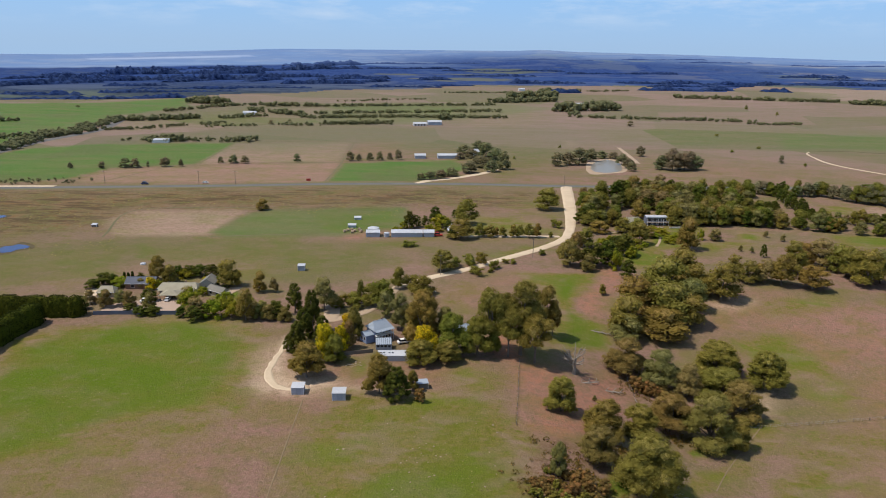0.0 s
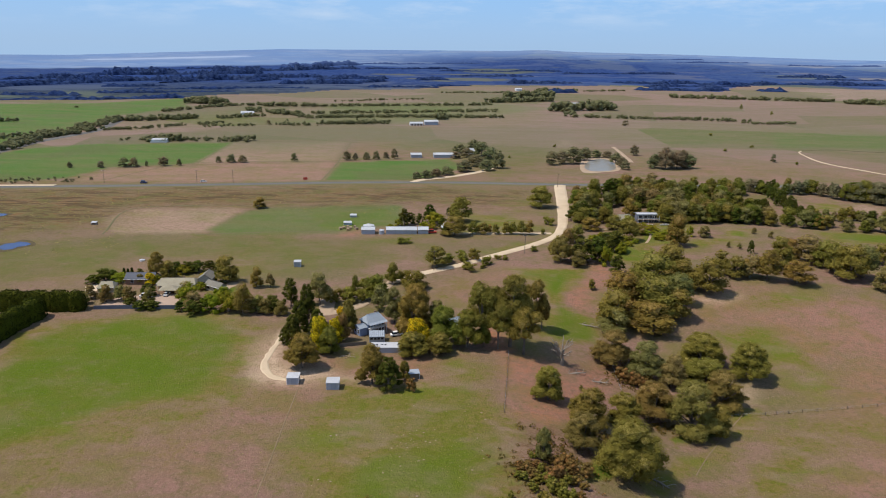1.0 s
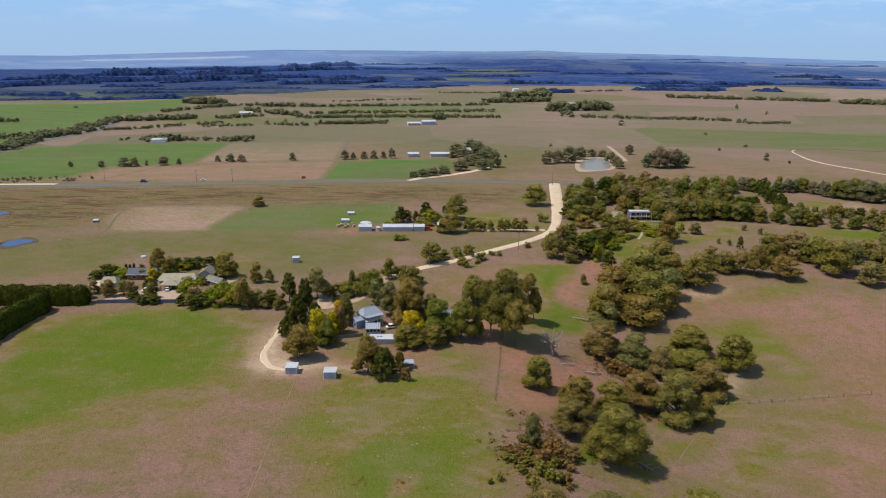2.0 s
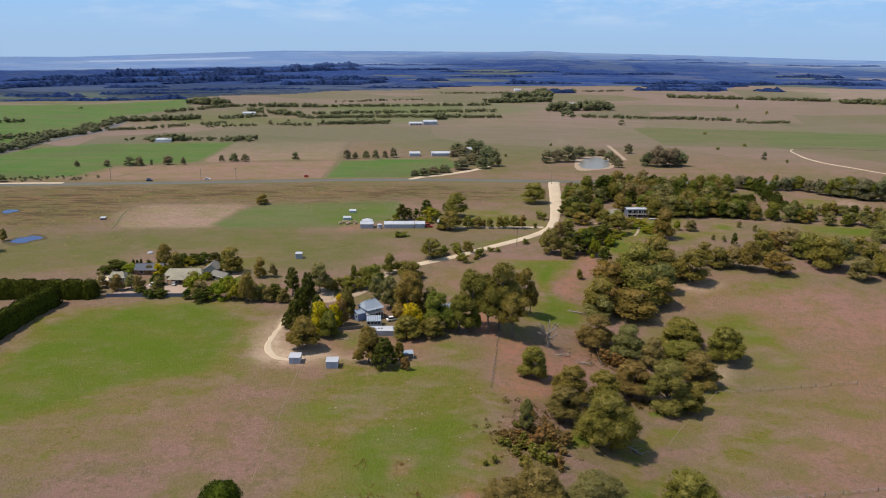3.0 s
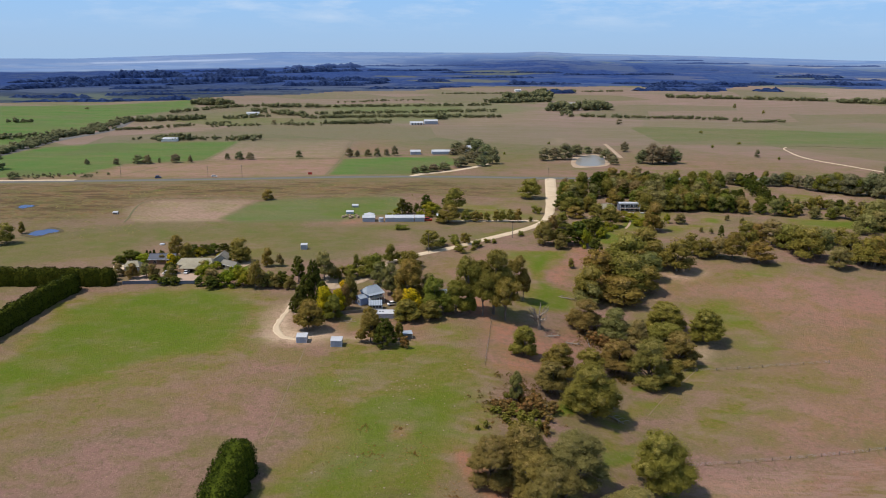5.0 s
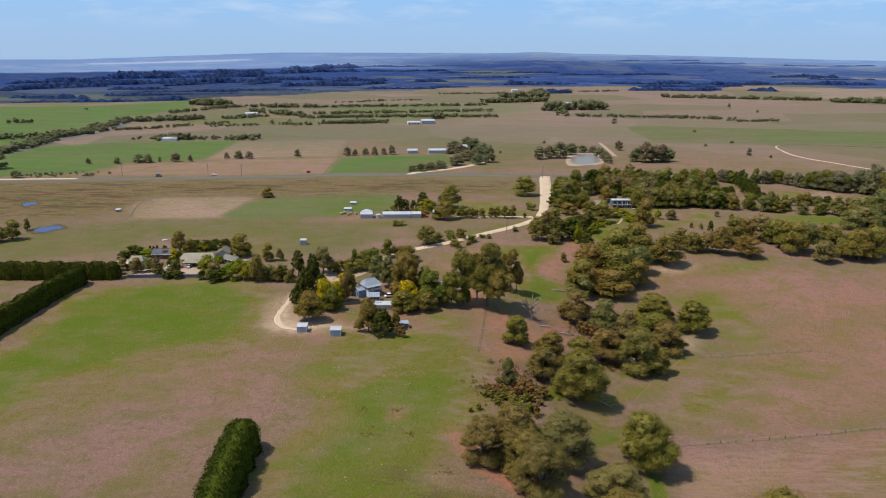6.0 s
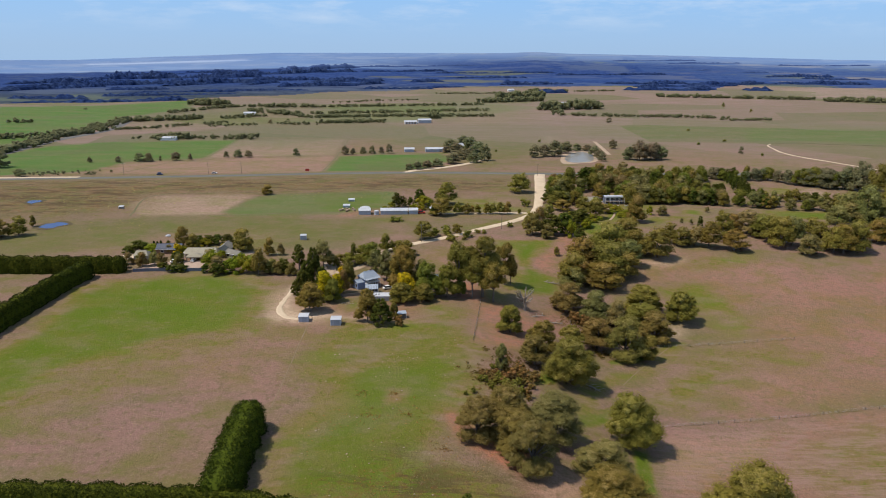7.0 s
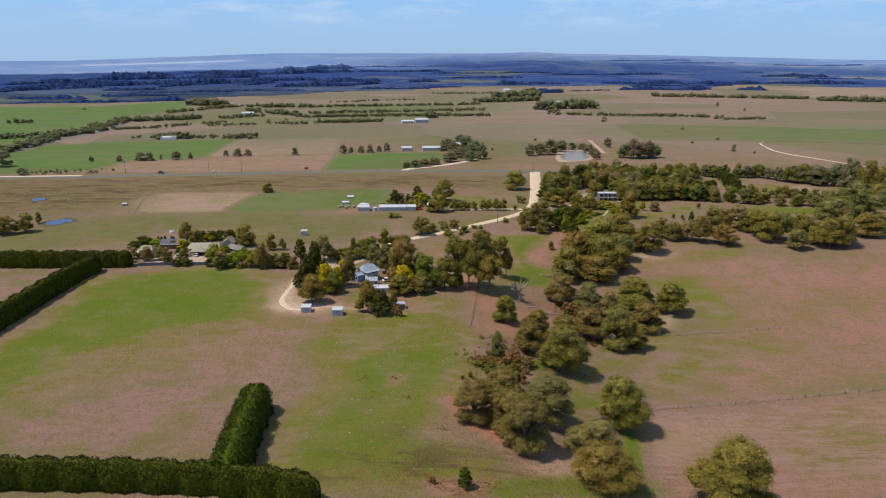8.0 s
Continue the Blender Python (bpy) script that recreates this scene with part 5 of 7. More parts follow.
grove("gum", "eucalypt around the low homestead", "homestead trees", (
    (-129.3, 300.0, 12.1, 8.4), (-96.1, 294.2, 11.9, 11.7), (-81.5, 287.6, 9.2, 6.2), (-78.5, 255.2, 12.8, 7.7),
    (-123.6, 298.0, 8.2, 6.9),
))
grove("cypress", "dark dense tree sheltering the low homestead", "homestead trees", (
    (-122.8, 306.0, 5.8, 7.6), (-118.1, 307.1, 5.8, 8.6), (-113.4, 308.2, 5.8, 8.6), (-108.2, 307.7, 6.1, 7.6),
    (-98.9, 294.0, 6.9, 6.3), (-148.8, 291.1, 6.8, 9.6), (-135.0, 295.8, 5.4, 4.4), (-122.6, 274.2, 6.0, 7.3),
    (-115.4, 259.2, 3.7, 7.4), (-125.0, 261.2, 4.2, 5.7), (-119.5, 258.4, 4.1, 6.5), (-67.6, 258.8, 7.3, 7.8),
    (-152.4, 288.7, 4.5, 7.2), (-147.6, 296.6, 4.1, 6.4), (-97.6, 254.8, 6.3, 8.5), (-103.1, 258.1, 4.6, 6.5),
    (-94.2, 257.4, 6.2, 6.5),
))
grove("grey_gum", "greyish garden tree by the low homestead", "homestead trees", (
    (-131.5, 268.4, 7.0, 6.2), (-98.2, 257.2, 8.4, 8.2), (-75.6, 288.0, 6.7, 4.3),
    (-76.4, 259.5, 6.9, 6.5), (-83.5, 265.3, 7.0, 5.3),
))
grove("bronze_gum", "bronze-leaved garden tree by the low homestead", "homestead trees", (
    (-127.0, 266.2, 7.2, 5.8), (-136.5, 266.0, 7.4, 6.2), (-119.0, 265.3, 6.8, 5.4), (-144.5, 263.5, 5.2, 5.5),
    (-70.2, 256.3, 6.4, 6.4), (-63.6, 255.4, 5.9, 6.0), (-73.4, 257.9, 7.1, 7.8), (-132.5, 289.8, 4.5, 4.3),
    (-70.0, 259.8, 4.6, 5.2),
))
grove("grey_gum", "greyish garden tree beside the cottage court", "homestead trees", (
    (-144.5, 270.0, 6.0, 5.2), (-139.5, 271.5, 5.6, 4.8), (-106.5, 272.0, 7.4, 8.0),
))
grove("pencil", "slim dark pencil cypress behind the low homestead", "homestead pencil cypresses", (
    (-145.3, 303.0, 3.4, 1.0), (-143.6, 303.1, 3.1, 1.0), (-141.8, 303.2, 3.7, 1.0),
))
grove("gum", "eucalypt beside the blue water hole", "water hole trees", (
    (-234.8, 316.2, 11.0, 12.5), (-226.8, 321.5, 11.0, 11.4), (-230.7, 342.7, 7.0, 4.0), (-242.0, 320.0, 10.0, 11.0),
))
grove("gum", "roadside eucalypt by the highway", "highway trees", (
    (-379.9, 560.4, 15.0, 16.9), (-336.4, 513.7, 6.5, 10.0), (-390.0, 552.0, 13.0, 14.0),
))
grove("bush", "lone dark shrub in a far dry paddock", "far shrubs", (
    (294.4, 767.0, 3.5, 6.0), (335.9, 798.8, 3.1, 5.6), (328.8, 675.4, 3.7, 4.7), (328.7, 910.5, 3.5, 5.6),
    (535.8, 1349.0, 8.1, 6.2), (540.3, 1228.1, 6.5, 5.6), (114.3, 778.3, 3.6, 4.8), (58.3, 686.6, 3.2, 3.2),
))
grove("gum", "round paddock tree far beyond the highway", "far paddock trees", (
    (-317.4, 592.9, 5.2, 5.2), (-292.5, 595.0, 5.6, 7.1), (-275.1, 599.6, 8.1, 10.4), (-266.9, 600.3, 8.1, 9.5),
    (-257.5, 604.2, 5.2, 3.3), (-244.4, 608.6, 8.2, 9.6), (-231.8, 609.7, 6.7, 4.8), (-204.4, 632.0, 6.0, 5.5),
    (-193.7, 633.0, 7.5, 9.5), (-183.5, 634.0, 7.0, 8.5), (-139.8, 645.4, 7.6, 7.1), (-239.3, 959.9, 5.9, 8.9),
    (-218.5, 977.6, 6.0, 6.8), (-599.3, 1168.3, 3.5, 8.1), (186.5, 723.2, 10.7, 10.2), (245.8, 1015.4, 7.7, 10.2),
    (312.9, 690.8, 8.1, 5.9),
))
grove("gum", "eucalypt round the farm dam", "dam trees", (
    (93.2, 648.0, 12.2, 13.2), (104.6, 656.3, 12.3, 14.4), (115.1, 657.6, 15.4, 17.5), (129.7, 680.9, 12.7, 13.8),
    (144.5, 701.7, 7.7, 12.1), (155.7, 703.2, 6.6, 11.0), (154.8, 662.7, 10.4, 12.4), (156.3, 642.6, 9.1, 11.1),
    (184.7, 639.7, 13.0, 15.0), (193.1, 634.4, 19.9, 16.9), (203.5, 635.7, 16.9, 17.9), (216.0, 640.6, 13.0, 14.0),
    (201.3, 645.1, 14.6, 15.2), (211.8, 643.2, 16.1, 15.1), (155.5, 626.5, 8.9, 8.8),
))
grove("gum", "eucalypt around the far farmhouse", "far farm trees", (
    (-93.7, 657.5, 8.8, 9.3), (-86.1, 658.3, 6.7, 6.2), (-76.2, 663.0, 7.3, 7.3), (-67.5, 664.0, 8.3, 7.3),
    (-58.5, 668.7, 6.8, 6.3), (-50.7, 669.6, 10.0, 7.4), (11.6, 720.5, 9.0, 16.9), (25.2, 739.3, 11.5, 16.2),
    (32.0, 698.8, 14.1, 18.6), (37.7, 655.0, 14.3, 17.5), (43.2, 622.4, 15.6, 13.7), (24.1, 633.1, 10.4, 17.9),
    (13.4, 600.7, 10.0, 16.1), (32.8, 608.8, 9.6, 14.4), (-0.8, 581.9, 7.4, 11.9), (-9.7, 570.0, 7.2, 10.8),
    (-18.6, 563.8, 7.2, 10.7), (-25.2, 563.1, 5.4, 8.0), (18.1, 689.2, 9.7, 14.0), (7.2, 680.3, 6.4, 10.7),
))


WOODLAND, CYPRESSES, FARTREES = range(3)
FARTREE_VERTS, FARTREE_FACES, FAR_COUNT = [], [], [0]
FAR_RNG = np.random.default_rng(3)


def belt(sort, x0, y0, x1, y1, h, n):
    """A line of trees: single things in the middle distance, one mass of clumps far off."""
    for i in range(n):
        t = (i + PICK.uniform(0.1, 0.9)) / n
        x, y, hh = x0 + (x1 - x0) * t + PICK.uniform(-4, 4), y0 + (y1 - y0) * t + PICK.uniform(-5, 5), h * PICK.uniform(0.7, 1.1)
        if sort == WOODLAND:
            kind = PICK.choice(("gum", "round_tree", "grey_gum", "grey_gum", "round_tree", "cypress"))
            tree(kind, x, y, hh, hh * PICK.uniform(0.75, 1.05), "eucalypt crowded in the woodland belt", "woodland belt")
        elif sort == CYPRESSES:
            tree("cypress", x, y, hh, hh * 0.62, "dark cypress in a windbreak row", "cypress windbreak")
        else:
            for _ in range(3):
                far_tree(x + PICK.uniform(-9, 9), y + PICK.uniform(-9, 9), hh * PICK.uniform(0.55, 0.95))


def far_tree(x, y, h):
    """One paddock tree far off: a stem, some heads and a skin of leafy sprays."""
    z = height(x, y)
    made, shapes, count = [], [], 0
    for k in range(6):
        r = h * FAR_RNG.uniform(0.20, 0.32)
        c = np.array((x + FAR_RNG.uniform(-1, 1) * h * 0.34, y + FAR_RNG.uniform(-1, 1) * h * 0.34, z + max(r * 0.7, h * FAR_RNG.uniform(0.22, 0.70))))
        made.append(ICO_V * r * FAR_RNG.uniform(0.82, 1.12, (12, 1)) * (1, 1, 0.85) + c)
        shapes.append(ICO_F[:, :3] + count)
        count += 12
        out = unit(FAR_RNG.normal(size=(12, 3)))
        made.append(leaf_sprays(FAR_RNG, c + out * r * 1.02, out + (0, 0, 0.4), h * 0.13))
        shapes.append((np.arange(12) * 3)[:, None] + np.arange(3)[None] + count)
        count += 36
    made.append(np.array([(-0.03, 0, -0.05), (0.03, 0, -0.05), (0, 0.03, -0.05), (0, 0, 0.6)]) * h + (x, y, z))
    shapes.append(np.array([(0, 1, 3), (1, 2, 3), (2, 0, 3)]) + count)
    FARTREE_FACES.append(np.concatenate(shapes) + FAR_COUNT[0])
    FARTREE_VERTS.append(np.concatenate(made))
    FAR_COUNT[0] += count + 4


grove("bright_bush", "rounded bright green garden bush on the hillside lawn", "hillside garden bushes", (
    (89.6, 351.1, 5.2, 5.9), (87.1, 364.8, 4.7, 4.4), (96.4, 372.9, 4.4, 4.5), (80.4, 346.8, 4.8, 4.9),
))
grove("round_tree", "dense dark green tree beside the hillside house", "hillside house trees", (
    (122.7, 369.8, 15.0, 9.2),
))
grove("gum", "tall eucalypt at the thick end of the woodland", "woodland belt", (
    (312.2, 486.2, 18.1, 17.7), (317.5, 473.4, 23.4, 19.0), (322.2, 460.4, 24.8, 17.7), (322.0, 438.4, 23.4, 15.4), (297.8, 489.3, 15.7, 16.0), (289.4, 497.6, 13.6, 14.4),
))
grove("grey_gum", "tall grey-green eucalypt with pale trunks in the woodland", "woodland belt", (
    (260.9, 385.0, 17.2, 18.2), (265.6, 375.0, 23.2, 16.4), (283.1, 380.8, 13.7, 18.1), (300.2, 398.6, 21.7, 12.8),
))
grove("gum", "eucalypt closing the line along the far gully", "gully gums", (
    (186.1, 313.0, 17.1, 16.2), (210.6, 304.7, 14.6, 15.2), (221.7, 305.7, 17.4, 15.3), (215.1, 340.2, 10.2, 11.9), (247.8, 325.0, 13.4, 17.3),
))
belt(WOODLAND, 132, 427, 189, 424, 12.5, 22)
belt(WOODLAND, 189, 424, 291, 395, 10.1, 26)
belt(WOODLAND, 97, 501, 155, 518, 13.8, 16)
belt(WOODLAND, 155, 518, 219, 514, 12.3, 16)
belt(WOODLAND, 223, 525, 283, 521, 10.8, 18)
belt(WOODLAND, 276, 508, 342, 470, 14.1, 24)
belt(WOODLAND, 87, 460, 119, 469, 12.0, 12)
belt(WOODLAND, 119, 469, 155, 465, 12.8, 14)
belt(WOODLAND, 153, 460, 194, 452, 13.3, 18)
belt(WOODLAND, 83, 419, 100, 420, 10.3, 8)
belt(WOODLAND, 132, 437, 173, 435, 12.0, 16)
belt(WOODLAND, 129, 494, 202, 492, 12.7, 22)
belt(WOODLAND, 93, 501, 79, 413, 11.1, 9)
belt(WOODLAND, 151, 433, 188, 430, 10.5, 12)
belt(WOODLAND, 223, 439, 299, 417, 8.4, 20)
belt(WOODLAND, 112, 440, 143, 451, 10.8, 8)
belt(CYPRESSES, 237, 520, 221, 451, 10.9, 12)
belt(CYPRESSES, 202, 477, 211, 460, 7.6, 10)
belt(CYPRESSES, 226, 462, 225, 433, 8.0, 12)
belt(FARTREES, -520, 752, -469, 809, 8.5, 14)
belt(FARTREES, -469, 809, -448, 868, 7.8, 9)
belt(FARTREES, -433, 621, -443, 763, 9.7, 26)
belt(FARTREES, -443, 763, -436, 858, 8.8, 20)
belt(FARTREES, -436, 858, -460, 1006, 10.0, 18)
belt(FARTREES, -445, 977, -362, 1023, 9.9, 34)
belt(FARTREES, -441, 1116, -382, 1236, 8.9, 18)
belt(FARTREES, -419, 873, -373, 892, 5.4, 14)
belt(FARTREES, -372, 899, -343, 936, 5.6, 10)
belt(FARTREES, -326, 939, -306, 971, 5.8, 10)
belt(FARTREES, -354, 784, -252, 793, 6.1, 16)
belt(FARTREES, -329, 778, -299, 782, 9.1, 10)
belt(FARTREES, -243, 784, -222, 787, 7.9, 9)
belt(FARTREES, -247, 1252, 81, 1345, 7.8, 48)
belt(FARTREES, -213, 1120, 74, 1214, 7.6, 48)
belt(FARTREES, -171, 978, -86, 999, 7.6, 32)
belt(FARTREES, -206, 1059, -93, 1087, 7.4, 36)
belt(FARTREES, -85, 1088, 76, 1108, 7.4, 42)
belt(FARTREES, -14, 1679, 136, 1719, 6.3, 22)
belt(FARTREES, 75, 1411, 207, 1470, 14.0, 26)
belt(FARTREES, 116, 1528, 226, 1606, 21.0, 20)
belt(FARTREES, 214, 1760, 301, 1783, 14.5, 14)
belt(FARTREES, 176, 1244, 285, 1288, 20.9, 18)
belt(FARTREES, 199, 1306, 190, 1128, 11.0, 8)
belt(FARTREES, 208, 1131, 448, 1102, 7.6, 40)
belt(FARTREES, 435, 1068, 512, 1080, 5.7, 24)
belt(FARTREES, 498, 1635, 814, 1573, 11.9, 50)
belt(FARTREES, 821, 1529, 975, 1489, 16.9, 26)
belt(FARTREES, -387, 1235, -325, 1272, 7.5, 12)
belt(FARTREES, -314, 1250, -245, 1264, 9.5, 16)
belt(FARTREES, -326, 1169, -211, 1066, 10.2, 16)
belt(FARTREES, -590, 946, -576, 948, 8.7, 4)
belt(FARTREES, -328, 1029, -277, 1081, 8.0, 12)
belt(FARTREES, -17, 1066, -8, 1068, 13.0, 3)
belt(FARTREES, -223, 955, -180, 962, 5.9, 10)
belt(FARTREES, -309, 921, -252, 951, 5.0, 10)
belt(FARTREES, -443, 763, -447, 709, 8.0, 10)
belt(FARTREES, -455, 1295, -396, 1282, 17.5, 16)
belt(FARTREES, -213, 1376, -46, 1474, 6.4, 16)
belt(FARTREES, -91, 1172, 75, 1236, 5.4, 16)
belt(FARTREES, -331, 524, -303, 531, 3.4, 7)
belt(FARTREES, -293, 532, -282, 535, 2.6, 5)
belt(FARTREES, 330, 1813, 439, 1865, 6.8, 14)

far_me = bpy.data.meshes.new("far_tree_rows")
far_me.from_pydata(np.concatenate(FARTREE_VERTS).tolist(), [], np.concatenate(FARTREE_FACES).tolist())
# leaf colour with the haze of distance in it
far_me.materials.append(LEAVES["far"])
tagged(new("far_tree_rows", far_me), "far rows of paddock trees and windbreaks", "trees", kind="stuff")


WOODS_RNG = np.random.default_rng(12)


def wood(x0, y0, x1, y1, h):
    """A wood or plantation belt toward the skyline: crowns grown together along a line, broken by gaps."""
    rng = WOODS_RNG
    across = np.array((-1.0, -0.75, -0.35, 0.05, 0.45, 1.0))
    rise = np.array((-0.1, 0.62, 0.92, 1.0, 0.8, -0.1))
    reach = math.hypot(x1 - x0, y1 - y0)
    n = max(6, int(reach / 5.5))
    t = np.linspace(0, 1, n)
    dx, dy = (x1 - x0) / reach, (y1 - y0) / reach
    wander = 10 * np.sin(t * reach / 90 + x0) + 5 * np.sin(t * reach / 37 + y0)
    tops = 0.62 + 0.22 * np.sin(t * reach / 60 + y1) + 0.16 * np.sin(t * reach / 23 + x1) + rng.uniform(-0.24, 0.24, n)
    tops *= np.where(rng.uniform(size=n) < 0.05, 0.25, 1.0) * np.minimum(1, np.minimum(t, 1 - t) * n / 3 + 0.2)
    v = across[None] * (10 + 0.7 * h) * rng.uniform(0.8, 1.2, (n, 6)) + wander[:, None]
    px = x0 + dx * reach * t[:, None] - dy * v + rng.uniform(-2, 2, (n, 6))
    py = y0 + dy * reach * t[:, None] + dx * v
    pz = land(px, py) + h * rise[None] * tops[:, None] * rng.uniform(0.80, 1.10, (n, 6))
    i = (np.arange(n - 1)[:, None] * 6 + np.arange(5)[None]).ravel()
    me = bpy.data.meshes.new("far_wood")
    me.from_pydata(np.stack([px, py, pz], 2).reshape(-1, 3).tolist(), [], np.stack([i + 1, i + 7, i + 6, i], 1).tolist())
    me.polygons.foreach_set("use_smooth", np.ones(len(me.polygons), bool))
    # the farthest belts get the paler blue, as thicker haze would look
    me.materials.append(LEAVES["pale_haze_woods" if math.hypot(x0 + x1, y0 + y1) > 6900 else "woods"])
    tagged(new("far_wood", me), "belt of woods toward the skyline, coloured blue for haze", "trees", "far woods", kind="stuff")


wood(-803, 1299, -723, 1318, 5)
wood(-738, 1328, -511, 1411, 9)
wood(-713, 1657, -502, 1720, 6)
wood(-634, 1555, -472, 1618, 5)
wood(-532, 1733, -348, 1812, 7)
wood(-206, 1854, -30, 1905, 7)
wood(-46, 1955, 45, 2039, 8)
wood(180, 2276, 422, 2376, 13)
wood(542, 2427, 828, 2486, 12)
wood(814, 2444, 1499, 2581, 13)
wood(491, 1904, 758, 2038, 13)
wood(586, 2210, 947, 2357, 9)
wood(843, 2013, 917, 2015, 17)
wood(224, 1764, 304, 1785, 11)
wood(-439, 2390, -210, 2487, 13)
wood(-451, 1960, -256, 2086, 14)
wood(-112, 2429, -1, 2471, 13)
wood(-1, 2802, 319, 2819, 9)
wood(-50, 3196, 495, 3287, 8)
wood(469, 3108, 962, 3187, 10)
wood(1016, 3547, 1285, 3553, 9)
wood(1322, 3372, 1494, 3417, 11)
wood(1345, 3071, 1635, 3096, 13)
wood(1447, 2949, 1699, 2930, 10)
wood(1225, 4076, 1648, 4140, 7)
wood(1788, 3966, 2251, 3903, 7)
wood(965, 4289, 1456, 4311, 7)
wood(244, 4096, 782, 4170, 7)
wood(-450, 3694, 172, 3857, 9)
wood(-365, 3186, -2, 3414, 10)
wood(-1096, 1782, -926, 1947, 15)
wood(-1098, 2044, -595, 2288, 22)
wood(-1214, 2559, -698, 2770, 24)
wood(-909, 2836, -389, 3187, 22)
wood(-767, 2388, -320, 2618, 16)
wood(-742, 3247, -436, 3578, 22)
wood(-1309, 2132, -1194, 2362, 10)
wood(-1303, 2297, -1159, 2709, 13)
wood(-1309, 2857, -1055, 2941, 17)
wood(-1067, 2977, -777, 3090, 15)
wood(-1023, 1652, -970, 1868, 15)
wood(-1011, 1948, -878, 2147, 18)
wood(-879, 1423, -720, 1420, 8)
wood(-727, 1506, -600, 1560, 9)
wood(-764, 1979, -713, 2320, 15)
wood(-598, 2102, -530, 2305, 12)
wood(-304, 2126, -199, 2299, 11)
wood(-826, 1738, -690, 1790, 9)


def hedge(points, h, w, label, seed, density=8.5):
    """A clipped cypress windbreak: bulging trees grown into one wall, with stems below."""
    rng = np.random.default_rng(seed)
    line = spread(points, 1.0)
    side = np.gradient(line, axis=0)
    side = np.stack([side[:, 1], -side[:, 0]], 1) / np.maximum(np.hypot(*side.T), 1e-6)[:, None]
    along = np.concatenate([[0], np.cumsum(np.hypot(*np.diff(line, axis=0).T))])
    phase = rng.uniform(0, 6.28)

    def swell(s, a):
        trees = np.abs(np.sin(s * math.pi / 8.6 + phase + 0.6 * np.sin(s / 13))) ** 0.6
        return 0.70 + 0.34 * trees + 0.05 * np.sin(s * 1.7 + a * 4) + 0.04 * np.sin(s * 3.9 - a * 7) + 0.03 * np.sin(a * 11 + s)

    def skin(s, a, out):
        here = np.stack([np.interp(s, along, line[:, 0]), np.interp(s, along, line[:, 1])], 1)
        flank = np.stack([np.interp(s, along, side[:, 0]), np.interp(s, along, side[:, 1])], 1)
        m = swell(s, a) * out
        # tips of the wall round over like single crowns
        close = np.clip(np.minimum(s, along[-1] - s) / (0.45 * w), 0, 1)
        m = m * (0.62 + 0.38 * np.sqrt(1 - (1 - close) ** 2))
        across = np.sign(np.cos(a)) * np.abs(np.cos(a)) ** 0.62 * w / 2 * m
        up = np.abs(np.sin(a)) ** 0.52 * h * (0.62 + 0.38 * m)
        p = here + flank * across[:, None]
        return np.stack([p[:, 0], p[:, 1], land(p[:, 0], p[:, 1]) + up], 1)

    root = new("cypress_hedge")
    mid = line[len(line) // 2]
    root.location = (mid[0], mid[1], height(*mid))
    tagged(root, label, "hedge")
    shift = np.array(root.location)
    n, cols = len(line), 11
    arcs = np.linspace(0, math.pi, cols)
    grid = np.concatenate([skin(np.full(cols, s), arcs, 0.88 if 0 < k < n - 1 else 0.8) for k, s in enumerate(along)]) - shift
    faces = [(i * cols + k, i * cols + k + 1, (i + 1) * cols + k + 1, (i + 1) * cols + k) for i in range(n - 1) for k in range(cols - 1)]
    faces += [tuple(range(cols)), tuple(range(n * cols - 1, (n - 1) * cols - 1, -1))]
    cards = int(along[-1] * (2 * h + w) * density)
    s, a = rng.uniform(0, along[-1], cards), np.arccos(rng.uniform(-1, 1, cards))
    a = np.where(rng.uniform(size=cards) < 0.6, rng.uniform(0.02, math.pi - 0.02, cards), a)
    skirt = rng.uniform(size=cards) < 0.3
    a = np.where(skirt, np.where(rng.uniform(size=cards) < 0.5, 0, math.pi) + np.where(a > math.pi / 2, -1, 1) * rng.uniform(0.001, 0.12, cards), a).clip(0.001, math.pi - 0.001)
    pos = skin(s, a, rng.uniform(0.90, 1.06, cards)) - shift
    out = skin(s, a, np.full(cols and cards, 1.3)) - shift - pos
    ends = int(w * h * density * 0.8)
    for tip, sign in ((line[0], -1), (line[-1], 1)):
        d = unit(np.array([line[1] - line[0] if sign < 0 else line[-1] - line[-2]]))[0] * sign
        q = np.array([d[1], -d[0]])
        f, g = rng.uniform(-1, 1, ends), rng.uniform(0.02, 1, ends)
        bulge = np.sqrt(np.maximum(0, 1 - np.abs(f) ** 2.5)) * np.sqrt(np.maximum(0.05, 1 - g ** 4)) * 1.4 - 0.3
        p = tip + q * (f * w * 0.36)[:, None] + d * bulge[:, None]
        e = np.stack([p[:, 0], p[:, 1], land(p[:, 0], p[:, 1]) + g * h * 0.82 * np.sqrt(np.maximum(0.1, 1 - 0.5 * f ** 4))], 1) - shift
        pos, out = np.concatenate([pos, e]), np.concatenate([out, np.tile((d[0], d[1], 0.4), (ends, 1))])
    quads = leaf_cards(rng, pos, unit(out) * 1.1 + (0, 0, 0.30), 0.46 if density > 8 else 0.6)
    k = np.arange(len(pos)) * 4 + len(grid)
    mesh_object("foliage", np.concatenate([grid, quads]).tolist(), faces + np.stack([k, k + 1, k + 2, k + 3], 1).tolist(), LEAVES["hedge"], root)
    for p in line[2::6]:
        verts, fs = [], []
        b = Vector((p[0], p[1], height(*p))) - Vector(shift)
        tube(verts, fs, [b - Vector((0, 0, 0.3)), b + Vector((0, 0, h * 0.5))], [0.22, 0.12], 5)
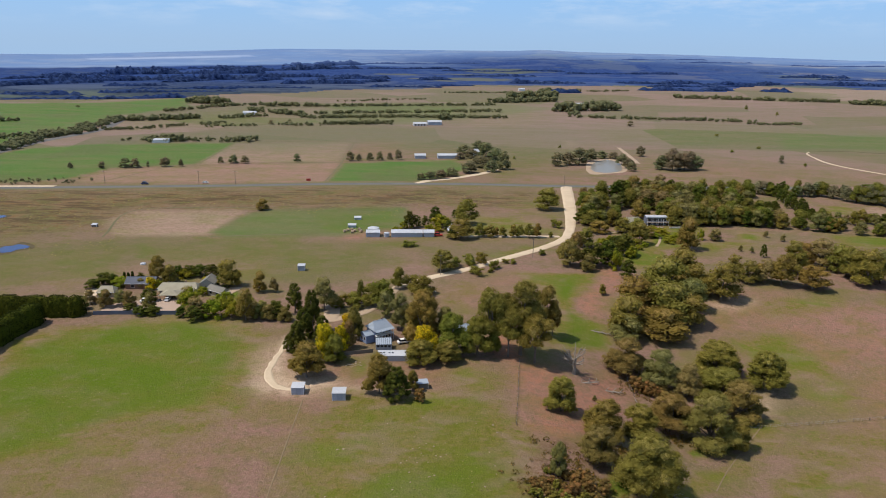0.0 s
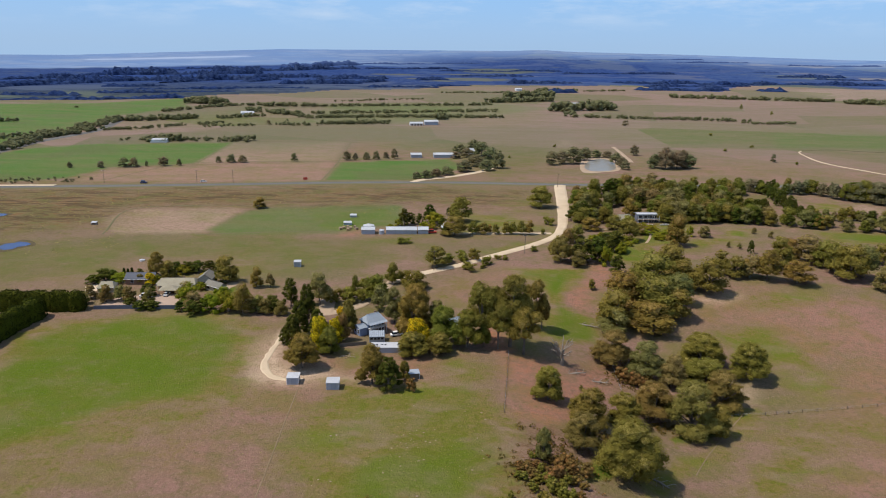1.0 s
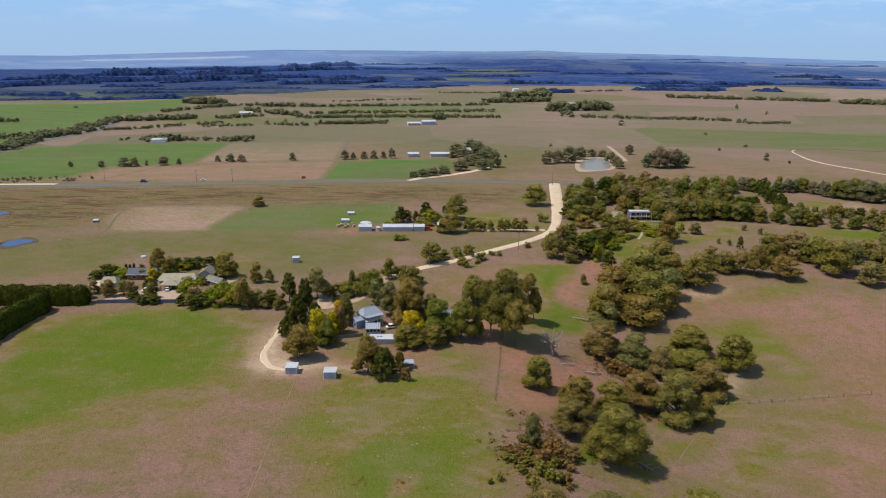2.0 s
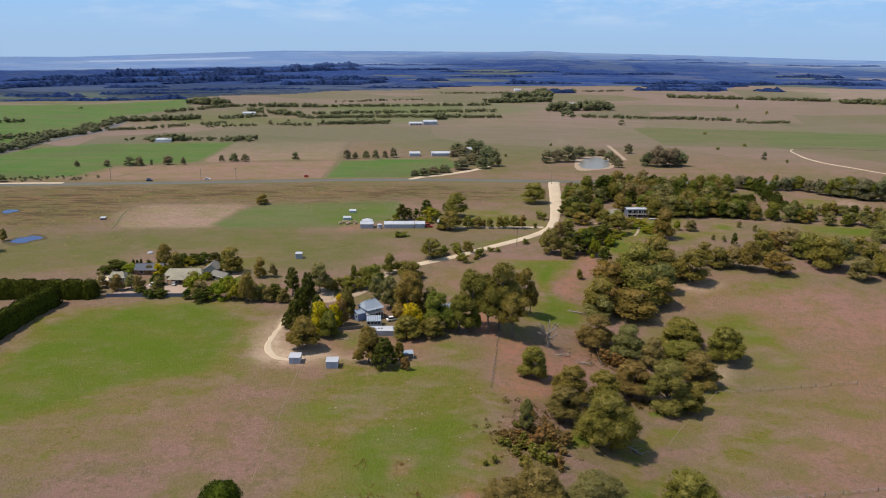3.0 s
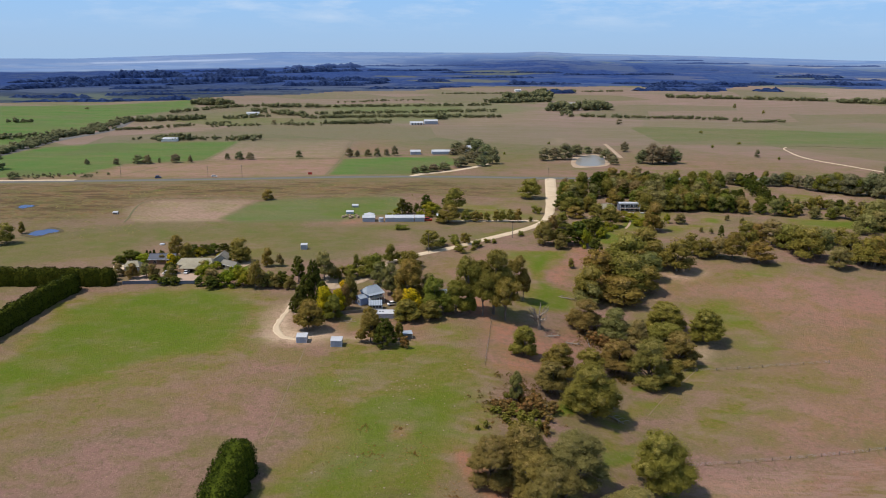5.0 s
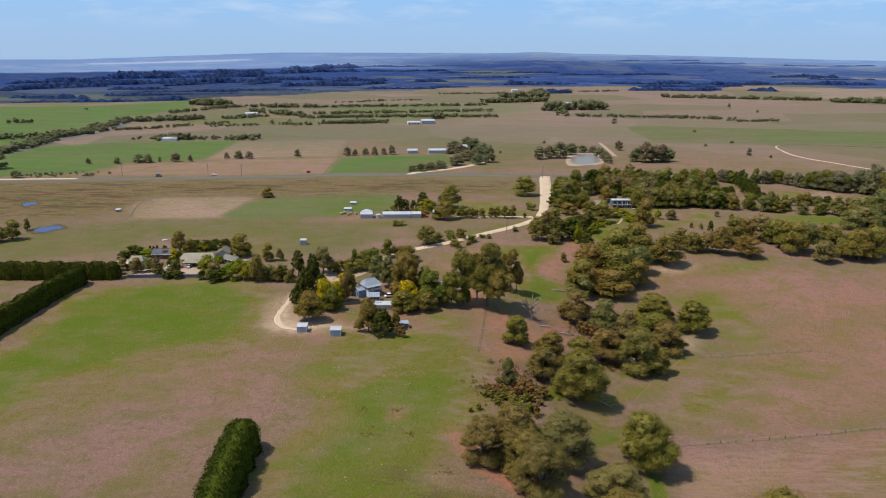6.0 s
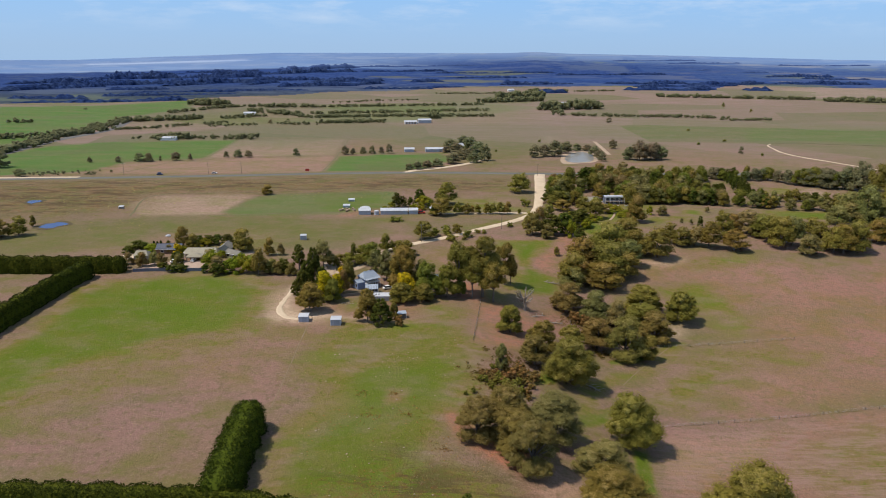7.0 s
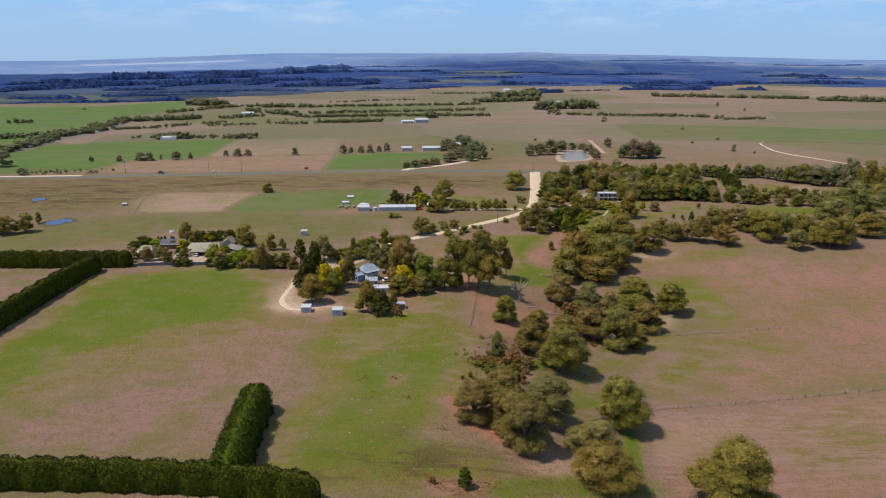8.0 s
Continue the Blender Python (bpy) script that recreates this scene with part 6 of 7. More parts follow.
        mesh_object("stem", verts, fs, BARK, root)


hedge(((-46.0, 118.4), (-45.4, 100.0), (-43.6, 77.5)), 8.5, 9.0, "tall dark green cypress hedge running away across the paddock", 1, 10.0)
hedge(((-111.8, 79.6), (-98.1, 79.2), (-77.8, 79.0), (-57.4, 78.2), (-36.9, 76.5), (-22.0, 72.6)), 6.8, 6.2, "tall dark green cypress hedge along the near paddock edge", 2, 10.0)
hedge(((-215.0, 255.5), (-198.0, 255.6), (-173.0, 256.0), (-141.5, 257.5)), 7.6, 6.5, "tall dark cypress hedge beside the low homestead", 3, 6.0)
hedge(((-154.0, 250.5), (-156.3, 235.0), (-157.0, 210.0), (-157.3, 182.0), (-157.5, 157.0)), 8.0, 6.4, "tall dark cypress hedge along the green paddock", 4, 6.0)


# ---- buildings ----
def gable(name, x, y, rz, width, depth, wall, rise, walls, roof, label, category="house", group="", eave=0.35, windows=(), doors=(), along=True, hip=0.0, gutter=True):
    """A building whose front edge is centred at (x, y). along: the ridge runs with the front. windows: (across, up, wide, high) on the front."""
    ob = thing(name, x, y, rz, label, category, group)
    half = width / 2
    bm = bmesh.new()
    if along:
        ends = [((-half, 0), (-half, depth / 2), (-half, depth)), ((half, 0), (half, depth / 2), (half, depth))]
    else:
        ends = [((-half, 0), (0, 0), (half, 0)), ((-half, depth), (0, depth), (half, depth))]
    peak = wall + rise * (0.0 if hip else 1.0)
    loops = []
    for e in ends:
        low = [bm.verts.new((*e[0], -0.4)), bm.verts.new((*e[2], -0.4))]
        top = [bm.verts.new((*e[2], wall)), bm.verts.new((*e[1], max(peak, wall + 0.01) - 0.05)), bm.verts.new((*e[0], wall))]
        loops.append(low + top)
        bm.faces.new(low + top)
    (a, b) = loops
    for i, j in ((0, 4), (1, 2), (0, 1)):
        bm.faces.new((a[i], b[i], b[j], a[j]))
    part("wall", bm, walls, ob)
    drop = eave * rise / ((depth if along else width) / 2)
    z0, z1 = wall - drop, wall + rise
    for sgn in (0, 1):
        bm = bmesh.new()
        if along:
            e, m = (-eave if sgn == 0 else depth + eave), depth / 2
            c = [(-half - eave, e, z0 + 0.08), (half + eave, e, z0 + 0.08), (half + eave - hip * width / 2, m, z1 + 0.08), (-half - eave + hip * width / 2, m, z1 + 0.08)]
        else:
            e, m = (-half - eave if sgn == 0 else half + eave), 0
            c = [(e, -eave, z0 + 0.08), (e, depth + eave, z0 + 0.08), (m, depth + eave - hip * depth / 2, z1 + 0.08), (m, -eave + hip * depth / 2, z1 + 0.08)]
        part("roof", slab(bm, c, 0.1), roof, ob)
    if hip:
        for sgn in (-1, 1):
            if along:
                c = [(sgn * (half + eave), -eave, z0 + 0.08), (sgn * (half + eave), depth + eave, z0 + 0.08), (sgn * (half + eave - hip * width / 2), depth / 2, z1 + 0.08)]
            else:
                e = -eave if sgn < 0 else depth + eave
                c = [(-half - eave, e, z0 + 0.08), (half + eave, e, z0 + 0.08), (0, e - sgn * hip * depth / 2, z1 + 0.08)]
            part("roof", slab(bmesh.new(), c, 0.1), roof, ob)
    ridge = boxed(-half - eave + hip * width / 2, half + eave - hip * width / 2, depth / 2 - 0.12, depth / 2 + 0.12, z1 + 0.05, z1 + 0.15) if along else \
        boxed(-0.12, 0.12, -eave + hip * depth / 2, depth + eave - hip * depth / 2, z1 + 0.05, z1 + 0.15)
    part("ridge_cap", ridge, roof, ob)
    if gutter and along:
        part("gutter", boxed(-half - eave, half + eave, -eave - 0.12, -eave + 0.02, z0 - 0.1, z0 + 0.05), PAINT_WHITE, ob)
    for wx, wz, ww, wh in windows:
        w = part("window", boxed(wx - ww / 2 - 0.08, wx + ww / 2 + 0.08, -0.06, 0.04, wz - 0.08, wz + wh + 0.08), PAINT_WHITE, ob, "white window frame")
        part("pane", boxed(wx - ww / 2, wx + ww / 2, -0.075, -0.02, wz, wz + wh), GLASS, w)
    for wx, ww, wh in doors:
        part("door", boxed(wx - ww / 2, wx + ww / 2, -0.06, 0.05, 0.0, wh), TIMBER, ob)
    return ob


def lean_shed(name, x, y, rz, width, depth, front, back, walls, roof, label, group="", vents=(), category="shed", door=None):
    """A small sheet-metal shed with a single-pitch roof, trims at its corners and a roller door."""
    ob = thing(name, x, y, rz, label, category, group)
    h = width / 2
    bm = bmesh.new()
    low = [bm.verts.new(p) for p in ((-h, 0, -0.3), (h, 0, -0.3), (h, depth, -0.3), (-h, depth, -0.3))]
    top = [bm.verts.new(p) for p in ((-h, 0, front), (h, 0, front), (h, depth, back), (-h, depth, back))]
    for i in range(4):
        bm.faces.new((low[i], low[(i + 1) % 4], top[(i + 1) % 4], top[i]))
    bm.faces.new(top)
    part("wall", bm, walls, ob)
    slope = (back - front) / depth
    roof_part = part("roof", slab(bmesh.new(), [(-h - 0.15, -0.2, front + 0.1 - 0.2 * slope), (h + 0.15, -0.2, front + 0.1 - 0.2 * slope),
                                                (h + 0.15, depth + 0.15, back + 0.1), (-h - 0.15, depth + 0.15, back + 0.1)], 0.09), roof, ob)
    for sx in (-h, h):
        part("corner_trim", boxed(sx - 0.06, sx + 0.06, -0.05, 0.06, 0, front), PAINT_WHITE, ob)
    if door:
        part("door", boxed(door[0] - door[1] / 2, door[0] + door[1] / 2, -0.05, 0.03, 0.02, door[2]), DOOR_STEEL, ob, "grey roller door")
    for vx, vy, vw in vents:
        vz = front + slope * vy
        part("skylight", boxed(vx - vw / 2, vx + vw / 2, vy - vw / 2, vy + vw / 2, vz + 0.05, vz + 0.2), GLASS, roof_part, "dark roof skylight")
    return ob


def verandah(ob, x0, x1, y0, y1, z, posts, roof, rail=True):
    part("verandah_roof", slab(bmesh.new(), [(x0 - 0.2, y0 - 0.2, z), (x1 + 0.2, y0 - 0.2, z), (x1 + 0.2, y1, z + 0.5), (x0 - 0.2, y1, z + 0.5)], 0.08), roof, ob)
    for i in range(posts):
        px = x0 + (x1 - x0) * i / (posts - 1)
        part("post", boxed(px - 0.07, px + 0.07, y0, y0 + 0.14, -0.3, z - 0.05), PAINT_WHITE, ob)


# the farmhouse and its yard
farmhouse = gable("farmhouse", -25.0, 238.6, 38, 7.0, 5.2, 4.8, 2.0, WALL_BLUE, ROOF_GREY, "two-storey blue weatherboard farmhouse with a grey hipped sheet roof", "house", eave=0.5, hip=0.42,
                  windows=((-2.6, 0.8, 0.9, 1.3), (-1.4, 0.8, 0.9, 1.3), (1.4, 0.8, 0.9, 1.3), (2.6, 0.8, 0.9, 1.3), (-2.6, 3.0, 0.9, 1.3), (-1.0, 3.1, 0.9, 1.3), (1.0, 3.1, 0.9, 1.3), (2.6, 3.0, 0.9, 1.3)), doors=((0, 0.9, 2.1),))
part("balcony_deck", boxed(-3.5, 3.5, -1.5, -0.02, 2.5, 2.65), PAINT_WHITE, farmhouse)
for i in range(7):
    part("balcony_post", boxed(-3.5 + i * 1.145, -3.37 + i * 1.145, -1.5, -1.37, -0.4, 4.55), PAINT_WHITE, farmhouse)
for i in range(3):
    part("balcony_rail", boxed(-3.5, 3.5, -1.48, -1.40, 2.85 + i * 0.32, 2.92 + i * 0.32), PAINT_WHITE, farmhouse)
part("verandah_roof", slab(bmesh.new(), [(-3.8, -1.8, 4.25), (3.8, -1.8, 4.25), (3.8, -0.45, 4.60), (-3.8, -0.45, 4.60)], 0.08), ROOF_GREY, farmhouse)
part("chimney", boxed(1.2, 1.8, 2.9, 3.5, 4.8, 7.4), BRICK, farmhouse)
part("wing_wall", boxed(-6.6, -3.52, 0.6, 4.8, -0.4, 3.0), WALL_BLUE, farmhouse, "blue side wing")
for side, low in ((-1, 0.3), (1, 5.1)):
    part("wing_roof", slab(bmesh.new(), [(-7.0, low, 3.0), (-3.52, low, 3.0), (-3.52, 2.7, 4.1), (-7.0, 2.7, 4.1)], 0.1), ROOF_GREY, farmhouse)
wing_gable = bmesh.new()
wing_gable.faces.new([wing_gable.verts.new(c) for c in ((-6.62, 0.6, 3.0), (-6.62, 4.8, 3.0), (-6.62, 2.7, 3.98))])
part("wing_gable", wing_gable, WALL_BLUE, farmhouse)
for wy in (1.3, 3.0):
    w = part("window", boxed(-6.68, -6.58, wy - 0.08, wy + 1.0, 0.9, 2.3), PAINT_WHITE, farmhouse, "white window frame")
    part("pane", boxed(-6.70, -6.6, wy, wy + 0.92, 0.98, 2.22), GLASS, w)
lean_shed("long_shed", -19.9, 221.2, 3, 10.6, 4.0, 1.9, 2.1, WALL_STEEL, ROOF_WHITE, "long low white-roofed shed with skylights beside the farmhouse",
          vents=((-4.4, 2.1, 0.6), (-3.3, 2.1, 0.6), (-1.5, 2.1, 0.6), (-0.4, 2.1, 0.6), (3.9, 2.3, 0.6)))
glasshouse = lean_shed("glasshouse", -24.0, 230.2, 6, 5.4, 3.4, 2.0, 2.9, WALL_STEEL, GLASS, "small lean-to glasshouse with a striped glass roof")
for i in range(8):
    part("roof_strip", slab(bmesh.new(), [(-2.75 + i * 0.68, -0.2, 2.12), (-2.15 + i * 0.68, -0.2, 2.12), (-2.15 + i * 0.68, 3.5, 3.10), (-2.75 + i * 0.68, 3.5, 3.10)], 0.05), ROOF_GREY, glasshouse)
for i in range(4):
    part("glazing", boxed(-2.4 + i * 1.25, -1.45 + i * 1.25, -0.05, 0.02, 1.0, 1.75), GLASS, glasshouse)
lean_shed("farm_shed", -46.7, 196.0, 3, 3.6, 3.6, 2.2, 2.35, WALL_STEEL, ROOF_WHITE, "small grey steel shed with a white roof by the dirt track", "twin sheds", door=(0.3, 1.6, 1.95))
lean_shed("farm_shed", -33.9, 192.9, 3, 3.8, 3.6, 2.3, 2.45, WALL_STEEL, ROOF_WHITE, "small grey steel shed with a white roof on open grass", "twin sheds", door=(0.3, 1.7, 2.0))
lean_shed("garden_hut", -9.5, 201.4, 12, 3.4, 2.6, 1.9, 2.1, TIMBER, ROOF_GREY, "small weathered hut half hidden by a tree")
gable("outbuilding", 4.5, 243.5, 30, 5.5, 4.5, 2.8, 1.4, WALL_BLUE, ROOF_GREY, "small blue-grey outbuilding among trees", "house")

# the low homestead
homestead = gable("homestead", -114.6, 283.6, 3, 15.0, 5.6, 2.7, 1.25, WALL_CREAM, ROOF_TAN, "low cream homestead with a broad tan roof", "house", eave=0.8, hip=0.18,
                  windows=((-5.4, 0.8, 1.5, 1.3), (-2.6, 0.8, 1.5, 1.3), (2.6, 0.8, 1.5, 1.3), (5.4, 0.8, 1.2, 1.3)), doors=((0.0, 1.0, 2.1),))
verandah(homestead, -7.2, 7.2, -2.4, -0.02, 2.15, 7, ROOF_TAN)
part("chimney", boxed(2.2, 2.8, 3.3, 3.9, 2.6, 4.6), BRICK, homestead)
carport = thing("carport", -114.9, 274.9, 3, "open carport with a tan pyramid roof on timber posts", "carport")
for k, corner in enumerate((((-4.0, -0.4), (4.0, -0.4)), ((4.0, -0.4), (4.0, 5.6)), ((4.0, 5.6), (-4.0, 5.6)), ((-4.0, 5.6), (-4.0, -0.4)))):
    tip = ((-0.8, 2.6, 3.7), (0.8, 2.6, 3.7))
    (ax, ay), (bx, by) = corner
    peak = (tip[1], tip[0]) if k == 0 else (tip[1],) if k == 1 else (tip[0], tip[1]) if k == 2 else (tip[0],)
    part("roof", slab(bmesh.new(), [(ax, ay, 2.35), (bx, by, 2.35), *peak], 0.1), ROOF_TAN, carport)
for px, py in ((-3.6, 0.0), (0.0, 0.0), (3.6, 0.0), (-3.6, 5.2), (3.6, 5.2)):
    part("post", boxed(px - 0.09, px + 0.09, py - 0.09, py + 0.09, -0.3, 2.3), TIMBER, carport)
part("back_wall", boxed(-3.6, 3.6, 5.15, 5.3, -0.3, 2.3), BRICK, carport)
gable("homestead_wing", -103.6, 287.5, 3, 6.0, 7.5, 3.4, 1.9, WALL_CREAM, ROOF_WING, "cream gabled wing with a grey-tan roof", "house", along=False, windows=((0, 0.8, 1.8, 1.3),))
gable("garden_wing", -98.6, 281.2, -32, 8.5, 4.4, 2.6, 1.2, WALL_CREAM, ROOF_WING, "low garden wing with a weathered grey-tan roof", "house", eave=0.5, windows=((-2.2, 0.8, 1.4, 1.2), (1.6, 0.8, 1.4, 1.2)))
lean_shed("pergola", -94.6, 279.2, -32, 4.2, 2.6, 2.2, 2.5, TIMBER, ROOF_TAN, "tan-roofed pergola beside the homestead", category="pergola")
gable("cottage", -132.4, 288.4, 3, 12.0, 7.0, 2.6, 1.8, BRICK, ROOF_DARK, "brick cottage with a slate-grey roof", "house", windows=((-3, 0.8, 1.4, 1.2), (3, 0.8, 1.4, 1.2)))
gable("cottage", -142.0, 277.6, 8, 6.4, 5.4, 2.3, 1.7, WALL_CREAM, ROOF_TAN, "small cream cottage with a weathered tan roof", "house", hip=0.4, windows=((-1.5, 0.8, 1.2, 1.2), (1.8, 0.8, 1.2, 1.2)))

# the old farm sheds
gable("machinery_shed", -43.7, 380.8, 4, 7.4, 6.0, 2.6, 0.9, WALL_STEEL, ROOF_WHITE, "blue-grey steel machinery shed", "shed", "old farm sheds", eave=0.15)
gable("machinery_shed", -25.3, 382.1, 4, 17.0, 6.5, 2.5, 1.0, WALL_STEEL, ROOF_WHITE, "long blue-grey steel machinery shed", "shed", "old farm sheds", eave=0.15, doors=())
gable("machinery_shed", -13.3, 383.0, 4, 5.8, 6.0, 2.6, 0.9, WALL_STEEL, ROOF_WHITE, "short blue-grey steel machinery shed", "shed", "old farm sheds", eave=0.15)
gable("cream_barn", -0.5, 385.1, 4, 4.2, 6.0, 3.4, 2.2, WALL_CREAM, ROOF_WHITE, "tall cream gabled barn end", "barn", along=False)
lean_shed("stock_shelter", -57.9, 401.4, 4, 4.5, 2.5, 1.3, 1.8, WALL_STEEL, ROOF_WHITE, "low white-roofed stock shelter", "stock shelters")
lean_shed("stock_shelter", -57.1, 421.0, 4, 4.0, 2.2, 1.2, 1.7, WALL_STEEL, ROOF_WHITE, "low white-roofed stock shelter on green grass", "stock shelters")
lean_shed("pump_shed", -70.1, 317.7, 4, 3.1, 3.0, 2.4, 2.6, WALL_STEEL, ROOF_WHITE, "lone pale pump shed in the open paddock")
lean_shed("hay_shelter", -201.6, 392.1, 4, 2.8, 2.2, 1.2, 1.6, TIMBER, ROOF_WHITE, "dark low shelter with a white roof")
# the hillside house
hill_house = gable("hillside_house", 121.1, 421.4, 4, 12.0, 5.5, 4.6, 0.6, FENCE_SHEET, ROOF_WHITE, "two-storey white house with dark glass walls", "house", eave=0.5,
                   windows=((-4.4, 2.3, 2.5, 1.9), (-1.45, 2.3, 2.5, 1.9), (1.5, 2.3, 2.5, 1.9), (4.4, 2.3, 2.5, 1.9), (-4.4, 0.2, 2.5, 1.4), (-1.45, 0.2, 2.5, 1.4), (1.5, 0.2, 2.5, 1.4), (4.4, 0.2, 2.5, 1.4)))
part("deck", boxed(-6.5, 6.5, -3.0, -0.1, 1.85, 2.0), TIMBER, hill_house)
part("parapet", boxed(-6.6, 6.6, -0.62, -0.52, 4.55, 5.1), PAINT_WHITE, hill_house, "white roof fascia")
for px in (-6.4, -3.2, 0.0, 3.2, 6.4):
    part("post", boxed(px - 0.08, px + 0.08, -3.0, -2.84, -0.3, 4.5), PAINT_WHITE, hill_house)
part("balustrade", boxed(-6.5, 6.5, -3.0, -2.94, 2.85, 2.95), PAINT_WHITE, hill_house, "white balcony rail")
for wx, wy, wz, ww in ((-16.0, -6.0, 12, 9.0), (-4.0, -9.0, -4, 10.0), (9.0, -8.0, 6, 7.0)):
    low_wall = thing("garden_wall", 121.1 + wx, 421.4 + wy, wz, "low pale stone garden wall", "wall", "garden walls")
    part("wall", boxed(-ww / 2, ww / 2, -0.2, 0.2, -0.3, 0.7), WALL_CREAM, low_wall)
    part("coping", boxed(-ww / 2 - 0.1, ww / 2 + 0.1, -0.3, 0.3, 0.7, 0.82), PAINT_WHITE, low_wall)
lean_shed("water_tank_shed", 132.3, 428.5, 5, 3.2, 3.0, 2.6, 2.8, PAINT_WHITE, ROOF_WHITE, "small white box shed beside the hillside house")
gable("hillside_cottage", 106.5, 415.0, 10, 11.0, 7.0, 2.6, 2.6, BRICK, ROOF_TAN, "brown cottage with a steep tan roof among trees", "house", hip=0.4)
# far farms
gable("far_barn", -30.6, 679.5, 7, 10.0, 8.0, 3.0, 1.2, WALL_STEEL, ROOF_WHITE, "far white-roofed barn behind a green paddock", "barn", "far barns")
gable("far_barn", -3.4, 682.8, 7, 21.5, 9.0, 3.0, 1.2, WALL_STEEL, ROOF_WHITE, "long far white-roofed barn behind a green paddock", "barn", "far barns")
gable("far_barn", -310.6, 766.0, 7, 17.0, 8.0, 3.0, 1.2, PAINT_WHITE, ROOF_WHITE, "low white far barn sheltered by trees", "barn", "far barns")
gable("far_house", 22.5, 705.0, 30, 8.0, 7.0, 4.0, 2.2, PAINT_WHITE, ROOF_WHITE, "far white house among eucalypts", "house")
gable("far_barn", -43.7, 976.9, 9, 17.5, 10.0, 3.0, 1.4, PAINT_WHITE, ROOF_WHITE, "far white barn with open bays", "barn", "far barns", doors=((-6, 2.4, 2.2), (-2, 2.4, 2.2), (2, 2.4, 2.2), (6, 2.4, 2.2)))
gable("far_barn", -23.9, 987.2, 9, 18.5, 12.0, 4.5, 1.6, WALL_STEEL, ROOF_WHITE, "far blue-grey barn with a white roof", "barn", "far barns")
gable("far_barn", -304.3, 1094.1, 10, 18.9, 12.0, 3.0, 1.6, PAINT_WHITE, ROOF_WHITE, "far white barn beside a tree belt", "barn", "far barns")
gable("far_house", 170.3, 1815.1, 15, 15.0, 10.0, 4.0, 2.0, PAINT_WHITE, ROOF_WHITE, "far white homestead in a wood", "house")
gable("far_house", 235.7, 1363.8, 12, 18.8, 12.0, 3.5, 1.8, PAINT_WHITE, ROOF_WHITE, "far white house among dark trees", "house")


def sheet_fence(points, h, material, label):
    """A solid fence: panel by panel between posts, with a rail on top."""
    root = thing("panel_fence", *points[0], 0, label, "fence")
    base = Vector(root.matrix_world.translation)
    line = spread(points, 2.4)
    for (ax, ay), (bx, by) in zip(line, line[1:]):
        a, b = Vector((ax, ay, height(ax, ay))) - base, Vector((bx, by, height(bx, by))) - base
        d = (b - a).normalized()
        n = Vector((-d.y, d.x, 0)) * 0.03
        for name, s, e, lo, hi, k, mat in (("panel", a, b, -0.2, h, 1.0, material), ("post", a - d * 0.05, a + d * 0.05, -0.3, h + 0.06, 1.8, material), ("rail", a, b, h, h + 0.07, 1.6, material)):
            verts = [s - n * k + Vector((0, 0, lo)), e - n * k + Vector((0, 0, lo)), e + n * k + Vector((0, 0, lo)), s + n * k + Vector((0, 0, lo))]
            verts += [v + Vector((0, 0, hi - lo)) for v in verts]
            mesh_object(name, verts, [(3, 2, 1, 0), (4, 5, 6, 7), (0, 1, 5, 4), (1, 2, 6, 5), (2, 3, 7, 6), (3, 0, 4, 7)], mat, root)


sheet_fence(((-137.4, 257.5), (-130.3, 258.5), (-117.6, 259.1), (-104.8, 259.8)), 1.5, FENCE_SHEET, "slate-blue panel fence along the homestead yard")
sheet_fence(((-43.2, 223.4), (-34.9, 225.7), (-27.5, 227.9)), 1.2, TIMBER, "brown timber garden fence by the farmhouse")

POST = part("post_mesh_source", boxed(-0.07, 0.07, -0.07, 0.07, -0.3, 1.2), TIMBER, None)
POST_MESH = POST.data
bpy.data.objects.remove(POST)


def wire_fence(points, label, gap=5.0):
    """Timber posts with three thin wires."""
    FENCE_LINES.append(points)
    root = thing("wire_fence", *points[0], 0, label, "fence", "paddock fences")
    base = Vector(root.matrix_world.translation)
    line = spread(points, gap)
    for x, y in line:
        p = new("post", POST_MESH)
        p.parent, p.location = root, Vector((x, y, height(x, y))) - base
    for up in (0.35, 0.7, 1.05):
        verts, faces = [], []
        tube(verts, faces, [tuple(Vector((x, y, height(x, y) + up)) - base) for x, y in line], [0.012] * len(line), 3)
        mesh_object("wire", verts, faces, WALL_STEEL, root)


FENCE_LINES = []


def fence_grass():
    """Uncut grass that grows along the fence lines."""
    rng = np.random.default_rng(77)
    spots = np.concatenate([spread(p, 0.5) for p in FENCE_LINES])
    spots = np.repeat(spots, 3, 0)[rng.uniform(size=len(spots) * 3) < 0.4]
    spots = spots + rng.normal(0, 0.22, spots.shape)
    n = len(spots)
    out = unit(rng.normal(size=(n * 3, 3)))
    out[:, 2] = np.abs(out[:, 2])
    pos = np.repeat(np.stack([spots[:, 0], spots[:, 1], land(spots[:, 0], spots[:, 1])], 1), 3, 0) + out * 0.14
    quads = leaf_cards(rng, pos, out, np.full(n * 3, 0.24))
    k = np.arange(n * 3) * 4
    mesh = bpy.data.meshes.new("fence_line_grass")
    mesh.from_pydata(quads.tolist(), [], np.stack([k, k + 1, k + 2, k + 3], 1).tolist())
    mesh.materials.append(foliage("rank_grass", (0.110, 0.095, 0.035), (0.200, 0.160, 0.060), (0.30, 0.22, 0.10)))
    tagged(new("fence_line_grass", mesh), "rank uncut grass along the fence lines", "grass", kind="stuff")


wire_fence(((22.2, 226.1), (20.0, 204.8), (17.6, 182.8)), "timber post and wire fence between two paddocks")
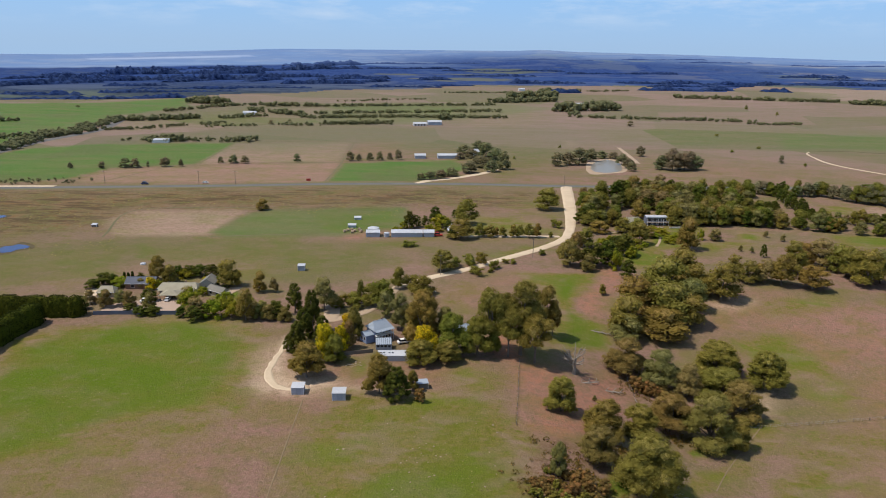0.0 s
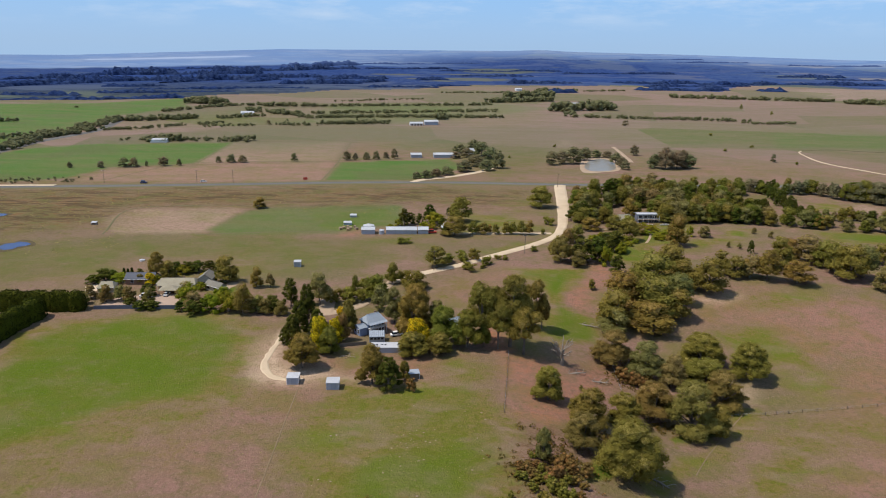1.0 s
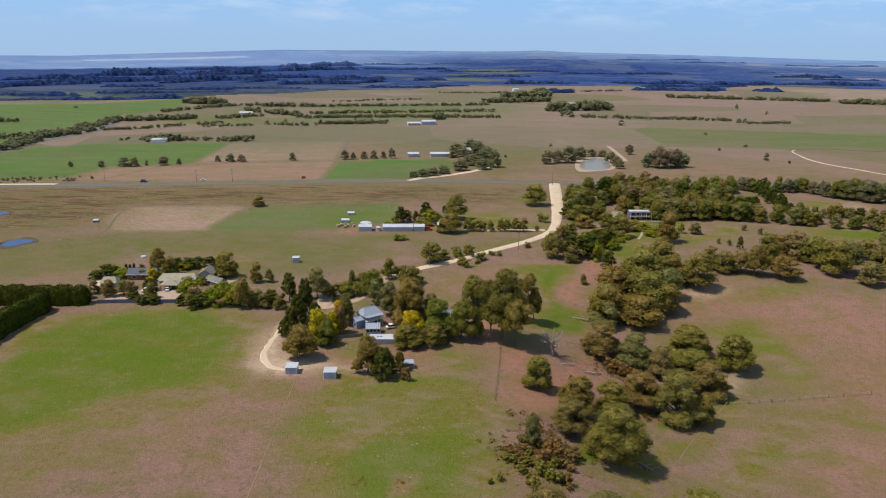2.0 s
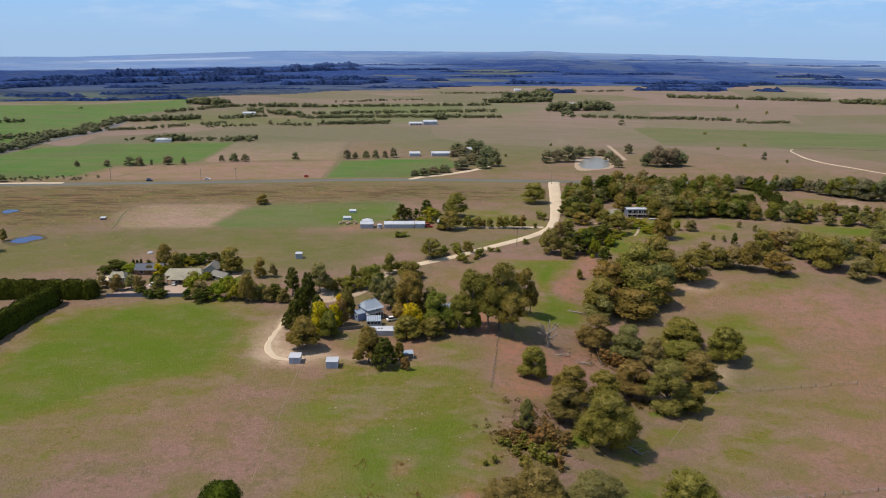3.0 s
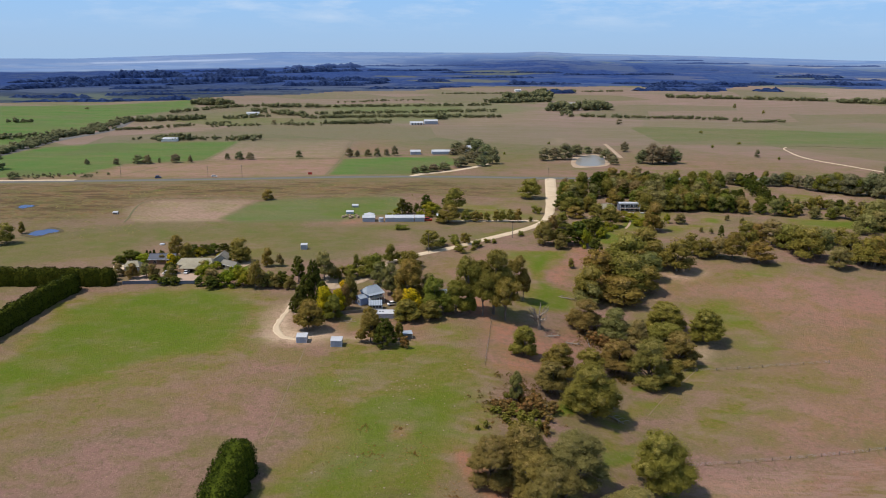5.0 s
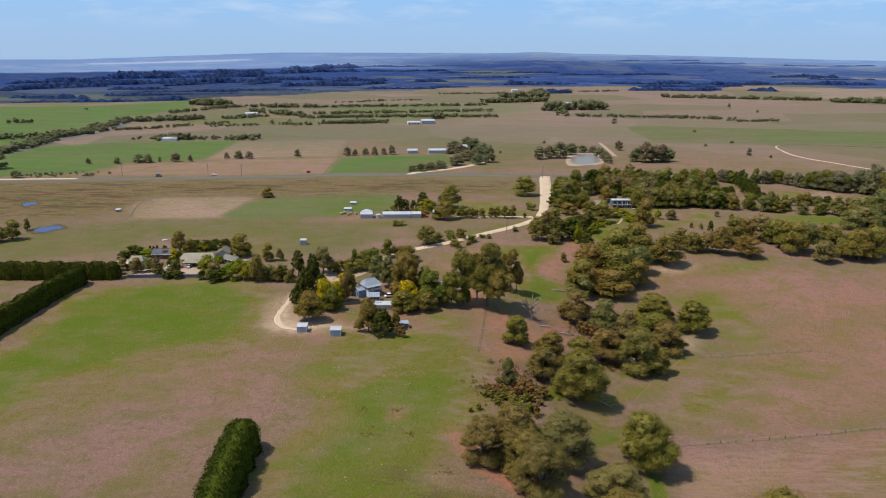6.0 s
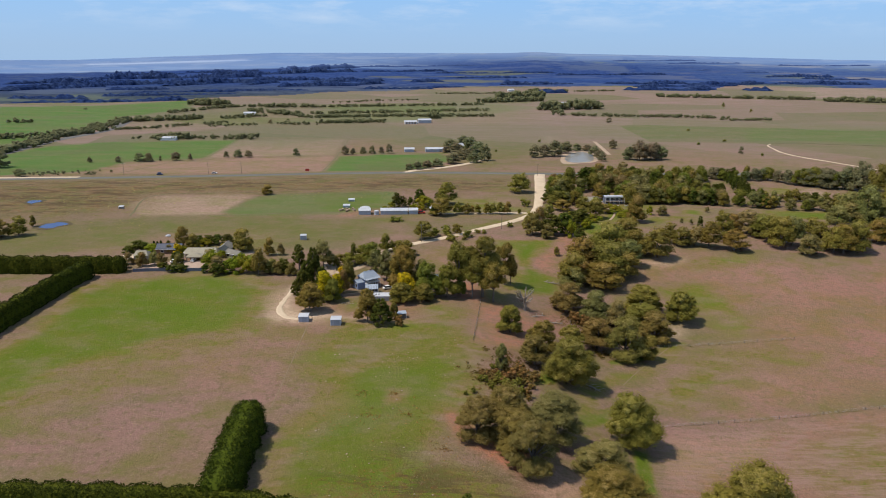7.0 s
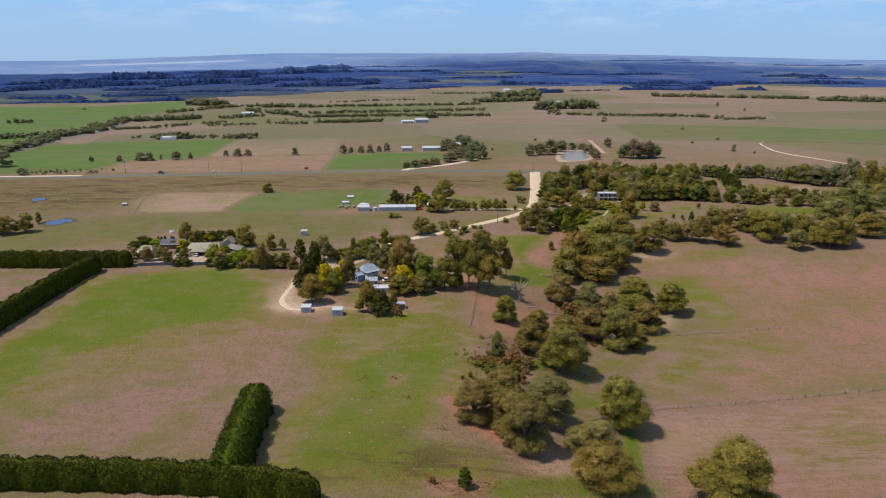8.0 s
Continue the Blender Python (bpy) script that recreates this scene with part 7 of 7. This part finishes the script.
wire_fence(((69.0, 137.3), (83.8, 140.8), (113.7, 146.3), (134.6, 150.7), (160.4, 156.1)), "timber post and wire fence along the ploughed paddock")
wire_fence(((59.9, 233.2), (59.3, 217.8), (58.9, 210.1)), "timber post and wire fence by the creek gully")
wire_fence(((86.6, 201.3), (103.5, 204.0), (148.9, 212.4)), "timber post and wire fence across the dry paddock")
fence_grass()


def power_pole(x, y, h=10.0):
    root = thing("power_pole", x, y, 8, "weathered timber power pole with a crossarm", "power pole", "power poles")
    verts, faces = [], []
    tube(verts, faces, [(0, 0, -0.5), (0, 0, h)], [0.17, 0.11], 7)
    mesh_object("pole", verts, faces, TIMBER, root)
    part("crossarm", boxed(-1.1, 1.1, -0.06, 0.06, h - 0.7, h - 0.58), TIMBER, root)
    for ix in (-0.95, 0.0, 0.95):
        part("insulator", boxed(ix - 0.05, ix + 0.05, -0.05, 0.05, h - 0.58, h - 0.36), PAINT_WHITE, root)


for px, py in ((-5.8, 315.6), (39.6, 347.0), (83.0, 534.7), (-256.0, 522.7), (-188.6, 528.1), (-162.0, 530.4)):
    power_pole(px, py)


def vehicle(name, x, y, rz, paint, label, length=4.5, tall=1.5, category="car"):
    root = thing(name, x, y, rz, label, category)
    h = length / 2
    part("body", boxed(-h, h, -0.85, 0.85, 0.35, 0.35 + tall * 0.4), paint, root, bevel=0.1)
    bm = bmesh.new()
    low = [bm.verts.new(p) for p in ((-h * 0.75, -0.78, 0.3 + tall * 0.4), (h * 0.5, -0.78, 0.3 + tall * 0.4), (h * 0.5, 0.78, 0.3 + tall * 0.4), (-h * 0.75, 0.78, 0.3 + tall * 0.4))]
    top = [bm.verts.new(p) for p in ((-h * 0.6, -0.65, tall), (h * 0.22, -0.65, tall), (h * 0.22, 0.65, tall), (-h * 0.6, 0.65, tall))]
    for i in range(4):
        bm.faces.new((low[i], low[(i + 1) % 4], top[(i + 1) % 4], top[i]))
    bm.faces.new(top)
    part("cabin", bm, GLASS, root, "dark glazed cabin")
    part("cabin_roof", boxed(-h * 0.6, h * 0.22, -0.66, 0.66, tall - 0.04, tall + 0.05), paint, root)
    for wx in (-h * 0.62, h * 0.62):
        for wy in (-0.8, 0.8):
            verts, faces = [], []
            tube(verts, faces, [(wx, wy - 0.11, 0.33), (wx, wy + 0.11, 0.33)], [0.33, 0.33], 12)
            faces.append(tuple(range(11, -1, -1)))
            mesh_object("wheel", verts, faces, RUBBER, root)


vehicle("parked_car", -115.6, 275.2, 93, PAINT_WHITE, "white car parked at the carport")
vehicle("parked_van", -122.8, 272.0, 10, PAINT_WHITE, "white van parked on the homestead gravel", 5.2, 2.0, "van")
vehicle("red_truck", -8.4, 385.4, 6, RED_PAINT, "red farm truck beside the steel sheds", 5.0, 2.2, "truck")
vehicle("highway_car", -226.9, 523.5, 4, NAVY_PAINT, "dark blue car on the highway", 5.0, 2.2)
vehicle("highway_car", -185.0, 532.0, 4, PAINT_WHITE, "white car on the highway")


def round_tank(x, y, r, h, material, label):
    root = thing("water_tank", x, y, 0, label, "water tank")
    verts, faces = [], []
    tube(verts, faces, [(0, 0, -0.2), (0, 0, h)], [r, r], 18)
    mesh_object("drum", verts, faces, material, root)
    verts, faces = [], []
    tube(verts, faces, [(0, 0, h + 0.004), (0, 0, h + r * 0.3)], [r * 1.04, 0.15], 18)
    mesh_object("lid", verts, faces, ROOF_WHITE, root)


round_tank(-145.7, 323.6, 1.3, 0.55, PAINT_WHITE, "low white stock trough in the open paddock")
vehicle("parked_ute", -17.5, 236.5, 25, PAINT_WHITE, "white ute parked among sheds behind the farmhouse", 4.8, 1.7, "ute")
vehicle("old_trailer", -14.5, 238.5, 70, TIMBER, "old brown trailer parked behind the farmhouse", 4.0, 1.3, "trailer")


def hay_bale(x, y, rz):
    root = thing("hay_bale", x, y, rz, "pale round hay bale in the farmyard", "hay bale", "hay bales")
    verts, faces = [], []
    tube(verts, faces, [(-0.75, 0, 0.75), (-0.7, 0, 0.75), (0.7, 0, 0.75), (0.75, 0, 0.75)], [0.68, 0.78, 0.78, 0.68], 14)
    faces.append(tuple(range(13, -1, -1)))
    mesh_object("bale", verts, faces, DIRT, root)
    for band in (-0.35, 0.35):
        verts, faces = [], []
        tube(verts, faces, [(band - 0.03, 0, 0.75), (band + 0.03, 0, 0.75)], [0.79, 0.79], 14)
        mesh_object("twine", verts, faces, TIMBER, root)


for bx, by, ba in ((-59.0, 393.0, 20), (-57.0, 394.5, 60), (-55.0, 392.0, 10), (-53.0, 395.0, 80), (-60.5, 390.5, 35), (-51.5, 391.0, 50), (-56.0, 389.0, 5)):
    hay_bale(bx, by, ba)


def road_sign(x, y):
    root = thing("road_sign", x, y, 5, "plain red roadside sign on two posts", "sign")
    part("board", boxed(-1.6, 1.6, -0.05, 0.05, 1.0, 2.8), RED_PAINT, root)
    for sx in (-1.2, 1.2):
        part("post", boxed(sx - 0.06, sx + 0.06, 0.051, 0.16, -0.3, 2.6), WALL_STEEL, root)


road_sign(-109.9, 543.0)
round_tank(-36.4, 382.4, 1.5, 2.2, WALL_STEEL, "grey corrugated water tank by the sheds")
round_tank(-45.0, 395.5, 3.2, 1.6, PAINT_WHITE, "wide white domed tank behind the sheds")


def dead_tree(x, y, h):
    """A bleached, leafless eucalypt with gnarled, broken limbs."""
    rng = random.Random(8)
    root = thing("dead_tree", x, y, 0, "bleached leafless dead eucalypt", "dead tree")
    verts, faces = [], []
    tube(verts, faces, [(0, 0, -0.4), (0.3, 0.1, h * 0.18), (-0.2, 0.2, h * 0.34), (0.2, 0.0, h * 0.5)], [0.75, 0.55, 0.48, 0.36], 8)
    mesh_object("trunk", verts, faces, DEADWOOD, root, smooth=True)
    for i in range(13):
        a, up = i * 2.4 + rng.uniform(-0.4, 0.4), h * rng.uniform(0.22, 0.5)
        reach = h * rng.uniform(0.30, 0.58)
        tip = (math.cos(a) * reach, math.sin(a) * reach, h * rng.uniform(0.45, 1.0))
        mid = (tip[0] * 0.40 + rng.uniform(-0.5, 0.5), tip[1] * 0.40 + rng.uniform(-0.5, 0.5), up + (tip[2] - up) * 0.35)
        elbow = (tip[0] * 0.75 + rng.uniform(-0.6, 0.6), tip[1] * 0.75 + rng.uniform(-0.6, 0.6), up + (tip[2] - up) * 0.85)
        verts, faces = [], []
        tube(verts, faces, [(0, 0, up), mid, elbow, tip], [0.28, 0.21, 0.13, 0.03], 5)
        for k in range(6):
            t = rng.uniform(0.1, 0.95)
            s = tuple(m + (e - m) * t for m, e in zip(mid, elbow))
            bend = tuple(c + rng.uniform(-0.9, 0.9) for c in s)
            tube(verts, faces, [s, bend, tuple(c + rng.uniform(-0.9, 0.9) for c in bend)], [0.10, 0.06, 0.02], 4)
        mesh_object("limb", verts, faces, DEADWOOD, root, smooth=True)


dead_tree(40.4, 223.9, 10.5)


def fallen_log(x, y, rz, length, label="bleached fallen log on the grass"):
    root = thing("fallen_log", x, y, rz, label, "log", "fallen logs")
    verts, faces = [], []
    tube(verts, faces, [(-length / 2, 0, 0.2), (0, 0.2, 0.3), (length / 2, 0, 0.25)], [0.38, 0.3, 0.16], 7)
    mesh_object("stem", verts, faces, DEADWOOD, root, smooth=True)
    for k in range(5):
        px = -length / 2 + length * (k + 1) / 6
        verts, faces = [], []
        tube(verts, faces, [(px, 0, 0.3), (px + 1.2, 1.6 * (-1) ** k, 0.9), (px + 1.7, 2.4 * (-1) ** k, 0.5)], [0.14, 0.09, 0.03], 5)
        mesh_object("branch", verts, faces, DEADWOOD, root, smooth=True)


for lx, ly, la, ln in ((56.6, 260.9, -25, 9.0), (44.5, 219.0, 15, 8.0), (52.0, 216.5, -10, 7.0), (50.5, 163.0, 30, 7.0), (57.0, 160.0, -50, 6.0)):
    fallen_log(lx, ly, la, ln)


def scrub(name, spots, n, low, high, label, seed, material):
    """Bracken and low scrub: many small tufts spread round some spots."""
    rng = np.random.default_rng(seed)
    verts, faces, total = [], [], 0
    for sx, sy, sr in spots:
        for _ in range(int(n * sr)):
            a, d = rng.uniform(0, 6.283), sr * abs(rng.normal()) * 0.8
            x, y, h = sx + d * math.cos(a), sy + d * math.sin(a), rng.uniform(low, high)
            out = unit(rng.normal(size=(16, 3)))
            out[:, 2] = np.abs(out[:, 2])
            pos = np.array((x, y, height(x, y) + 0.05)) + out * (h * 1.1, h * 1.1, h)
            verts.append(leaf_cards(rng, pos, out, h * 0.8))
            k = np.arange(16) * 4 + total
            faces += np.stack([k, k + 1, k + 2, k + 3], 1).tolist()
            total += 64
    me = bpy.data.meshes.new(name)
    me.from_pydata(np.concatenate(verts).tolist(), [], faces)
    me.materials.append(material)
    tagged(new(name, me), label, "scrub", kind="stuff")


scrub("bracken", ((4, 82, 5), (10, 78, 6), (19, 82, 5), (-8, 138, 3), (-18, 138, 3), (-3, 125, 4), (30, 159, 6), (21, 145, 4), (-14, 124, 3), (7, 107, 4), (36, 157, 5)), 8, 0.10, 0.30, "rusty brown bracken tufts in the pasture", 4, SCRUB_LEAF)
scrub("gully_scrub", ((21, 154, 6), (27, 153, 7), (32, 162, 7), (29, 169, 6), (62, 223, 6), (68, 232, 5), (69, 221, 5), (46, 178, 6), (65, 191, 5)), 11, 0.25, 0.8, "low rust and olive scrub along the gully", 5, GULLY_LEAF)



def tussocks(name, spans, n, low, high, label, seed, material):
    """Loose grass tufts over stretches (x0, x1, y0, y1) of pasture, in drifts."""
    rng = np.random.default_rng(seed)
    x0, x1, y0, y1 = np.array(spans, float).T
    area = (x1 - x0) * (y1 - y0)
    pick = rng.choice(len(spans), n * 3, p=area / area.sum())
    x, y = rng.uniform(x0[pick], x1[pick]), rng.uniform(y0[pick], y1[pick])
    drift = np.sin(x / 7.3 + 1.7 * np.sin(y / 11.0)) + np.sin(y / 5.9 + 1.3 * np.sin(x / 8.7)) + rng.normal(0, 1.5, len(x))
    keep = np.argsort(-drift)[:n]
    x, y = x[keep], y[keep]
    h = rng.uniform(low, high, n)
    z = land(x, y)
    blades = 5
    out = unit(rng.normal(size=(n * blades, 3)))
    out[:, 2] = np.abs(out[:, 2]) * 0.8
    base = np.repeat(np.stack([x, y, z + 0.02], 1), blades, 0)
    hh = np.repeat(h, blades)
    pos = base + out * np.stack([hh * 0.9, hh * 0.9, hh * 0.8], 1)
    quads = leaf_cards(rng, pos, out + (0, 0, 0.6), hh * 1.1)
    k = np.arange(n * blades) * 4
    me = bpy.data.meshes.new(name)
    me.from_pydata(quads.tolist(), [], np.stack([k, k + 1, k + 2, k + 3], 1).tolist())
    me.materials.append(material)
    tagged(new(name, me), label, "grass", kind="stuff")


TUSSOCK_LEAF = foliage("tussock", (0.22, 0.19, 0.05), (0.36, 0.29, 0.11), (0.50, 0.38, 0.20), 0.4)
tussocks("grass_tussocks", ((-34, 30, 66, 190), (-125, -36, 80, 200), (70, 190, 90, 230)), 7000, 0.05, 0.16, "olive grass tussocks dotted over the grazed pasture", 31, TUSSOCK_LEAF)
tussocks("bracken_tussocks", ((-30, 28, 66, 130),), 380, 0.10, 0.28, "rusty bracken tufts in drifts through the pasture", 32, SCRUB_LEAF)
tussocks("swamp_tussocks", ((-330, 60, 425, 500), (-330, -170, 330, 430)), 900, 0.2, 0.5, "dark tussocks in the rough paddock by the highway", 33, TUSSOCK_LEAF)


def field_stone(x, y, s, seed):
    rng = np.random.default_rng(seed)
    v = ICO_V * rng.uniform(0.7, 1.25, (len(ICO_V), 1)) * (s, s * 0.8, s * 0.55)
    ob = mesh_object("field_stone", v, ICO_F, ROCK)
    ob.location = (x, y, height(x, y) + s * 0.12)
    tagged(ob, "pale weathered stone lying in the grass", "stone", "field stones")


STONES = random.Random(21)
for i in range(26):
    field_stone(-33.5 + STONES.gauss(0, 1.6), 217.5 + STONES.gauss(0, 1.2), STONES.uniform(0.2, 0.5), 100 + i)
for i in range(34):
    field_stone(-8.6 + STONES.gauss(0, 4), 166.2 + STONES.gauss(0, 7), STONES.uniform(0.12, 0.34), 200 + i)
for i in range(45):
    field_stone(STONES.uniform(-32, 20), STONES.uniform(85, 185), STONES.uniform(0.15, 0.4), i)
